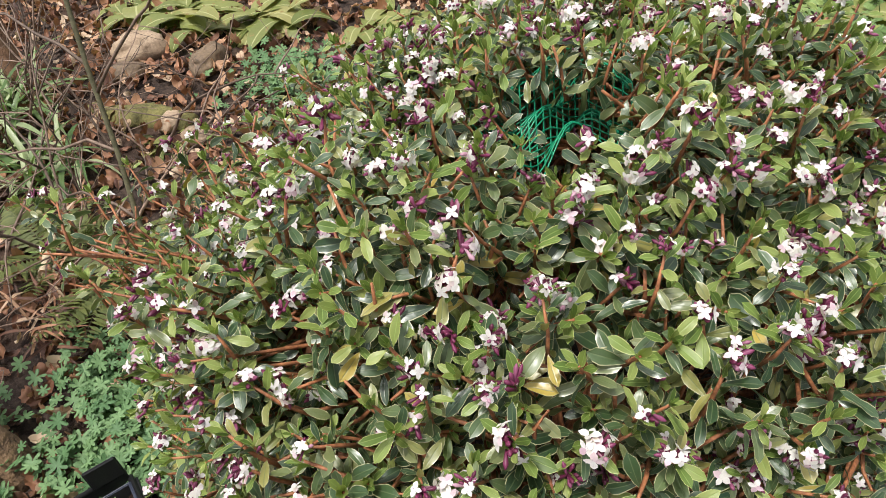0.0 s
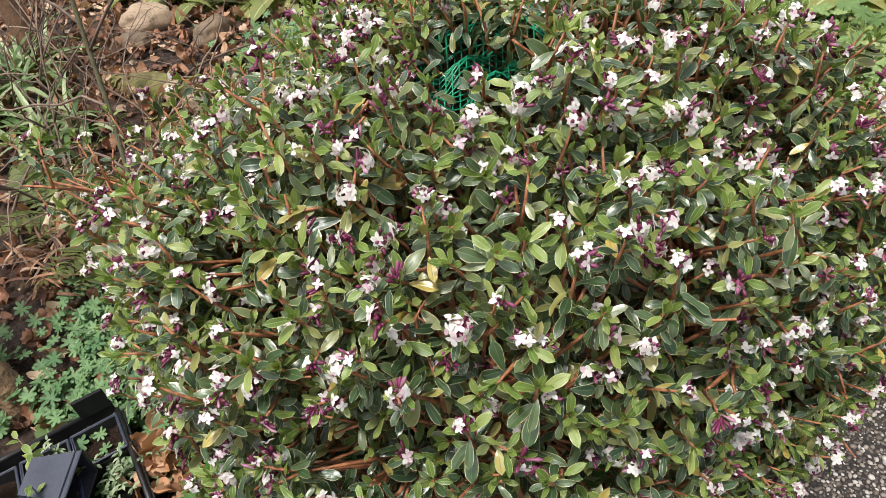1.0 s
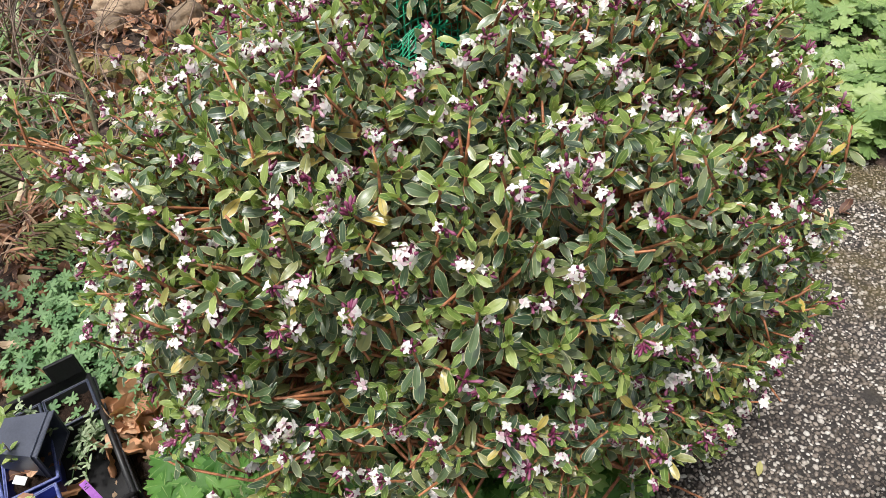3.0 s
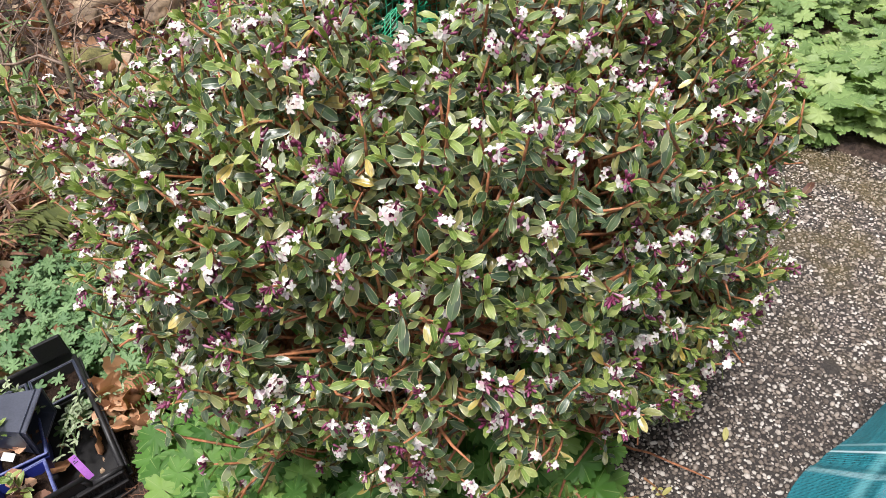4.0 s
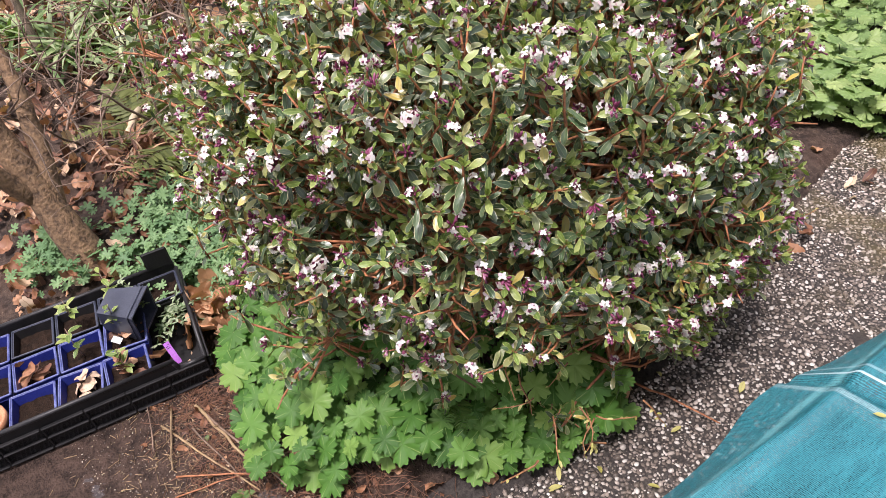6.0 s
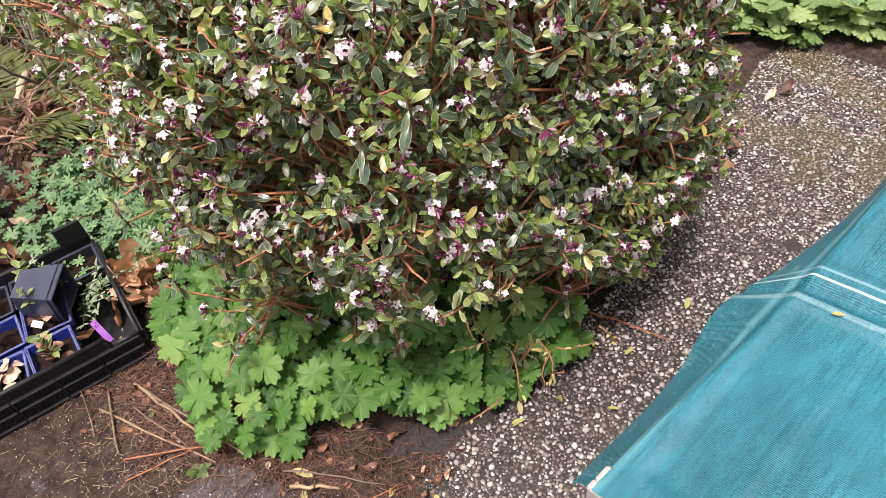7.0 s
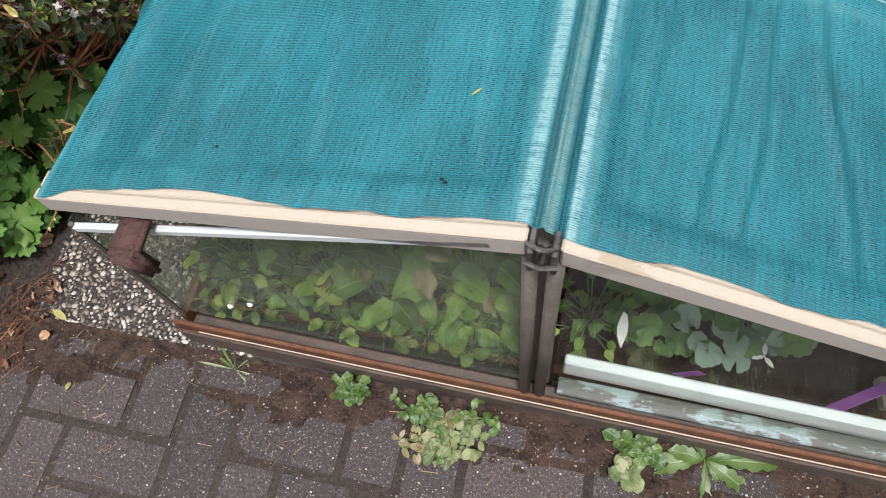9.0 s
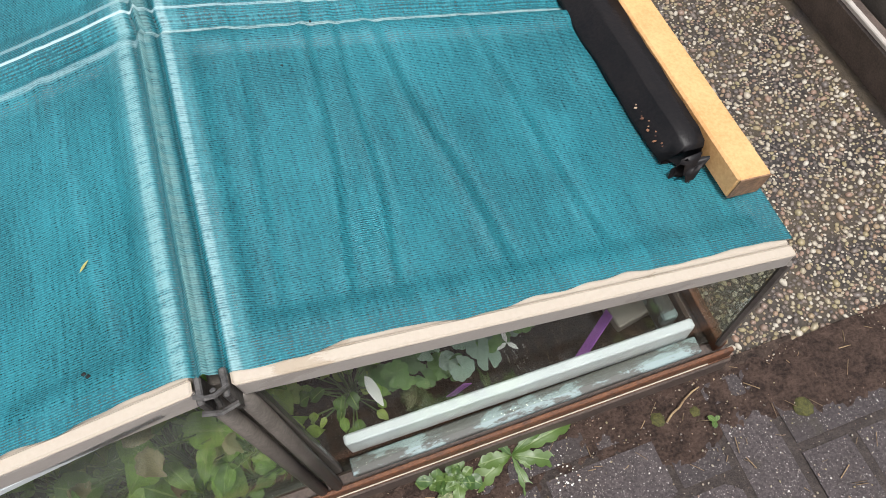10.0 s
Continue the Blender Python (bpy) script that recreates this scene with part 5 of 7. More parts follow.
        for i in range(n):
            q = [Vector((cx + r.gauss(0, 0.05), cy + r.gauss(0, 0.06), cz + r.gauss(0, 0.04)))]
            d = Vector((ox + r.gauss(0, 0.4), oy + r.gauss(0, 0.4), r.gauss(-0.25, 0.25))).normalized()
            for k in range(5):
                d = (d + Vector((r.gauss(0, .30), r.gauss(0, .30), r.gauss(-0.05, .22)))).normalized()
                q.append(q[-1] + d * r.uniform(0.010, 0.024))
                q[-1].z = max(q[-1].z, 0.008)
            w = r.uniform(0.0014, 0.0028)
            dead.add(tube(q, [w * (1 - 0.11 * k) for k in range(6)], 5), shift)
            for k in (2, 3, 4, 5):
                dead.add(leaf(r.uniform(0.008, 0.020), 0.006, 0.4, 1.0, 1, 3, 0.5), shift @ at(*q[k]) @ Matrix.Rotation(r.uniform(0, 6.28), 4, 'Z') @ Matrix.Rotation(r.uniform(-0.8, 0.8), 4, 'X'))
        part("dead_twig_tangle", dead.mesh("dead_twig_tangle", [M_DEADTWIG, M_YELLOWED]), shrub, "bare orange-brown dead twigs", kind="stuff")
    part("foliage", leaves.mesh("foliage", [M_LEAF, M_YOUNG, M_BARK]), shrub, "glossy dark green leaves with cream margins", kind="stuff")
    part("blossom", flowers.mesh("blossom", [M_PETAL, M_BUD]), shrub, "white flowers with purple buds", kind="stuff")


# single shoots that stand out of the crown's left and lower edge
STRAYS = [(-1.86, -0.10, 0.45), (-1.80, -0.02, 0.70), (-1.90, -0.06, 0.62), (-1.93, 0.02, 0.66), (-1.86, 0.16, 0.83), (-1.82, -0.12, 0.36), (-1.75, -0.02, 0.78),
          (-1.62, -0.06, 0.44), (-1.55, -0.06, 0.38), (-1.48, -0.04, 0.30), (-1.36, 0.0, 0.30), (-1.30, 0.02, 0.26), (-1.20, 0.06, 0.30), (-1.12, 0.10, 0.26),
          (-0.97, 0.42, 0.24), (-0.93, 0.55, 0.22), (-0.90, 0.64, 0.45), (-0.96, 0.30, 0.20), (-1.40, -0.10, 0.22), (-1.94, 0.10, 0.72), (-2.0, -0.05, 0.40), (-1.10, 1.09, 0.57), (-1.02, 0.95, 0.55), (-1.49, -0.15, 0.41), (-1.345, -0.138, 0.31), (-1.365, -0.095, 0.59)]
build_shrub()


# ---------- lobed groundcover ----------
def lobed_patch(name, label, at_xy, spots, rad, material, seed, height, lean=0.35, extra=()):
    """A clump of round lobed leaves on thin stalks; each leaf is a piece of its own."""
    r = random.Random(seed)
    t = thing(name, label, "plant", (*at_xy, 0))
    geos = [palmate(1.0, 5 if i % 3 else 6, 0.36, 3, r.uniform(-0.22, 0.02), 14, 0, i * 1.7, 0.16, 0.09) for i in range(6)]
    kinds = [MB().add(g).mesh("leaf", [material]) for g in geos]
    stalks, mass = MB(), MB()
    for n, (x, y) in enumerate(list(spots) + list(extra)):
        g = max(ground_z(x, y), -0.01)
        h = (height(x, y) if callable(height) else height) * (r.uniform(0.65, 1.15) if n < len(spots) else r.uniform(0.3, 0.6))
        if callable(lean):
            nx, ny = lean(x, y)
        else:
            nx, ny = r.gauss(0, lean), r.gauss(0, lean)
        d = Vector((nx + r.gauss(0, 0.20), ny + r.gauss(0, 0.20), 1)).normalized()
        p = Vector((x - at_xy[0], y - at_xy[1], g + h))
        s = rad * r.uniform(0.65, 1.2)
        m = at(*p) @ aim(d, r.uniform(0, 6.28)) @ Matrix.Scale(s, 4)
        if n < len(spots):
            part("leaf", kinds[r.randrange(6)], t, m=m)
        else:
            mass.add(geos[r.randrange(6)], m)
        foot = Vector((p.x * 0.92 + r.uniform(-.02, .02), p.y * 0.92 + 0.02, g - 0.005))
        stalks.add(tube([foot, foot.lerp(p, 0.6) + Vector((0, 0, 0.01)), p], 0.0014, 4))
    if extra:
        part("leaf_mass", mass.mesh("leaf_mass", [material]), t, "smaller leaves between the large ones", kind="stuff")
    part("stalk_mass", stalks.mesh("stalk_mass", [M_WEED]), t, "thin green leaf stalks", kind="stuff")
    return t


def scatter(r, n, inside, x0, x1, y0, y1, gap):
    out, tries = [], 0
    while len(out) < n and tries < n * 60:
        tries += 1
        x, y = r.uniform(x0, x1), r.uniform(y0, y1)
        if inside(x, y) and all((x - a) ** 2 + (y - b) ** 2 > gap * gap for a, b in out):
            out.append((x, y))
    return out


rg = random.Random(9)
in_bed = lambda x, y: bed_front(x) + 0.015 < y < bed_front(x) + 0.47 and y < 0.50 and x < -0.955
spots = scatter(rg, 235, in_bed, -1.75, -0.95, -0.30, 0.47, 0.036)
lobed_patch("geranium_clump", "fresh green lobed geranium leaves at the foot of the shrub", (-1.32, 0.05), spots, 0.0380, M_GERANIUM, 3, lambda x, y: 0.125 + 0.55 * min(max(y - bed_front(x) - 0.10, 0.0), 0.20), extra=scatter(rg, 130, in_bed, -1.75, -0.95, -0.30, 0.47, 0.030),
            lean=lambda x, y: (0.25, -0.40))
edge_far = lambda x: 1.95 + 0.72 * (x + 1.11) + 0.05 * noise.noise(Vector((x * 5, 0, 0)))
spots = scatter(rg, 290, lambda x, y: edge_far(x) < y < edge_far(x) + 0.55, -1.80, -0.85, 1.3, 3.0, 0.032)
more = scatter(rg, 620, lambda x, y: edge_far(x) - 0.02 < y < edge_far(x) + 0.75, -1.80, -0.80, 1.3, 3.0, 0.018)
lobed_patch("geranium_bed", "pale green lobed geranium groundcover beyond the path", (-1.3, 2.2), spots, 0.040, M_GERANIUM_PALE, 4, 0.12, lean=0.25, extra=more)
more = scatter(rg, 700, lambda x, y: edge_far(x) + 0.60 < y < edge_far(x) + 1.6, -2.3, -0.8, 1.6, 3.6, 0.025)
spots = scatter(rg, 200, lambda x, y: edge_far(x) + 0.70 < y < edge_far(x) + 1.6, -2.3, -0.8, 1.6, 3.6, 0.045)
lobed_patch("geranium_bed", "pale green lobed geranium groundcover beyond the path", (-1.5, 2.9), spots, 0.036, M_GERANIUM_PALE, 14, 0.13, lean=0.25, extra=more)


# ---------- fern, strap-leaved clump, blue-green ferny plant, pale rosettes ----------
def frond(L, seed, material_slot=0, width=0.24, pairs=22):
    r = random.Random(seed)
    b = MB()
    pts = []
    for i in range(pairs + 3):
        t = i / (pairs + 2)
        pts.append(Vector((0.03 * L * math.sin(t * 3 + seed), L * t * (1 - 0.12 * t), L * (0.40 * t - 0.55 * t * t))))
    b.add(tube(pts, [0.0018 * (1 - 0.7 * k / len(pts)) for k in range(len(pts))], 4, 1))
    for i in range(2, pairs + 3):
        t = i / (pairs + 2)
        w = L * width * math.sin(math.pi * min(0.98, t ** 0.7)) + 0.004
        for s in (-1, 1):
            g = leaf(w, w * 0.20 + 0.006 * L, 0.1, r.uniform(0.1, 0.7), 0, 3, 0.35)
            b.add(g, at(*pts[i]) @ Matrix.Rotation(-s * math.radians(72 + r.uniform(-8, 8)), 4, 'Z') @ Matrix.Rotation(r.uniform(-0.15, 0.15), 4, 'Y'))
    return b.geo()


def fern_plant(x, y, n, L, label, material, seed, spread=(0, 6.28), z=None, up=(0.25, 0.9)):
    r = random.Random(seed)
    t = thing("fern", label, "fern", (x, y, ground_z(x, y) if z is None else z))
    kinds = [MB().add(frond(1.0, seed + k)).mesh("frond", [material, M_GREENSTEM]) for k in range(3)]
    for i in range(n):
        a = r.uniform(*spread)
        m = Matrix.Rotation(a, 4, 'Z') @ Matrix.Rotation(r.uniform(*up), 4, 'X') @ Matrix.Scale(L * r.uniform(0.7, 1.1), 4)
        part("frond", kinds[i % 3], t, m=m)


fern_plant(-1.90, 0.02, 12, 0.24, "green fern beside the shrub and the crate", M_FERN, 31, up=(0.15, 0.8))
fern_plant(-1.72, -0.06, 10, 0.20, "green fern beside the shrub and the crate", M_FERN, 32, up=(0.1, 0.7))
fern_plant(-2.08, 0.10, 9, 0.22, "green fern beside the shrub and the crate", M_FERN, 36)
fern_plant(-2.75, 0.12, 10, 0.34, "olive fern among the bare twigs", M_FERN_OLIVE, 33, up=(0.1, 0.6))
fern_plant(-3.05, 0.02, 9, 0.34, "olive fern among the bare twigs", M_FERN_OLIVE, 34, up=(0.1, 0.7))
fern_plant(-2.55, 0.38, 8, 0.30, "olive fern among the bare twigs", M_FERN_OLIVE, 35, up=(0.1, 0.5))
fern_plant(-1.22, 0.18, 6, 0.16, "small fern between the geranium leaves", M_FERN, 37, z=0.10)


def ferny_clump(x, y, n, spread, label, seed):
    """Low clump of small divided blue-green leaves."""
    r = random.Random(seed)
    t = thing("ferny_groundcover", label, "plant", (x, y, ground_z(x, y)))
    g0 = [palmate(1.0, 7, 0.62, 2, 0.1, 5, 0, k, 0.5) for k in range(3)]
    kinds = [MB().add(g).mesh("leaf", [M_BLUEGREEN]) for g in g0]
    for i in range(min(270, int(n * 1.4))):
        p = Vector((r.gauss(0, spread), r.gauss(0, spread * 0.8), r.uniform(0.012, 0.080)))
        d = Vector((r.gauss(0.15, 0.38), r.gauss(-0.15, 0.38), 1))
        part("leaf", kinds[i % 3], t, m=at(*p) @ aim(d, r.uniform(0, 6.28)) @ Matrix.Scale(r.uniform(0.013, 0.028), 4))


ferny_clump(-2.20, -0.16, 230, 0.10, "blue-green ferny groundcover on dark soil", 41)
ferny_clump(-2.42, -0.08, 120, 0.10, "blue-green ferny groundcover on dark soil", 42)
ferny_clump(-2.05, -0.02, 160, 0.08, "blue-green ferny groundcover on dark soil", 43)
ferny_clump(-3.32, 1.10, 200, 0.13, "fine green groundcover beside the boulders", 44)
ferny_clump(-2.42, -0.42, 120, 0.07, "blue-green ferny groundcover on dark soil", 45)


def strap_clump(x, y, n, L, label, seed):
    r = random.Random(seed)
    t = thing("strap_leaved_clump", label, "plant", (x, y, ground_z(x, y)))
    kinds = [MB().add(leaf(1.0, 0.07, 0.5, 1.0 + 0.35 * k, 0, 8, 0.4)).mesh("leaf", [M_STRAP]) for k in range(4)]
    for i in range(n):
        m = at(r.gauss(0, 0.05), r.gauss(0, 0.07), 0) @ Matrix.Rotation(r.uniform(0, 6.28), 4, 'Z') @ Matrix.Rotation(r.uniform(0.7, 1.45), 4, 'X') @ Matrix.Scale(L * r.uniform(0.6, 1.1), 4)
        part("leaf", kinds[i % 4], t, m=m)


strap_clump(-3.75, -0.02, 60, 0.36, "clump of striped strap-like green leaves", 51)
strap_clump(-3.45, 0.16, 45, 0.30, "clump of striped strap-like green leaves", 52)
strap_clump(-4.1, -0.22, 50, 0.36, "clump of striped strap-like green leaves", 53)
strap_clump(-4.0, 0.25, 60, 0.36, "clump of striped strap-like green leaves", 56)
strap_clump(-2.30, 0.02, 16, 0.14, "small tuft of narrow green leaves", 55)


def pale_rosette(x, y, n, L, label, seed, z=0.0, up=(0.1, 0.9), wide=0.34):
    r = random.Random(seed)
    t = thing("pale_leaved_plant", label, "plant", (x, y, ground_z(x, y) + z))
    kinds = [MB().add(leaf(1.0, wide + 0.05 * k, 0.22, 1.1 + 0.3 * k, 0, 8, 0.55, 0.05, k)).mesh("leaf", [M_PALE]) for k in range(4)]
    for i in range(n):
        m = at(r.gauss(0, 0.06), r.gauss(0, 0.06), 0.02) @ Matrix.Rotation(r.uniform(0, 6.28), 4, 'Z') @ Matrix.Rotation(r.uniform(*up), 4, 'X') @ Matrix.Scale(L * r.uniform(0.6, 1.1), 4)
        part("leaf", kinds[i % 4], t, m=m)


pale_rosette(-4.10, 1.10, 46, 0.28, "drooping pale yellow-green leaves behind the boulders", 61)
pale_rosette(-3.80, 1.34, 44, 0.28, "drooping pale yellow-green leaves behind the boulders", 62)
pale_rosette(-4.45, 0.98, 28, 0.24, "drooping pale yellow-green leaves behind the boulders", 63)
pale_rosette(-3.35, 1.65, 30, 0.28, "drooping pale yellow-green leaves behind the shrub", 67)
pale_rosette(-3.32, 0.52, 14, 0.17, "limp yellow-green leaves on the litter", 64, up=(-0.1, 0.4))
pale_rosette(-2.95, 0.72, 12, 0.16, "limp yellow-green leaves on the litter", 65, up=(-0.1, 0.5))
pale_rosette(-2.75, 1.95, 26, 0.28, "drooping pale yellow-green leaves behind the shrub", 69)
pale_rosette(-2.25, 2.25, 24, 0.28, "drooping pale yellow-green leaves behind the shrub", 70)
pale_rosette(-1.95, 2.45, 26, 0.30, "broad pale green leaves beyond the geraniums", 66, wide=0.5)
pale_rosette(-1.75, 2.80, 22, 0.30, "broad pale green leaves beyond the geraniums", 68, wide=0.5)


# ---------- bed: trunks, twigs, boulders, log ----------
def small_tree():
    r = random.Random(8)
    t = thing("small_tree", "leaning multi-stemmed grey-brown trunk beside the crate", "tree", (-2.36, -0.36, ground_z(-2.36, -0.36) - 0.02))
    stems = ([(0, 0, 0), (-0.05, -0.02, 0.14), (-0.13, -0.04, 0.32), (-0.20, -0.07, 0.55), (-0.27, -0.14, 0.95), (-0.30, -0.22, 1.6)], [0.062, 0.050, 0.043, 0.036, 0.028, 0.018], 0), \
            ([(-0.07, -0.03, 0.18), (-0.14, 0.02, 0.34), (-0.24, 0.05, 0.52), (-0.42, 0.05, 0.80), (-0.6, 0.04, 1.2)], [0.034, 0.028, 0.022, 0.018, 0.010], 1), \
            ([(-0.10, -0.05, 0.26), (-0.08, -0.13, 0.42), (-0.10, -0.24, 0.70), (-0.12, -0.36, 1.2)], [0.030, 0.024, 0.018, 0.010], 2)
    for pts, rad, k in stems:
        fine = []
        fr = []
        for a, b, ra, rb in zip(pts, pts[1:], rad, rad[1:]):
            for s in range(5):
                p = Vector(a).lerp(Vector(b), s / 5)
                fine.append(p + noise.noise_vector(p * 9) * 0.008)
                fr.append((ra + (rb - ra) * s / 5) * (1 + 0.10 * noise.noise(p * 16 + Vector((k, 0, 0)))))
        part("trunk", MB().add(tube(fine, fr, 12)).mesh("trunk", [M_TRUNK]), t, "rough grey-brown bark with moss")
    tw = MB()
    for i in range(46):
        a = Vector((r.uniform(-0.4, 0.0), r.uniform(-0.25, 0.15), r.uniform(0.25, 0.95)))
        d = Vector((r.gauss(0, 0.5), r.gauss(0.15, 0.5), r.gauss(0.05, 0.3)))
        pts = [a]
        for s in range(6):
            d += Vector((r.gauss(0, .35), r.gauss(0, .35), r.gauss(-0.04, .3)))
            pts.append(pts[-1] + d.normalized() * r.uniform(0.04, 0.075))
        rad = r.uniform(0.0012, 0.0026)
        tw.add(tube(pts, [rad * (1 - 0.1 * s) for s in range(7)], 4))
    part("twig_mass", tw.mesh("twig_mass", [M_TWIG]), t, "curling bare grey twigs", kind="stuff")


small_tree()


def bare_shrub(x, y, n, spread, height, label, seed, reach=0.5, thick=0.0055):
    """A leafless shrub: thin stems from one foot that fork and cross."""
    r = random.Random(seed)
    t = thing("bare_shrub", label, "shrub", (x, y, ground_z(x, y)))
    fine = MB()
    for i in range(n):
        a = Vector((r.gauss(0, 0.06), r.gauss(0, 0.06), 0))
        d = Vector((r.gauss(0, spread), r.gauss(0, spread), 1)).normalized()
        pts = [a]
        L = height * r.uniform(0.6, 1.1)
        for s in range(8):
            d = (d + Vector((r.gauss(0, .16), r.gauss(0, .16), r.gauss(-0.03, .10)))).normalized()
            pts.append(pts[-1] + d * L / 8)
        rad = thick * r.uniform(0.5, 1.2)
        part("stem", MB().add(tube(pts, [rad * (1 - 0.09 * s) for s in range(9)], 5)).mesh("stem", [M_TWIG]), t)
        for j in range(6):
            k = r.randint(2, 8)
            e = (d + Vector((r.gauss(0, .8), r.gauss(0, .8), r.gauss(0, .5)))).normalized()
            q = [pts[k]]
            for s in range(5):
                e = (e + Vector((r.gauss(0, .3), r.gauss(0, .3), r.gauss(-0.05, .25)))).normalized()
                q.append(q[-1] + e * reach * r.uniform(0.10, 0.2))
            fine.add(tube(q, [rad * 0.55 * (1 - 0.12 * s) for s in range(6)], 4))
    part("twig_mass", fine.mesh("twig_mass", [M_TWIG]), t, "tangled dry twigs", kind="stuff")


bare_shrub(-2.95, 0.10, 6, 0.55, 0.75, "tangle of bare grey-brown twigs over leaf litter", 81)
bare_shrub(-3.35, 0.42, 5, 0.6, 0.8, "tangle of bare grey-brown twigs over leaf litter", 82)
bare_shrub(-3.10, -0.22, 7, 0.5, 0.7, "tangle of bare grey-brown twigs over leaf litter", 83)
bare_shrub(-3.75, 0.30, 5, 0.6, 0.9, "tangle of bare grey-brown twigs over leaf litter", 84)
bare_shrub(-2.70, 0.72, 4, 0.6, 0.55, "tangle of bare grey-brown twigs over leaf litter", 85)

pts = [(-2.20, 0.09, 0.0), (-2.26, 0.105, 0.2), (-2.35, 0.134, 0.48), (-2.40, 0.17, 0.62), (-2.44, 0.20, 0.80), (-2.47, 0.24, 1.02), (-2.48, 0.28, 1.35)]
sapling = thing("sapling", "thin upright green-brown sapling stem", "sapling", pts[0])
part("stem", MB().add(tube([Vector(p) - Vector(pts[0]) for p in pts], [0.0070, 0.0066, 0.0062, 0.0058, 0.0054, 0.005, 0.0035], 8)).mesh("stem", [M_GREENSTEM]), sapling)
for a, b in (((-2.35, 0.134, 0.48), (-2.75, 0.05, 0.42)), ((-2.40, 0.17, 0.62), (-2.9, -0.05, 0.50)), ((-2.43, 0.19, 0.74), (-2.15, 0.35, 1.0)), ((-2.44, 0.2, 0.8), (-3.0, 0.1, 0.85))):
    q = curve_pts(Vector(a) - Vector(pts[0]), Vector(b) - Vector(pts[0]), 0.03, 0.012, 6)
    part("side_branch", MB().add(tube(q, [0.0042, 0.0038, 0.0034, 0.003, 0.0026, 0.002, 0.0014], 5)).mesh("side_branch", [M_TWIG]), sapling)


def boulder(x, y, sx, sy, sz, seed, label, mat=None):
    bm = bmesh.new()
    bmesh.ops.create_icosphere(bm, subdivisions=4, radius=1.0)
    for v in bm.verts:
        k = 1 + 0.24 * noise.noise(v.co * 1.5 + Vector((seed, 0, 0))) + 0.10 * noise.noise(v.co * 3.7) + 0.03 * noise.noise(v.co * 11)
        v.co = Vector((v.co.x * sx, v.co.y * sy, v.co.z * sz)) * k
    solo("boulder", MB().add(from_bm(bm)).mesh("boulder", [mat or M_STONE]), label, "stone", at(x, y, ground_z(x, y) + sz * 0.55) @ Matrix.Rotation(seed, 4, 'Z'), group="boulders in the bed")


M_TANSTONE = plain_material("tan_boulder", (0.20, 0.135, 0.085), (0.42, 0.31, 0.21), 9, 0.75, bump=0.6, dist=0.01, fine=90)
boulder(-4.02, 0.80, 0.12, 0.085, 0.075, 1.3, "rounded tan boulder in the leaf litter", M_TANSTONE)
boulder(-3.68, 0.95, 0.11, 0.06, 0.06, 2.1, "rounded grey-brown boulder in the leaf litter")
boulder(-3.86, 0.66, 0.09, 0.06, 0.045, 4.4, "dark brown boulder half in the soil")
boulder(-3.27, 0.64, 0.055, 0.045, 0.04, 3.7, "small orange-tan stone among limp leaves", M_TANSTONE)
boulder(-3.42, 0.62, 0.06, 0.045, 0.035, 5.2, "small tan stone among limp leaves", M_TANSTONE)
boulder(-2.42, 0.47, 0.07, 0.05, 0.04, 6.2, "small tan stone among limp leaves", M_TANSTONE)

log_pts = curve_pts((-4.50, 0.08, 0.05), (-3.38, 0.68, 0.05), 0.0, 0.02, 8)
solo("mossy_log", MB().add(tube(log_pts, [0.075, 0.08, 0.075, 0.082, 0.078, 0.075, 0.07, 0.066, 0.05], 14)).mesh("mossy_log", [plain_material("moss_over_bark", (0.055, 0.050, 0.016), (0.20, 0.180, 0.060), 16, 0.9, bump=0.9, dist=0.008, fine=120)]), "old mossy log edging the bed", "log")
for x, y, rad, h in ((-4.13, 0.32, 0.050, 0.75), (-4.52, -0.12, 0.055, 0.55)):
    solo("tree_stump", MB().add(tube([(x, y, 0.0), (x - 0.02, y, 0.10), (x - 0.03, y + 0.02, h * 0.5), (x - 0.05, y + 0.03, h)], [rad * 1.3, rad, rad * 0.92, rad * 0.85], 12)).mesh("tree_stump", [M_BARK_STUMP]), "brown weathered stump in the bed", "stump")
dark = curve_pts((-3.79, -0.157, 0.0), (-3.86, -0.12, 1.15), 0.0, 0.012, 8)
solo("thin_trunk", MB().add(tube(dark, [0.018 - 0.001 * k for k in range(9)], 9)).mesh("thin_trunk", [M_BARK_GREY]), "thin dark upright trunk in the bed", "trunk")
stick_pts = curve_pts((-2.93, -0.10, 0.05), (-3.07, 0.035, 0.10), 0.004, 0.006, 6)
solo("peeled_stick", MB().add(tube(stick_pts, [0.007, 0.011, 0.014, 0.015, 0.014, 0.013, 0.009], 8)).mesh("peeled_stick", [plain_material("peeled_wood", (0.30, 0.23, 0.14), (0.52, 0.43, 0.29), 30, 0.65, bump=0.4)]), "pale peeled stick on the litter", "stick")


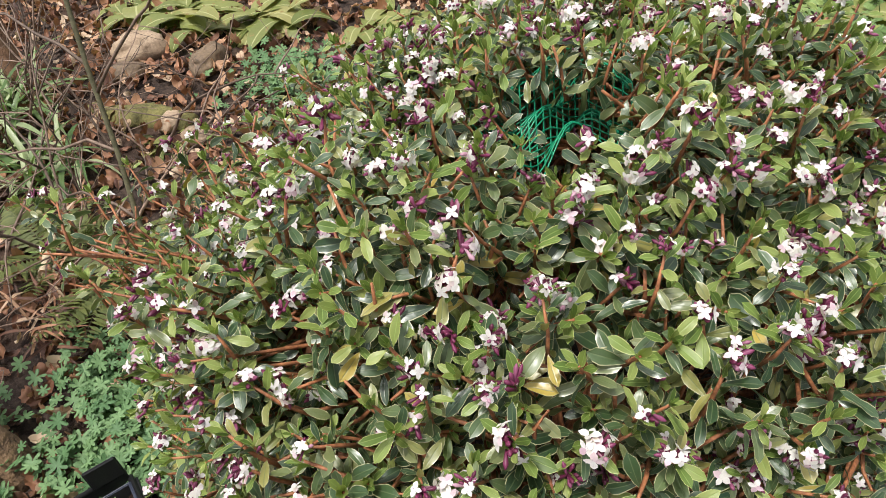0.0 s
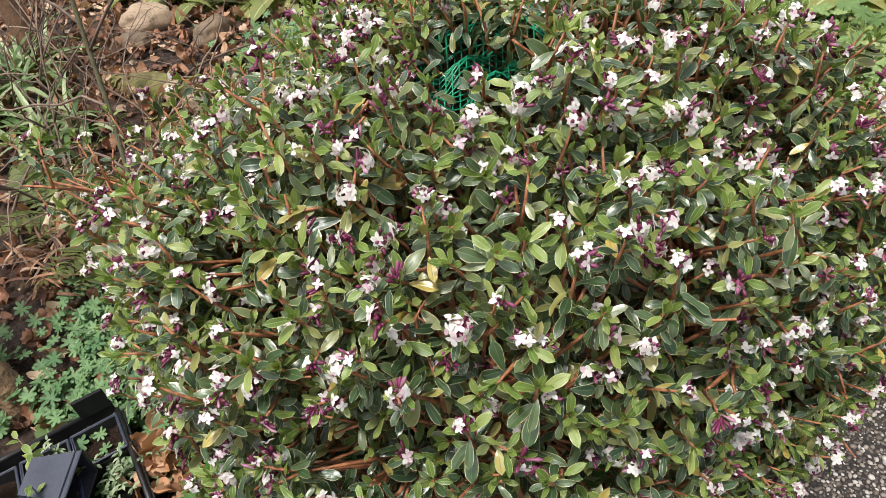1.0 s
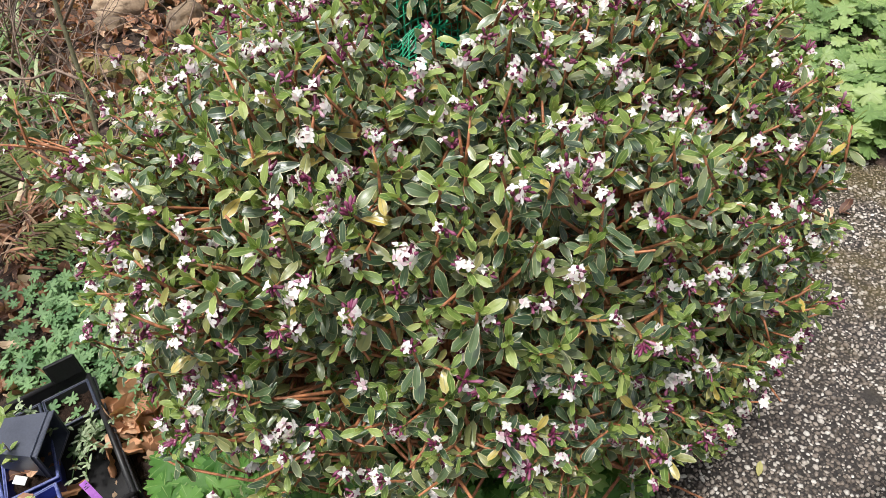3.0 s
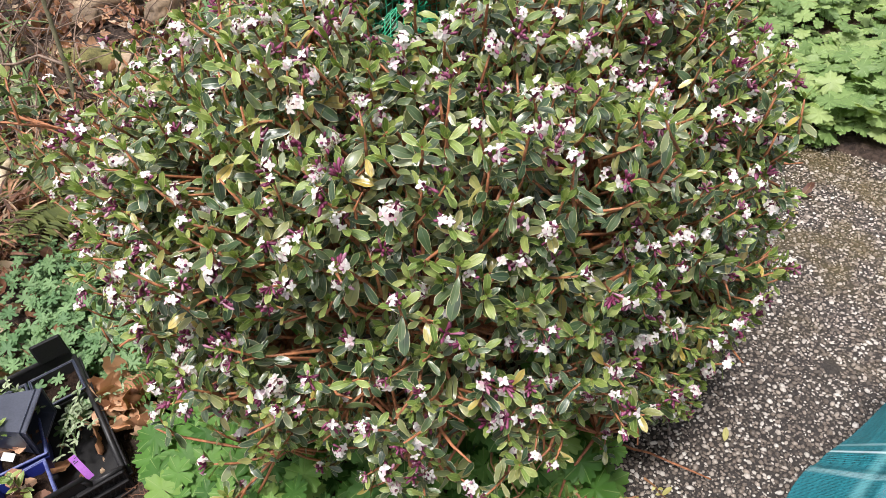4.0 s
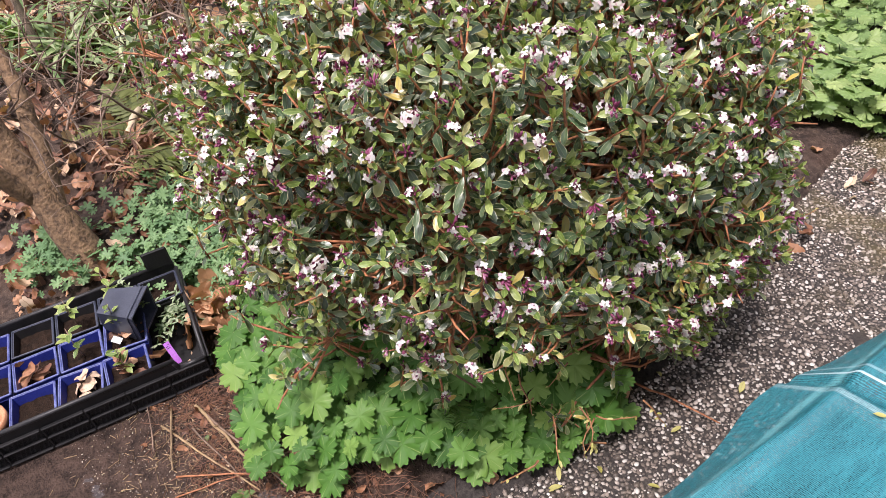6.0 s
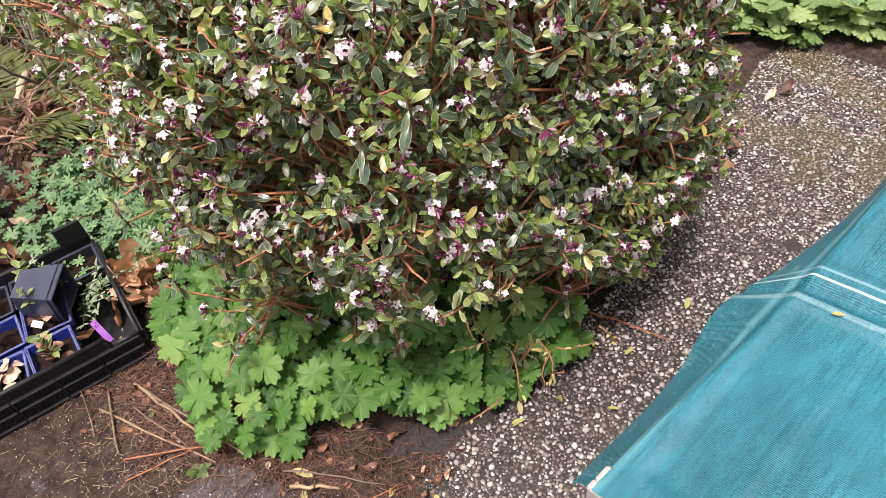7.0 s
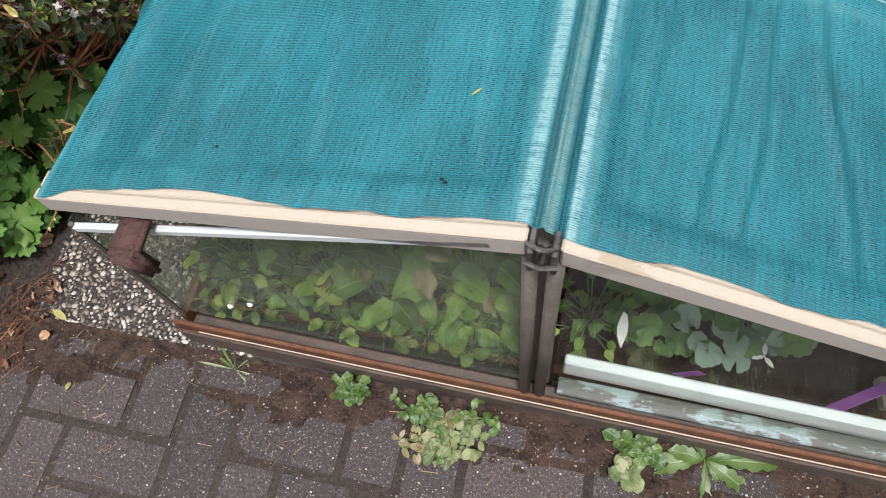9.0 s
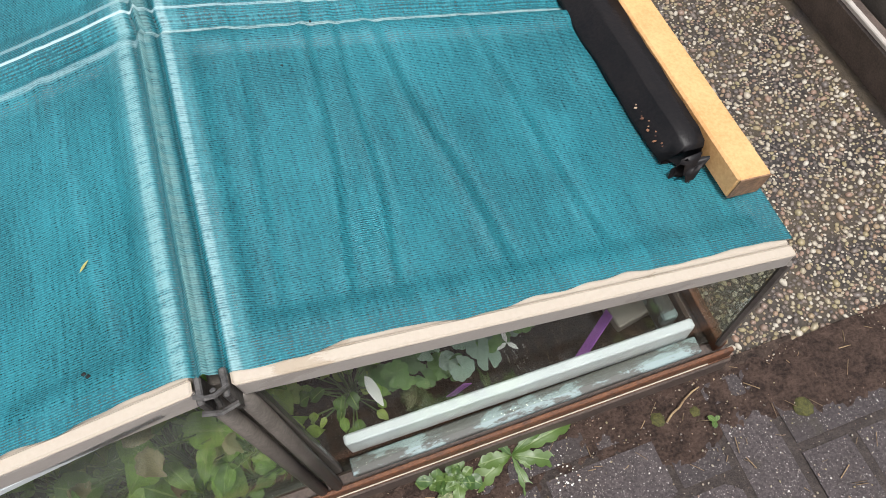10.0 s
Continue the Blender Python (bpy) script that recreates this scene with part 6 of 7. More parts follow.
# dead fern crown: brown drooping strips
df = MB()
rd = random.Random(12)
for i in range(70):
    L = rd.uniform(0.10, 0.24)
    df.add(leaf(L * 0.8, 0.009, 0.3, rd.uniform(0.8, 2.4), 0, 5, 0.4, 0.3, rd.uniform(0, 6)), at(rd.gauss(0, .04), rd.gauss(0, .04), 0) @ Matrix.Rotation(rd.uniform(0, 6.28), 4, 'Z') @ Matrix.Rotation(rd.uniform(0.0, 1.3), 4, 'X') @ Matrix.Rotation(rd.gauss(0, .6), 4, 'Y'))
dfo = solo("dead_fern", df.mesh("dead_fern", [M_DEAD]), "collapsed rust-brown dead fern fronds", "fern", at(-2.72, -0.10, 0.06), kind="")
copy_thing(dfo, at(-2.90, -0.02, 0.05) @ Matrix.Rotation(1.3, 4, 'Z'))
copy_thing(dfo, at(-3.2, 0.12, 0.05) @ Matrix.Rotation(2.3, 4, 'Z'))


# ---------- litter ----------
def crumpled(W, curl, rough, seed):
    """A dry leaf of length 1 with a ragged margin, curled and crumpled."""
    rows, cols = 8, 6
    V, U = [], []
    y = z = a = 0.0
    for i in range(rows + 1):
        t = i / rows
        w = W * 0.5 * (math.sin(math.pi * (0.04 + 0.93 * t)) ** 0.6) * (1 + 0.10 * math.sin(i * 2.6 + seed))
        for j in range(cols + 1):
            s = 2 * j / cols - 1
            p = Vector((s * w * 4, t * 4, seed))
            V.append((s * w + 0.05 * noise.noise(p), y, z + rough * noise.noise(p * 0.8) + 0.05 * noise.noise(p * 2.2) + 0.35 * rough * abs(s)))
            U.append((j / cols, t))
        a += curl / rows
        y += math.cos(a) / rows
        z -= math.sin(a) / rows
    k = cols + 1
    F = [(i * k + j, i * k + j + 1, (i + 1) * k + j + 1, (i + 1) * k + j) for i in range(rows) for j in range(cols)]
    return np.array(V), F, np.array(U), [0] * len(F)


def dead_leaf_geos(n, seed):
    r = random.Random(seed)
    return [crumpled(r.uniform(0.45, 0.72), r.uniform(-2.2, 2.4), r.uniform(0.14, 0.30), r.uniform(0, 60)) for _ in range(n)]


DEADS = dead_leaf_geos(8, 5)


def litter(name, label, n, place, lmin, lmax, mat, seed, zoff=0.006, geos=None):
    """Fallen leaves lying about on the ground."""
    r = random.Random(seed)
    b = MB()
    for i in range(n):
        x, y = place(r)
        L = r.uniform(lmin, lmax)
        z = max(ground_z(x, y), -0.004) + zoff + r.uniform(0, 0.012)
        m = at(x, y, z) @ Matrix.Rotation(r.uniform(0, 6.28), 4, 'Z') @ Matrix.Rotation(r.gauss(0, 0.35), 4, 'X') @ Matrix.Rotation(r.gauss(0, 0.4), 4, 'Y') @ Matrix.Scale(L, 4)
        b.add((geos or DEADS)[i % len(geos or DEADS)], m)
    return solo(name, b.mesh(name, [mat]), label, "leaf litter", kind="stuff")


litter("bed_litter", "brown fallen leaves on the bed", 8200, lambda r: (r.uniform(-5.6, -2.1), r.uniform(-0.6, 2.6)), 0.02, 0.075, M_DEAD, 91, 0.012)
litter("shrub_litter", "brown fallen leaves under the shrub", 260, lambda r: (r.uniform(-2.1, -1.05), r.uniform(-0.05, 1.7)), 0.03, 0.07, M_DEAD, 92)
litter("small_litter", "small brown leaf scraps on soil and path edge", 200, lambda r: (lambda x: (x, bed_edge(x) + r.gauss(0.0, 0.06)))(r.uniform(-2.0, -0.95)), 0.010, 0.028, M_DEAD, 93, 0.002)


def leaf_pile():
    r = random.Random(6)
    kinds = [MB().add(g).mesh("dead_leaf", [M_DRIFT]) for g in DEADS]
    for i in range(58):
        a, d = r.uniform(0, 6.28), abs(r.gauss(0, 0.07))
        x, y = -1.900 + d * math.cos(a) * 0.85, -0.140 + d * math.sin(a) * 1.1
        m = at(x, y, ground_z(x, y) + r.uniform(0.012, 0.06)) @ Matrix.Rotation(r.uniform(0, 6.28), 4, 'Z') @ Matrix.Rotation(r.gauss(0, 0.6), 4, 'X') @ Matrix.Rotation(r.gauss(0, 0.6), 4, 'Y') @ Matrix.Scale(r.uniform(0.055, 0.100), 4)
        solo("dead_leaf", kinds[i % 8], "curled dry brown leaf in a drift by the crate", "dead leaf", m, group="dry leaves by the crate")
    for x, y, L, z in ((-1.045, 0.50, 0.085, 0.02), (-1.02, 0.46, 0.07, 0.045), (-1.07, 0.55, 0.06, 0.03)):
        solo("dead_leaf", kinds[2], "large tan dead leaf at the path edge under the shrub", "dead leaf", at(x, y, z) @ Matrix.Rotation(r.uniform(0, 6), 4, 'Z') @ Matrix.Rotation(0.35, 4, 'X') @ Matrix.Scale(L, 4))
    yellow = [MB().add(leaf(1.0, 0.36, 0.3, 0.4 * k, 0, 5, 0.5, 0.06, k)).mesh("fallen_leaf", [M_YELLOWED]) for k in range(3)]
    for i, (x, y, L, a) in enumerate(((-0.915, -0.018, 0.040, 1.2), (-1.014, -0.071, 0.035, 0.5), (-0.93, 0.245, 0.040, 2.5), (-0.845, 0.72, 0.038, 0.4), (-0.97, 0.27, 0.032, 4), (-0.90, 0.33, 0.028, 1),
                                      (-1.163, -0.153, 0.05, 2.0), (-1.13, -0.20, 0.04, 1.0), (-0.852, -0.15, 0.025, 0.2), (-0.87, 0.55, 0.03, 3), (-0.80, 0.40, 0.025, 2), (-0.99, 0.62, 0.03, 1))):
        solo("fallen_leaf", yellow[i % 3], "pale yellow fallen leaf on the wet path", "leaf", at(x, y, 0.008) @ Matrix.Rotation(a, 4, 'Z') @ Matrix.Rotation(0.12, 4, 'Y') @ Matrix.Scale(L, 4), group="pale fallen leaves")
    z = net_z(-0.53, 0.425)
    solo("fallen_leaf", yellow[0], "pale yellow leaf lying on the net", "leaf", at(-0.531, 0.425, z + 0.004) @ Matrix.Rotation(-1.0, 4, 'Z') @ Matrix.Scale(0.019, 4))
    solo("fallen_leaf", yellow[1], "narrow pale blade lying on the worn net", "leaf", at(-0.092, 0.164, net_z(-0.092, 0.17) + 0.004) @ Matrix.Rotation(-0.6, 4, 'Z') @ Matrix.Diagonal((0.008, 0.017, 0.01, 1)))
    scrap = MB().add(box((-1, -1, 0), (1, 1, 0.6), 0.3, rough=0.3)).mesh("dirt_crumb", [M_BLACKFILM])
    for x, y in ((-0.386, 0.093), (-0.102, 0.061), (-0.097, 0.056), (0.156, 0.376), (0.108, 0.376), (0.207, 0.453), (0.13, 0.462)):
        solo("dirt_crumb", scrap, "dark crumb of dirt on the net", "dirt", at(x, y, net_z(x, y) + 0.001) @ Matrix.Rotation(x * 9, 4, 'Z') @ Matrix.Scale(0.0020, 4), group="crumbs on the net")


leaf_pile()


def needles():
    """Straw, needles and thin twigs strewn along the bed's edge and over the paving."""
    r = random.Random(14)
    a, b = MB(), MB()
    for i in range(1700):
        x = r.uniform(-1.75, -0.98)
        y = bed_edge(x) + r.gauss(-0.015, 0.055)
        L, t = r.uniform(0.015, 0.06), r.uniform(0, 3.14)
        z = max(ground_z(x, y), -0.002) + r.uniform(0.003, 0.012)
        d = Vector((math.cos(t), math.sin(t), r.gauss(0, 0.08))) * L
        p = Vector((x, y, z))
        a.add(tube([p - d / 2, p + Vector((r.gauss(0, .003), r.gauss(0, .003), 0.002)), p + d / 2], r.uniform(0.0005, 0.0010), 3, 0, False))
    for i in range(1100):
        x, y = (r.uniform(-2.0, 1.0), r.uniform(-0.7, -0.03)) if i % 2 else (r.gauss(-1.5, 0.16), r.gauss(-0.37, 0.07))
        L, t = r.uniform(0.006, 0.03), r.uniform(0, 3.14)
        p = Vector((x, y, 0.004))
        d = Vector((math.cos(t), math.sin(t), 0)) * L
        b.add(tube([p - d / 2, p + d / 2], r.uniform(0.0005, 0.0011), 3, 0, False))
    solo("needle_litter", a.mesh("needle_litter", [M_NEEDLE]), "red-brown needle litter along the bed edge", "litter", kind="stuff")
    solo("straw_litter", b.mesh("straw_litter", [M_STRAW]), "short straw scraps on the pavers", "litter", kind="stuff")
    for p, q, rad, mat in (((-1.62, -0.30, 0.012), (-1.28, -0.22, 0.014), 0.003, M_TWIG), ((-1.66, -0.31, 0.010), (-1.44, -0.27, 0.012), 0.0042, M_STRAW), ((-1.60, -0.34, 0.010), (-1.38, -0.30, 0.012), 0.0022, M_TWIG), ((-1.66, -0.40, 0.008), (-1.34, -0.28, 0.014), 0.0026, M_STRAW), ((-1.45, -0.44, 0.008), (-1.40, -0.29, 0.012), 0.0018, M_BARK), ((-1.50, -0.42, 0.008), (-1.36, -0.24, 0.02), 0.0022, M_BARK), ((-1.22, -0.19, 0.010), (-1.04, -0.06, 0.010), 0.0022, M_TWIG),
                           ((-1.18, -0.20, 0.01), (-1.10, -0.13, 0.01), 0.0045, M_STRAW), ((-1.06, -0.20, 0.006), (-1.02, -0.03, 0.008), 0.0016, M_BARK), ((-1.70, -0.36, 0.01), (-1.52, -0.42, 0.01), 0.003, M_STRAW),
                           ((-1.08, -0.11, 0.005), (-0.99, -0.13, 0.005), 0.0014, M_BARK_GREY), ((-1.60, -0.44, 0.01), (-1.78, -0.40, 0.01), 0.0016, M_TWIG), ((0.57, -0.085, 0.006), (0.65, -0.050, 0.010), 0.002, M_STRAW),
                           ((-1.02, 0.55, 0.02), (-0.82, 0.62, 0.008), 0.003, M_BARK), ((-1.08, 0.44, 0.05), (-0.98, 0.40, 0.012), 0.0022, M_STRAW)):
        solo("fallen_twig", MB().add(tube(curve_pts(p, q, 0.004, 0.004, 5, r), [rad, rad, rad * .9, rad * .9, rad * .8, rad * .6], 5)).mesh("fallen_twig", [mat]), "thin dry twig lying on the ground", "twig", group="fallen twigs")


needles()

# a bare stem tip leaning out of the shrub, and orange-brown twiggy stubs
stub = thing("dry_stick", "straw-coloured bare stick leaning from the shrub", "stick", (-1.20, 0.10, 0.33))
part("stem", MB().add(tube([(0, 0, 0), (0.03, 0.02, -0.03), (0.085, 0.072, -0.10)], [0.0032, 0.0030, 0.0022], 6)).mesh("bare_stem", [M_STRAW]), stub)


# ---------- crate with pots ----------
def build_crate():
    L, W, H, T = 0.60, 0.375, 0.115, 0.006
    cr = thing("nursery_crate", "black plastic nursery crate holding small pots", "crate", (-1.715, -0.235, 0.004), -98.9)
    # local: x along the length away from the near corner, y towards the back (negative here), z up
    def wall(name, lo, hi, label=""):
        return part(name, MB().add(box(lo, hi, 0.002)).mesh(name, [M_CRATE], False), cr, label)
    part("floor", MB().add(box((0.0, -W, 0.0), (L, 0, 0.006), 0.001)).mesh("crate_floor", [M_CRATE], False), cr)
    # walls with a notch near the corner of the front side
    wall("side_wall", (0.075, -T, 0.007), (L, 0, H))
    wall("side_wall", (0.0, -T, 0.007), (0.0745, 0, H * 0.72))
    wall("side_wall", (0.0, -W, 0.007), (L, -W + T, H))
    wall("end_wall", (0.0, -W + T + 0.0005, 0.007), (T, -T - 0.0005, H * 0.80))
    wall("end_wall", (L - T, -W + T + 0.0005, 0.007), (L, -T - 0.0005, H))
    # rounded rim
    for a, b in (((0.07, 0, H), (L, 0, H)), ((0.0, -W, H), (L, -W, H)), ((0.0, -W, H * 0.8), (0.0, 0, H * 0.74)), ((L, -W, H), (L, 0, H)), ((0.0, 0, H * 0.74), (0.065, 0, H * 0.74)), ((0.065, 0, H * 0.74), (0.075, 0, H))):
        part("rim", MB().add(tube([a, b], 0.0065, 8)).mesh("rim", [M_CRATE]), cr)
    # ribs along the outside, and slots
    for z in (0.006, 0.044, 0.078):
        for k in range(6):
            x0 = 0.002 + k * 0.0995
            part("rib", MB().add(box((x0, 0.0005, z), (x0 + 0.0965, 0.011, z + 0.006), 0.0015)).mesh("rib", [M_CRATE], False), cr)
        for k in range(3):
            y0 = -0.002 - k * 0.124
            part("rib", MB().add(box((-0.011, y0 - 0.121, z), (-0.0005, y0, z + 0.006), 0.0015)).mesh("rib", [M_CRATE], False), cr)
    for z in (0.013, 0.051):
        for k in range(6):
            bars = MB()
            for q in range(9):
                x0 = 0.006 + k * 0.0995 + q * 0.0105
                for s in (-1, 1):
                    bars.add(tube([(x0 + s * 0.005, 0.002, z), (x0 - s * 0.005, 0.002, z + 0.029)], 0.0016, 4))
            part("lattice", bars.mesh("lattice", [M_CRATE], False), cr, "black plastic lattice between the ribs")
        for k in range(7):
            part("upright", MB().add(box((0.0 + k * 0.0985, 0.0005, z), (0.004 + k * 0.0985, 0.008, z + 0.030), 0.001)).mesh("upright", [M_CRATE], False), cr)
    part("corner_panel", MB().add(box((0.0, -W, H * 0.8), (0.07, -W + T, H + 0.062), 0.004)).mesh("corner_panel", [M_CRATE], False), cr, "raised black corner of the crate")
    return cr


CRATE = build_crate()


def square_pot(mats, size=0.096, h=0.085, rim=0.005):
    """A square tapered pot, open at the top. Slots: 0 wall, 1 rim."""
    b = MB()
    s, t = size / 2, size / 2 * 0.74
    k, w = s - 0.004, t - 0.004
    V = [(x * t, y * t, 0) for x, y in ((-1, -1), (1, -1), (1, 1), (-1, 1))] + [(x * s, y * s, h) for x, y in ((-1, -1), (1, -1), (1, 1), (-1, 1))]
    V += [(x * k, y * k, h) for x, y in ((-1, -1), (1, -1), (1, 1), (-1, 1))] + [(x * w, y * w, 0.004) for x, y in ((-1, -1), (1, -1), (1, 1), (-1, 1))]
    F = [(3, 2, 1, 0)] + [(i, (i + 1) % 4, 4 + (i + 1) % 4, 4 + i) for i in range(4)] + [(4 + i, 4 + (i + 1) % 4, 8 + (i + 1) % 4, 8 + i) for i in range(4)] + [(8 + i, 8 + (i + 1) % 4, 12 + (i + 1) % 4, 12 + i) for i in range(4)] + [(12, 13, 14, 15)]
    b.add((V, F, [(0, 0)] * 16, [0] * 5 + [1] * 4 + [0] * 5))
    for i in range(4):
        a, c = Vector(V[4 + i]), Vector(V[4 + (i + 1) % 4])
        b.add(tube([a, c], 0.0022, 6, 1))
        b.add(tube([a - Vector((0, 0, 0.012)), c - Vector((0, 0, 0.012))], 0.0014, 4, 0))
    return b.mesh("pot_wall", mats, False)


def pots():
    r = random.Random(31)
    base = CRATE.matrix_world
    blue = square_pot([M_BLUEPOT, M_BLUERIM])
    black = square_pot([M_CRATE, M_NAVYPOT])
    soil = MB()
    n = 8
    V = [((i / n - 0.5) * 0.082, (j / n - 0.5) * 0.082, 0.010 * noise.noise(Vector((i * 1.3, j * 1.3, 0)))) for j in range(n + 1) for i in range(n + 1)]
    F = [(j * 9 + i, j * 9 + i + 1, (j + 1) * 9 + i + 1, (j + 1) * 9 + i) for j in range(n) for i in range(n)]
    soil_me = soil.add((V, F, [(0, 0)] * len(V), [0] * len(F))).mesh("potting_soil", [M_POTSOIL])
    dead = [MB().add(g).mesh("dry_leaf", [M_DEAD]) for g in DEADS]
    pale = [MB().add(g).mesh("dry_leaf", [plain_material("bleached_dry_leaf", (0.30, 0.19, 0.12), (0.58, 0.43, 0.31), 40, 0.6, bump=0.6)]) for g in DEADS[:3]]
    sprig = [MB().add(leaf(1.0, 0.42, 0.3, 0.5, 0, 5, 0.5)).mesh("sprig_leaf", [M_YOUNG])]
    for row in range(3):
        for col in range(5):
            if (row, col) in ((0, 0), (1, 0), (0, 4)):
                continue
            x, y = 0.055 + 0.112 * col + (0.012 if row == 0 else 0), -0.062 - 0.120 * row
            kind = blue if row < 2 or col > 3 else black
            m = base @ at(x, y, 0.007) @ Matrix.Rotation(r.gauss(0, 0.03), 4, 'Z')
            p = thing("plant_pot", "square blue plastic pot filled with soil and dry leaves" if kind == blue else "square black plastic pot with soil", "plant pot", group="pots in the crate")
            p.matrix_world = m @ Matrix.Scale(1.08, 4)
            part("pot_wall", kind, p)
            part("potting_soil", soil_me, p, "dark soil", at(0, 0, 0.062))
            if (row, col) in ((0, 1), (0, 2), (1, 1), (2, 1), (1, 3)):
                for k in range(8):
                    me = pale[k % 3] if (row, col) == (0, 2) else dead[k % 8]
                    part("dry_leaf", me, p, m=at(r.uniform(-.028, .028), r.uniform(-.028, .028), 0.070 + 0.004 * k) @ Matrix.Rotation(r.uniform(0, 6), 4, 'Z') @ Matrix.Rotation(r.gauss(0, .4), 4, 'X') @ Matrix.Diagonal((0.048, 0.048, 0.022, 1)))
            if (row, col) in ((0, 1), (1, 1), (1, 2), (2, 2), (2, 1)):
                hgt = r.uniform(0.09, 0.15)
                part("seedling_stem", MB().add(tube([(0, 0, 0.06), (0.004, 0.003, 0.06 + hgt * 0.5), (0.0, 0.006, 0.06 + hgt)], [0.0018, 0.0015, 0.001], 5)).mesh("seedling_stem", [M_TWIG]), p, "thin brown seedling stem")
                for k in range(9):
                    part("seedling_leaf", sprig[0], p, m=at(0.002, 0.004, 0.06 + hgt * r.uniform(0.35, 1)) @ Matrix.Rotation(k * 2.4, 4, 'Z') @ Matrix.Rotation(r.uniform(0, 0.9), 4, 'X') @ Matrix.Scale(r.uniform(0.020, 0.036), 4))
    # tilted dark pot lying across the crate
    tp = thing("tilted_pot", "dark navy square pot lying on its side across the crate", "plant pot")
    tp.matrix_world = at(*(base @ Vector((0.185, -0.235, 0.152)))) @ aim((0.64, 0.72, -0.16), 0.12)
    part("pot_wall", square_pot([M_NAVYPOT, M_NAVYPOT], 0.104, 0.100), tp)
    # round clay pot at the far end
    cp = thing("clay_pot", "round terracotta pot at the crate's end", "plant pot")
    cp.matrix_world = base @ at(0.515, -0.066, 0.008)
    part("pot_wall", MB().add(lathe([(0.0, 0.002), (0.034, 0.0), (0.046, 0.075), (0.054, 0.076), (0.054, 0.098), (0.047, 0.098), (0.042, 0.066), (0.0, 0.062)], 24)).mesh("clay_pot", [M_TERRACOTTA]), cp)
    for k in range(5):
        part("dry_leaf", pale[k % 3], cp, m=at(r.uniform(-.02, .02), r.uniform(-.02, .02), 0.075 + 0.004 * k) @ Matrix.Rotation(r.uniform(0, 6), 4, 'Z') @ Matrix.Scale(0.05, 4))
    # labels
    lab = thing("plant_label", "purple plastic plant label with dark marks", "plant label")
    lab.matrix_world = at(*(base @ Vector((0.062, -0.022, 0.078)))) @ Matrix.Rotation(radians(86), 4, 'Z') @ Matrix.Rotation(radians(-30), 4, 'X') @ Matrix.Rotation(radians(-8), 4, 'Y') @ Matrix.Scale(0.75, 4)
    part("blade", MB().add(box((-0.010, -0.0006, 0), (0.010, 0.0006, 0.085), 0.0004)).mesh("blade", [M_PURPLE], False), lab)
    for k, (a, b) in enumerate(((-0.007, 0.006), (-0.006, 0.001), (0.002, 0.007))):
        part("mark", MB().add(box((a, -0.0011, 0.062 + k * 0.006), (b, -0.0007, 0.0645 + k * 0.006), 0.0)).mesh("mark", [M_INK], False), lab, "dark ink bar")
    lab2 = solo("plant_label", MB().add(box((-0.010, -0.0006, -0.012), (0.010, 0.0006, 0.012), 0.0004)).mesh("white_label", [M_TAG], False), "small white plastic label in a pot", "plant label")
    lab2.matrix_world = base @ at(0.19, -0.170, 0.098) @ Matrix.Rotation(radians(60), 4, 'Z') @ Matrix.Rotation(radians(60), 4, 'X')
    # silvery sprawling plant in the back corner
    sp = thing("silvery_plant", "sprawling grey-green small-leaved plant in the crate", "plant")
    sp.matrix_world = base @ at(0.045, -0.27, 0.05)
    lv = MB()
    for i in range(10):
        a = r.uniform(-0.6, 2.4)
        d = Vector((math.cos(a) * 0.5 - 0.25, math.sin(a) * 0.6 + 0.35, 0.55))
        pts = [Vector((0, 0, 0))]
        for s in range(6):
            d = (d + Vector((r.gauss(0, .22), r.gauss(0, .22), -0.12))).normalized()
            pts.append(pts[-1] + d * 0.028)
        part("stem", MB().add(tube(pts, 0.0012, 4)).mesh("silvery_stem", [M_WEED]), sp)
        for s in range(1, 7):
            for k in range(4):
                lv.add(leaf(r.uniform(0.012, 0.022), 0.006, 0.2, 0.3, 0, 3, 0.5), at(*pts[s]) @ Matrix.Rotation(r.uniform(0, 6.28), 4, 'Z') @ Matrix.Rotation(r.uniform(-0.2, 0.9), 4, 'X'))
    part("leaf_mass", lv.mesh("silvery_leaf_mass", [M_SILVER]), sp, kind="stuff")


pots()


# ---------- weeds and small plants ----------
def rosette_weed(x, y, n, L, label, seed, material=None, wide=0.32, z=None, up=(0.05, 0.6), name="weed", curl=0.6, spread=(0, 6.28)):
    r = random.Random(seed)
    t = thing(name, label, "weed", (x, y, (max(ground_z(x, y), 0.0) if z is None else z)))
    kinds = [MB().add(leaf(1.0, wide * (0.85 + 0.15 * k), 0.15, curl * (0.6 + 0.3 * k), 0, 6, 0.58, 0.08, k * 2)).mesh("leaf", [material or M_WEED]) for k in range(3)]
    for i in range(n):
        part("leaf", kinds[i % 3], t, m=at(0, 0, 0.003) @ Matrix.Rotation(r.uniform(*spread), 4, 'Z') @ Matrix.Rotation(r.uniform(*up), 4, 'X') @ Matrix.Scale(L * r.uniform(0.5, 1.15), 4))
    return t


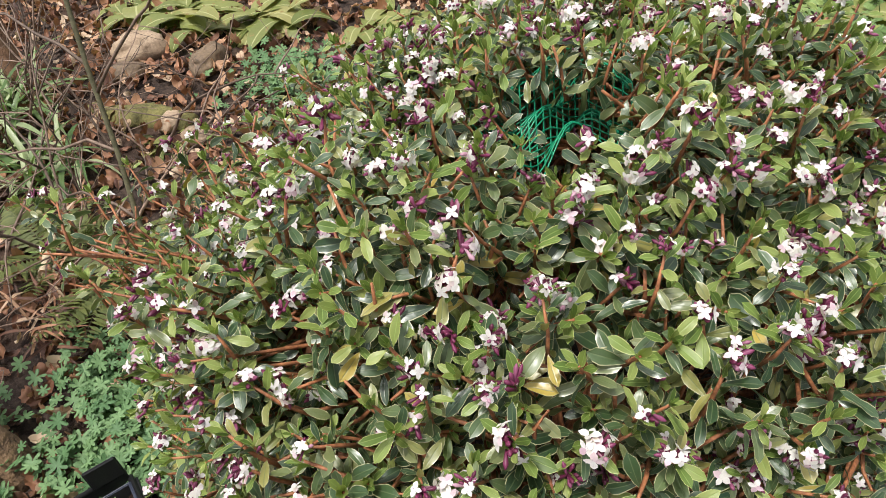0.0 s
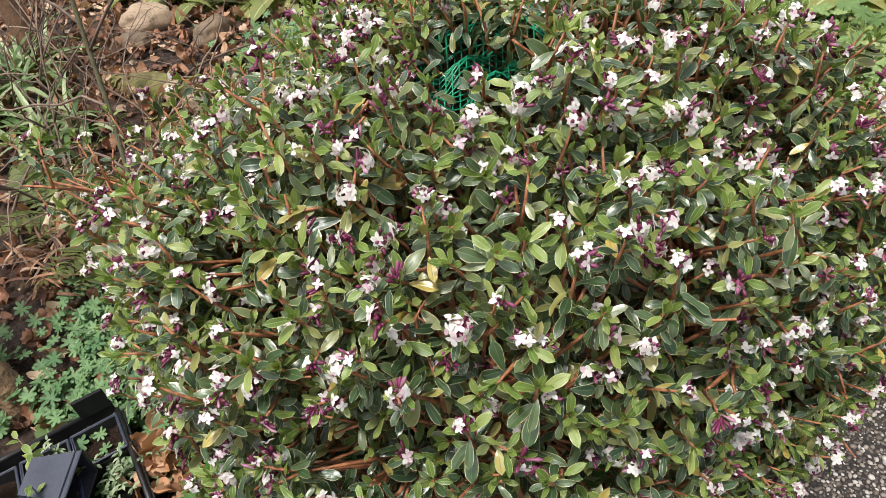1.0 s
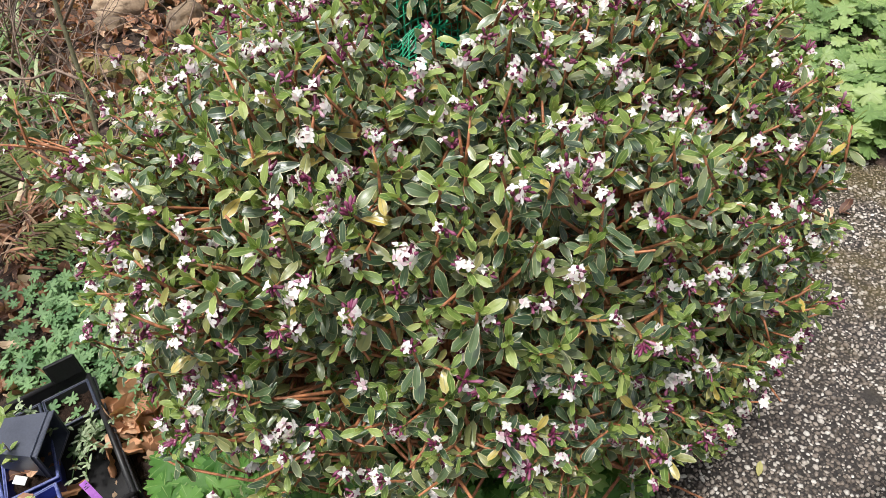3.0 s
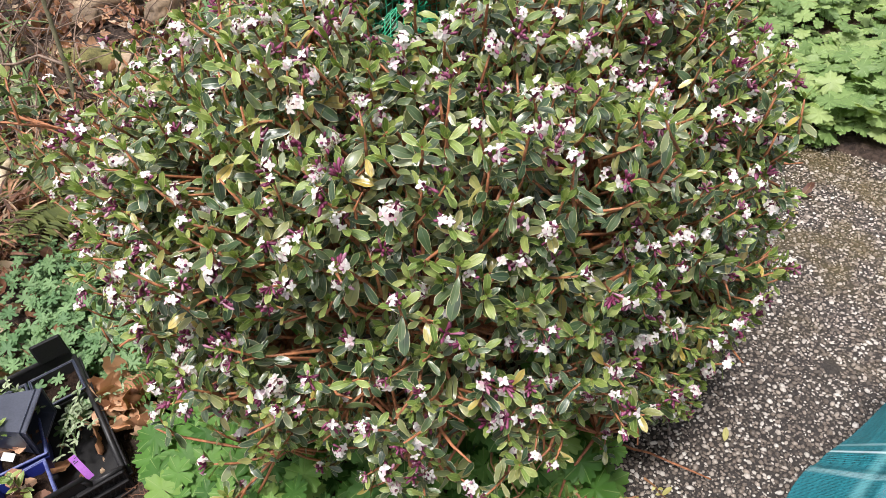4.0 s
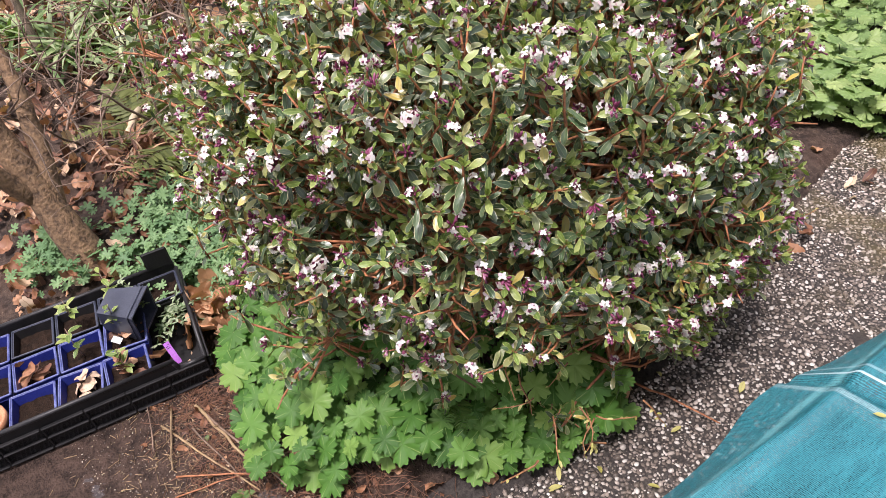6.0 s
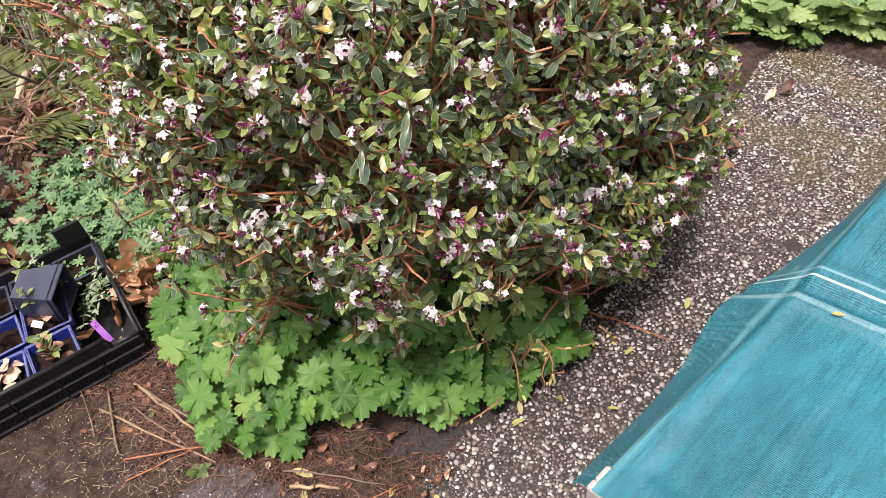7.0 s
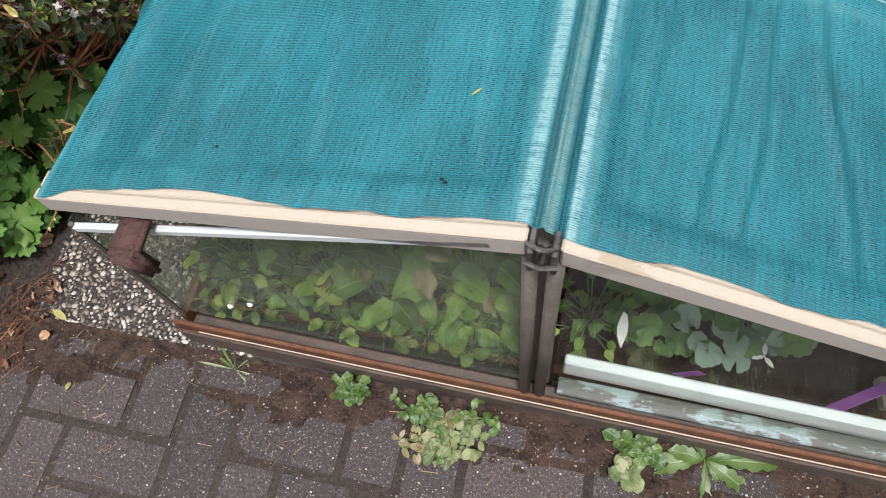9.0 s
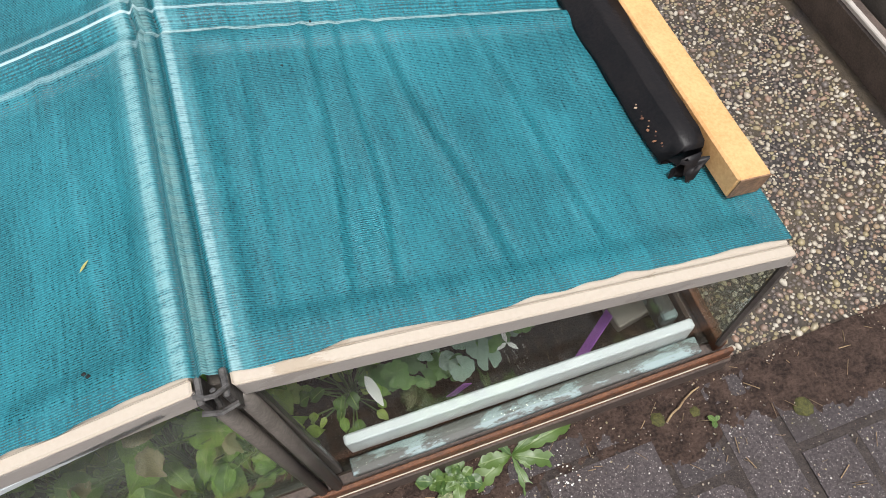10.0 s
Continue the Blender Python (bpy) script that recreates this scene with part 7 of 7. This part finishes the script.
def sprawling_weed(x, y, stems, reach, size, label, seed, material=None, wide=0.75):
    """A low weed: stems creeping out from one root, small stalked leaves along them."""
    r = random.Random(seed)
    t = thing("weed", label, "weed", (x, y, 0.002))
    kinds = [MB().add(leaf(1.0, wide + 0.08 * k, 0.2, 0.5 + 0.3 * k, 0, 6, 0.56, 0.12, k * 2.0)).mesh("leaf", [material or M_WEED]) for k in range(3)]
    for i in range(stems):
        a = i * 2.4 + r.uniform(-0.5, 0.5)
        pts = [Vector((0, 0, 0))]
        L = reach * r.uniform(0.4, 1.1)
        for k in range(5):
            a += r.gauss(0, 0.35)
            pts.append(pts[-1] + Vector((math.cos(a), math.sin(a) * 0.75, 0)) * L / 5)
            pts[-1].z = 0.006 + 0.022 * math.sin(math.pi * (k + 1) / 5.5) * r.uniform(0.4, 1.3)
        part("stem", MB().add(tube(pts, [0.0014, 0.0013, 0.0012, 0.0011, 0.001, 0.0008], 4)).mesh("stem", [M_WEED]), t)
        for k in range(1, 6):
            for _ in range(r.randint(1, 3)):
                part("leaf", kinds[r.randrange(3)], t, m=at(*pts[k]) @ Matrix.Rotation(r.uniform(0, 6.28), 4, 'Z') @ Matrix.Rotation(r.uniform(0.0, 0.9), 4, 'X') @ Matrix.Scale(size * r.uniform(0.5, 1.15), 4))


def dandelion(x, y):
    """A flat rosette of long toothed leaves."""
    t = thing("weed", "dandelion-like weed with long toothed leaves before the frame", "weed", (x, y, 0.004))
    for k, (deg, L, w, up) in enumerate(((8, 0.125, 0.26, 0.22), (22, 0.090, 0.24, 0.35), (-27, 0.085, 0.36, 0.15), (-84, 0.115, 0.20, 0.05), (197, 0.105, 0.34, 0.12), (176, 0.060, 0.5, 0.3), (120, 0.05, 0.4, 0.6), (-50, 0.05, 0.24, 0.1))):
        V, F, U, M = leaf(L, L * w, 0.22, 0.5, 0, 14, 0.62, 0.07, k)
        V = np.array(V)
        for i in range(15):
            V[i * 3, 0] *= 1 - 0.28 * (i % 3 == 0)
            V[i * 3 + 2, 0] *= 1 - 0.28 * (i % 3 == 1)
        part("leaf", MB().add((V, F, U, M)).mesh("leaf", [M_WEED]), t, m=Matrix.Rotation(radians(deg - 90), 4, 'Z') @ Matrix.Rotation(up, 4, 'X'))


dandelion(0.300, -0.042)
sprawling_weed(0.185, -0.050, 4, 0.040, 0.026, "small round-leaved weed in the joint before the frame", 102)
sprawling_weed(0.175, -0.090, 3, 0.025, 0.026, "small pale weed in the joint before the frame", 112, M_OLIVEWEED)
sprawling_weed(-0.315, -0.045, 6, 0.035, 0.020, "small round-leaved weed against the plinth", 103)
sprawling_weed(-0.150, -0.070, 11, 0.110, 0.020, "half-wilted sprawling weed before the frame", 104, wide=0.6)
sprawling_weed(-0.120, -0.085, 9, 0.085, 0.024, "half-wilted sprawling weed before the frame", 105, M_OLIVEWEED, 0.55)
sprawling_weed(-0.155, -0.105, 6, 0.075, 0.024, "withered straw-coloured weed before the frame", 106, M_WILTED, 0.4)
rosette_weed(-0.542, -0.048, 8, 0.070, "thin grass tuft by the frame's corner", 107, material=M_STRAP, wide=0.06, up=(0.0, 0.3))
rosette_weed(0.65, -0.113, 6, 0.020, "tiny weed at the frame's corner", 108, wide=0.6, up=(0.2, 0.9))
rosette_weed(-0.10, -0.24, 9, 0.04, "thin grass tuft in a paver joint", 109, material=M_STRAP, wide=0.06, up=(0.4, 1.1))
rosette_weed(-1.36, -0.315, 12, 0.028, "small pale seedling weed at the bed's edge", 110, wide=0.6, up=(0.0, 0.8))
rosette_weed(-2.16, -0.33, 12, 0.085, "broad-leaved green weed behind the crate", 111, wide=0.62, up=(0.2, 0.7), curl=0.8)
rosette_weed(-2.10, -0.36, 7, 0.07, "broad-leaved green weed behind the crate", 113, wide=0.62, up=(0.3, 0.9), curl=0.8)
rosette_weed(-1.55, -0.33, 5, 0.016, "tiny round-leaved weed before the crate", 114, wide=0.8)
rosette_weed(-2.52, -0.55, 10, 0.06, "bright green weed on the soil", 115, wide=0.5, up=(0.2, 0.8))

for x, y, s in ((0.802, -0.142, 0.017), (0.56, -0.075, 0.013), (-0.30, -0.052, 0.012), (-0.345, -0.058, 0.009), (0.625, -0.085, 0.010)):
    bm = bmesh.new()
    bmesh.ops.create_icosphere(bm, subdivisions=3, radius=1.0)
    for v in bm.verts:
        v.co *= 1 + 0.30 * noise.noise(v.co * 2.2 + Vector((x * 9, 0, 0))) + 0.15 * noise.noise(v.co * 6)
        v.co.z *= 0.35
    solo("moss_cushion", MB().add(from_bm(bm)).mesh("moss_cushion", [M_MOSS]), "olive moss cushion in a paver joint", "moss", at(x, y, 0.0) @ Matrix.Scale(s, 4), group="moss cushions")
crumbs = MB()
rc = random.Random(3)
for i in range(26):
    crumbs.add(pebble_geo(i), at(0.373 + rc.gauss(0, .010), -0.108 + rc.gauss(0, .014), 0.003) @ Matrix.Scale(rc.uniform(0.0008, 0.0024), 4))
solo("white_crumbs", crumbs.mesh("white_crumbs", [M_WHITEBIT]), "white crumbs scattered on the pavers", "crumbs", kind="stuff")


# ---------- plants inside the cold frame ----------
def crumpled_husk():
    """A dried leaf, rolled and folded on itself, one unit long."""
    V, F, n = [], [], 7
    for j in range(n + 1):
        for i in range(n + 1):
            u, v = i / n - 0.5, j / n - 0.5
            k = 0.30 * noise.noise(Vector((u * 4, v * 4, 3)))
            V.append((u * (1.2 - 1.6 * v * v) + k * 0.5, v * 1.6 + 0.2 * k, 0.45 * math.sin(u * 5 + v * 2) * (0.6 + v) + k))
    F = [(j * (n + 1) + i, j * (n + 1) + i + 1, (j + 1) * (n + 1) + i + 1, (j + 1) * (n + 1) + i) for j in range(n) for i in range(n)]
    return V, F, [(0.5, 0.5)] * len(V), [0] * len(F)


def frame_plants():
    r = random.Random(61)
    kinds = [MB().add(leaf(1.0, 0.54 + 0.10 * k, 0.26, 0.4 + 0.35 * k, 0, 9, 0.40, 0.18, k * 1.9, 0.0, 0.9)).mesh("leaf", [M_FRAMELEAF]) for k in range(3)]
    for n, (x, y, h, lv, size) in enumerate(((-0.50, 0.10, 0.27, 34, 0.052), (-0.57, 0.095, 0.22, 26, 0.044), (-0.43, 0.10, 0.20, 10, 0.044), (-0.34, 0.10, 0.33, 30, 0.066), (-0.27, 0.095, 0.27, 30, 0.054), (-0.19, 0.10, 0.40, 34, 0.074), (-0.10, 0.10, 0.42, 30, 0.070), (-0.05, 0.09, 0.30, 12, 0.046), (-0.59, 0.062, 0.10, 16, 0.034), (-0.51, 0.060, 0.10, 18, 0.036), (-0.43, 0.062, 0.10, 9, 0.034), (-0.35, 0.060, 0.10, 18, 0.036), (-0.27, 0.062, 0.11, 18, 0.038), (-0.19, 0.060, 0.10, 18, 0.036), (-0.11, 0.062, 0.10, 18, 0.036), (-0.05, 0.060, 0.10, 14, 0.034), (-0.25, 0.25, 0.36, 30, 0.066), (-0.15, 0.22, 0.38, 30, 0.066), (-0.34, 0.21, 0.33, 30, 0.058), (-0.48, 0.22, 0.24, 14, 0.050), (-0.58, 0.16, 0.20, 22, 0.045), (-0.05, 0.19, 0.36, 26, 0.06),
                                             (-0.42, 0.32, 0.34, 12, 0.055), (-0.08, 0.28, 0.42, 26, 0.066), (-0.54, 0.22, 0.20, 20, 0.05), (0.08, 0.13, 0.20, 30, 0.032), (0.07, 0.30, 0.24, 18, 0.05), (-0.55, 0.33, 0.22, 16, 0.055))):
        t = thing("frame_plant", "bushy light green broad-leaved plant inside the cold frame", "plant", (x, y, 0.03), group="plants in the cold frame")
        st = MB()
        for i in range(lv):
            a = i * 2.4 + r.uniform(-.3, .3)
            k = (i + 1) / lv
            rad = (0.065 if h > 0.12 else 0.04) * r.uniform(0.3, 1.1)
            p = Vector((math.cos(a) * rad, math.sin(a) * rad, h * (0.12 + 0.88 * k) * r.uniform(0.85, 1.05)))
            st.add(tube([(0, 0, 0), (p.x * 0.3, p.y * 0.3, p.z * 0.7), p], 0.0015, 4))
            sc = size * r.uniform(0.65, 1.1)
            if y + p.y + math.sin(a) * sc < 0.018 or x + p.x + math.cos(a) * sc < XL + 0.02:
                continue
            part("leaf", kinds[i % 3], t, m=at(*p) @ Matrix.Rotation(a - math.pi / 2, 4, 'Z') @ Matrix.Rotation(r.uniform(-0.5, 0.45), 4, 'X') @ Matrix.Scale(sc, 4))
        part("stem_mass", st.mesh("stem_mass", [M_WEED]), t, "thin green stems", kind="stuff")
    rounds = [MB().add(palmate(1.0, 9, 0.07, 1, 0.2, 5, 0, k * 2, 0.5, 0.0)).mesh("leaf", [M_GREYLEAF]) for k in range(3)]
    greens = [MB().add(palmate(1.0, 7, 0.14, 1, 0.15, 5, 0, k * 2, 0.5, 0.0)).mesh("leaf", [M_ROUNDGREEN]) for k in range(2)]
    for n, (x, y, lv, me, size) in enumerate(((0.27, 0.15, 16, rounds, 0.023), (0.40, 0.19, 12, rounds, 0.023), (0.17, 0.16, 16, greens, 0.024), (0.34, 0.16, 12, greens, 0.024), (0.20, 0.26, 16, greens, 0.028), (0.31, 0.25, 12, rounds, 0.024), (0.23, 0.15, 12, greens, 0.024), (0.34, 0.15, 9, rounds, 0.022))):
        t = thing("round_leaved_plant", "low plant with round grey-green leaves inside the cold frame" if me is rounds else "low plant with round green leaves inside the cold frame", "plant", (x, y, 0.03), group="plants in the cold frame")
        for i in range(lv):
            a = i * 2.4
            rad = 0.018 + 0.05 * math.sqrt(i / lv)
            d = Vector((math.cos(a) * 0.3, math.sin(a) * 0.3 - 0.35, 1))
            part("leaf", me[i % len(me)], t, m=at(math.cos(a) * rad, math.sin(a) * rad, 0.05 + r.uniform(0.02, 0.16)) @ aim(d, r.uniform(0, 6.28)) @ Matrix.Scale(size * r.uniform(0.6, 1.1), 4))
    husk = MB().add(crumpled_husk()).mesh("shrivelled_leaf", [M_WILTED])
    for x, y, z, q in ((-0.315, 0.045, 0.300, 0.022), (-0.235, 0.040, 0.385, 0.020), (-0.145, 0.036, 0.400, 0.026), (-0.115, 0.036, 0.500, 0.020), (-0.165, 0.038, 0.250, 0.018), (-0.06, 0.040, 0.350, 0.022)):
        solo("shrivelled_leaf", husk, "shrivelled beige leaf hanging among the stems", "leaf", at(x, y, z) @ Matrix.Rotation(x * 40, 4, 'Z') @ Matrix.Rotation(x * 23, 4, 'X') @ Matrix.Scale(q, 4), group="shrivelled leaves in the frame")
    lab = thing("plant_label", "long purple plastic plant label in the cold frame", "plant label")
    lab.matrix_world = at(0.458, 0.052, 0.070) @ aim((0.051, 0.030, 0.054), radians(-40))
    part("blade", MB().add(box((-0.011, -0.0007, 0), (0.011, 0.0007, 0.105), 0.0004)).mesh("blade_long", [M_PURPLE], False), lab)
    solo("plant_label", MB().add(box((-0.010, -0.0006, 0), (0.010, 0.0006, 0.05), 0.0004)).mesh("blade_small", [M_PURPLE], False), "small purple label low among the leaves", "plant label",
         at(0.235, 0.075, 0.06) @ Matrix.Rotation(radians(40), 4, 'Y'))
    solo("withered_leaf", MB().add(leaf(0.090, 0.016, 0.4, -0.3, 0, 8, 0.4, 0.1)).mesh("withered_leaf", [M_TAG]), "withered white leaf hanging inside the glass", "leaf",
         at(0.120, 0.085, 0.285) @ Matrix.Rotation(radians(200), 4, 'Z') @ Matrix.Rotation(radians(-82), 4, 'X'))
    wf = MB()
    for k in range(3):
        wf.add(leaf(0.022, 0.008, 0.2, 0.3, 0, 3, 0.5), Matrix.Rotation(k * 1.9, 4, 'Z') @ Matrix.Rotation(0.3, 4, 'X'))
    solo("fallen_petal", wf.mesh("fallen_petal", [M_TAG]), "white withered flower on the leaves", "flower", at(0.345, 0.10, 0.155))
    for x, z in ((-0.452, 0.253), (-0.50, 0.22)):
        solo("snail_shell", MB().add(lathe([(0.0, 0), (0.006, 0.001), (0.008, 0.004), (0.004, 0.008), (0, 0.010)], 10)).mesh("snail_shell", [M_WHITEBIT]), "tiny white snail shell on the glass", "snail shell",
             at(x, 0.0105 - 0.018 * x, z - 0.03) @ Matrix.Rotation(radians(90), 4, 'X') @ Matrix.Scale(0.7, 4))


frame_plants()

# dark pot under the shrub and green mesh behind it
bp = thing("black_pot", "round black plastic pot half under the shrub", "plant pot", (-1.24, 1.23, 0.0))
part("pot_wall", MB().add(lathe([(0.0, 0.01), (0.06, 0.0), (0.085, 0.11), (0.092, 0.112), (0.092, 0.125), (0.084, 0.125), (0.078, 0.09), (0.0, 0.085)], 24)).mesh("black_pot", [M_CRATE]), bp)


def green_mesh(x, y, z):
    """A crumpled sheet of coarse green plastic mesh."""
    b = MB()
    n = 22
    def pt(i, j):
        u, v = i / n - 0.5, j / n - 0.5
        return Vector((u * 0.20, v * 0.12 + 0.05 * math.sin(u * 7), v * 0.06 + 0.05 * noise.noise(Vector((u * 4, v * 4, 2)))))
    for i in range(n + 1):
        b.add(tube([pt(i, j) for j in range(n + 1)], 0.0012, 4))
        b.add(tube([pt(j, i) for j in range(n + 1)], 0.0012, 4))
    solo("green_mesh", b.mesh("green_mesh", [M_GREENNET]), "crumpled bright green plastic mesh caught in the shrub", "plastic mesh", at(x, y, z) @ Matrix.Rotation(0.75, 4, 'Z'))


green_mesh(-1.437, 0.452, 0.925)
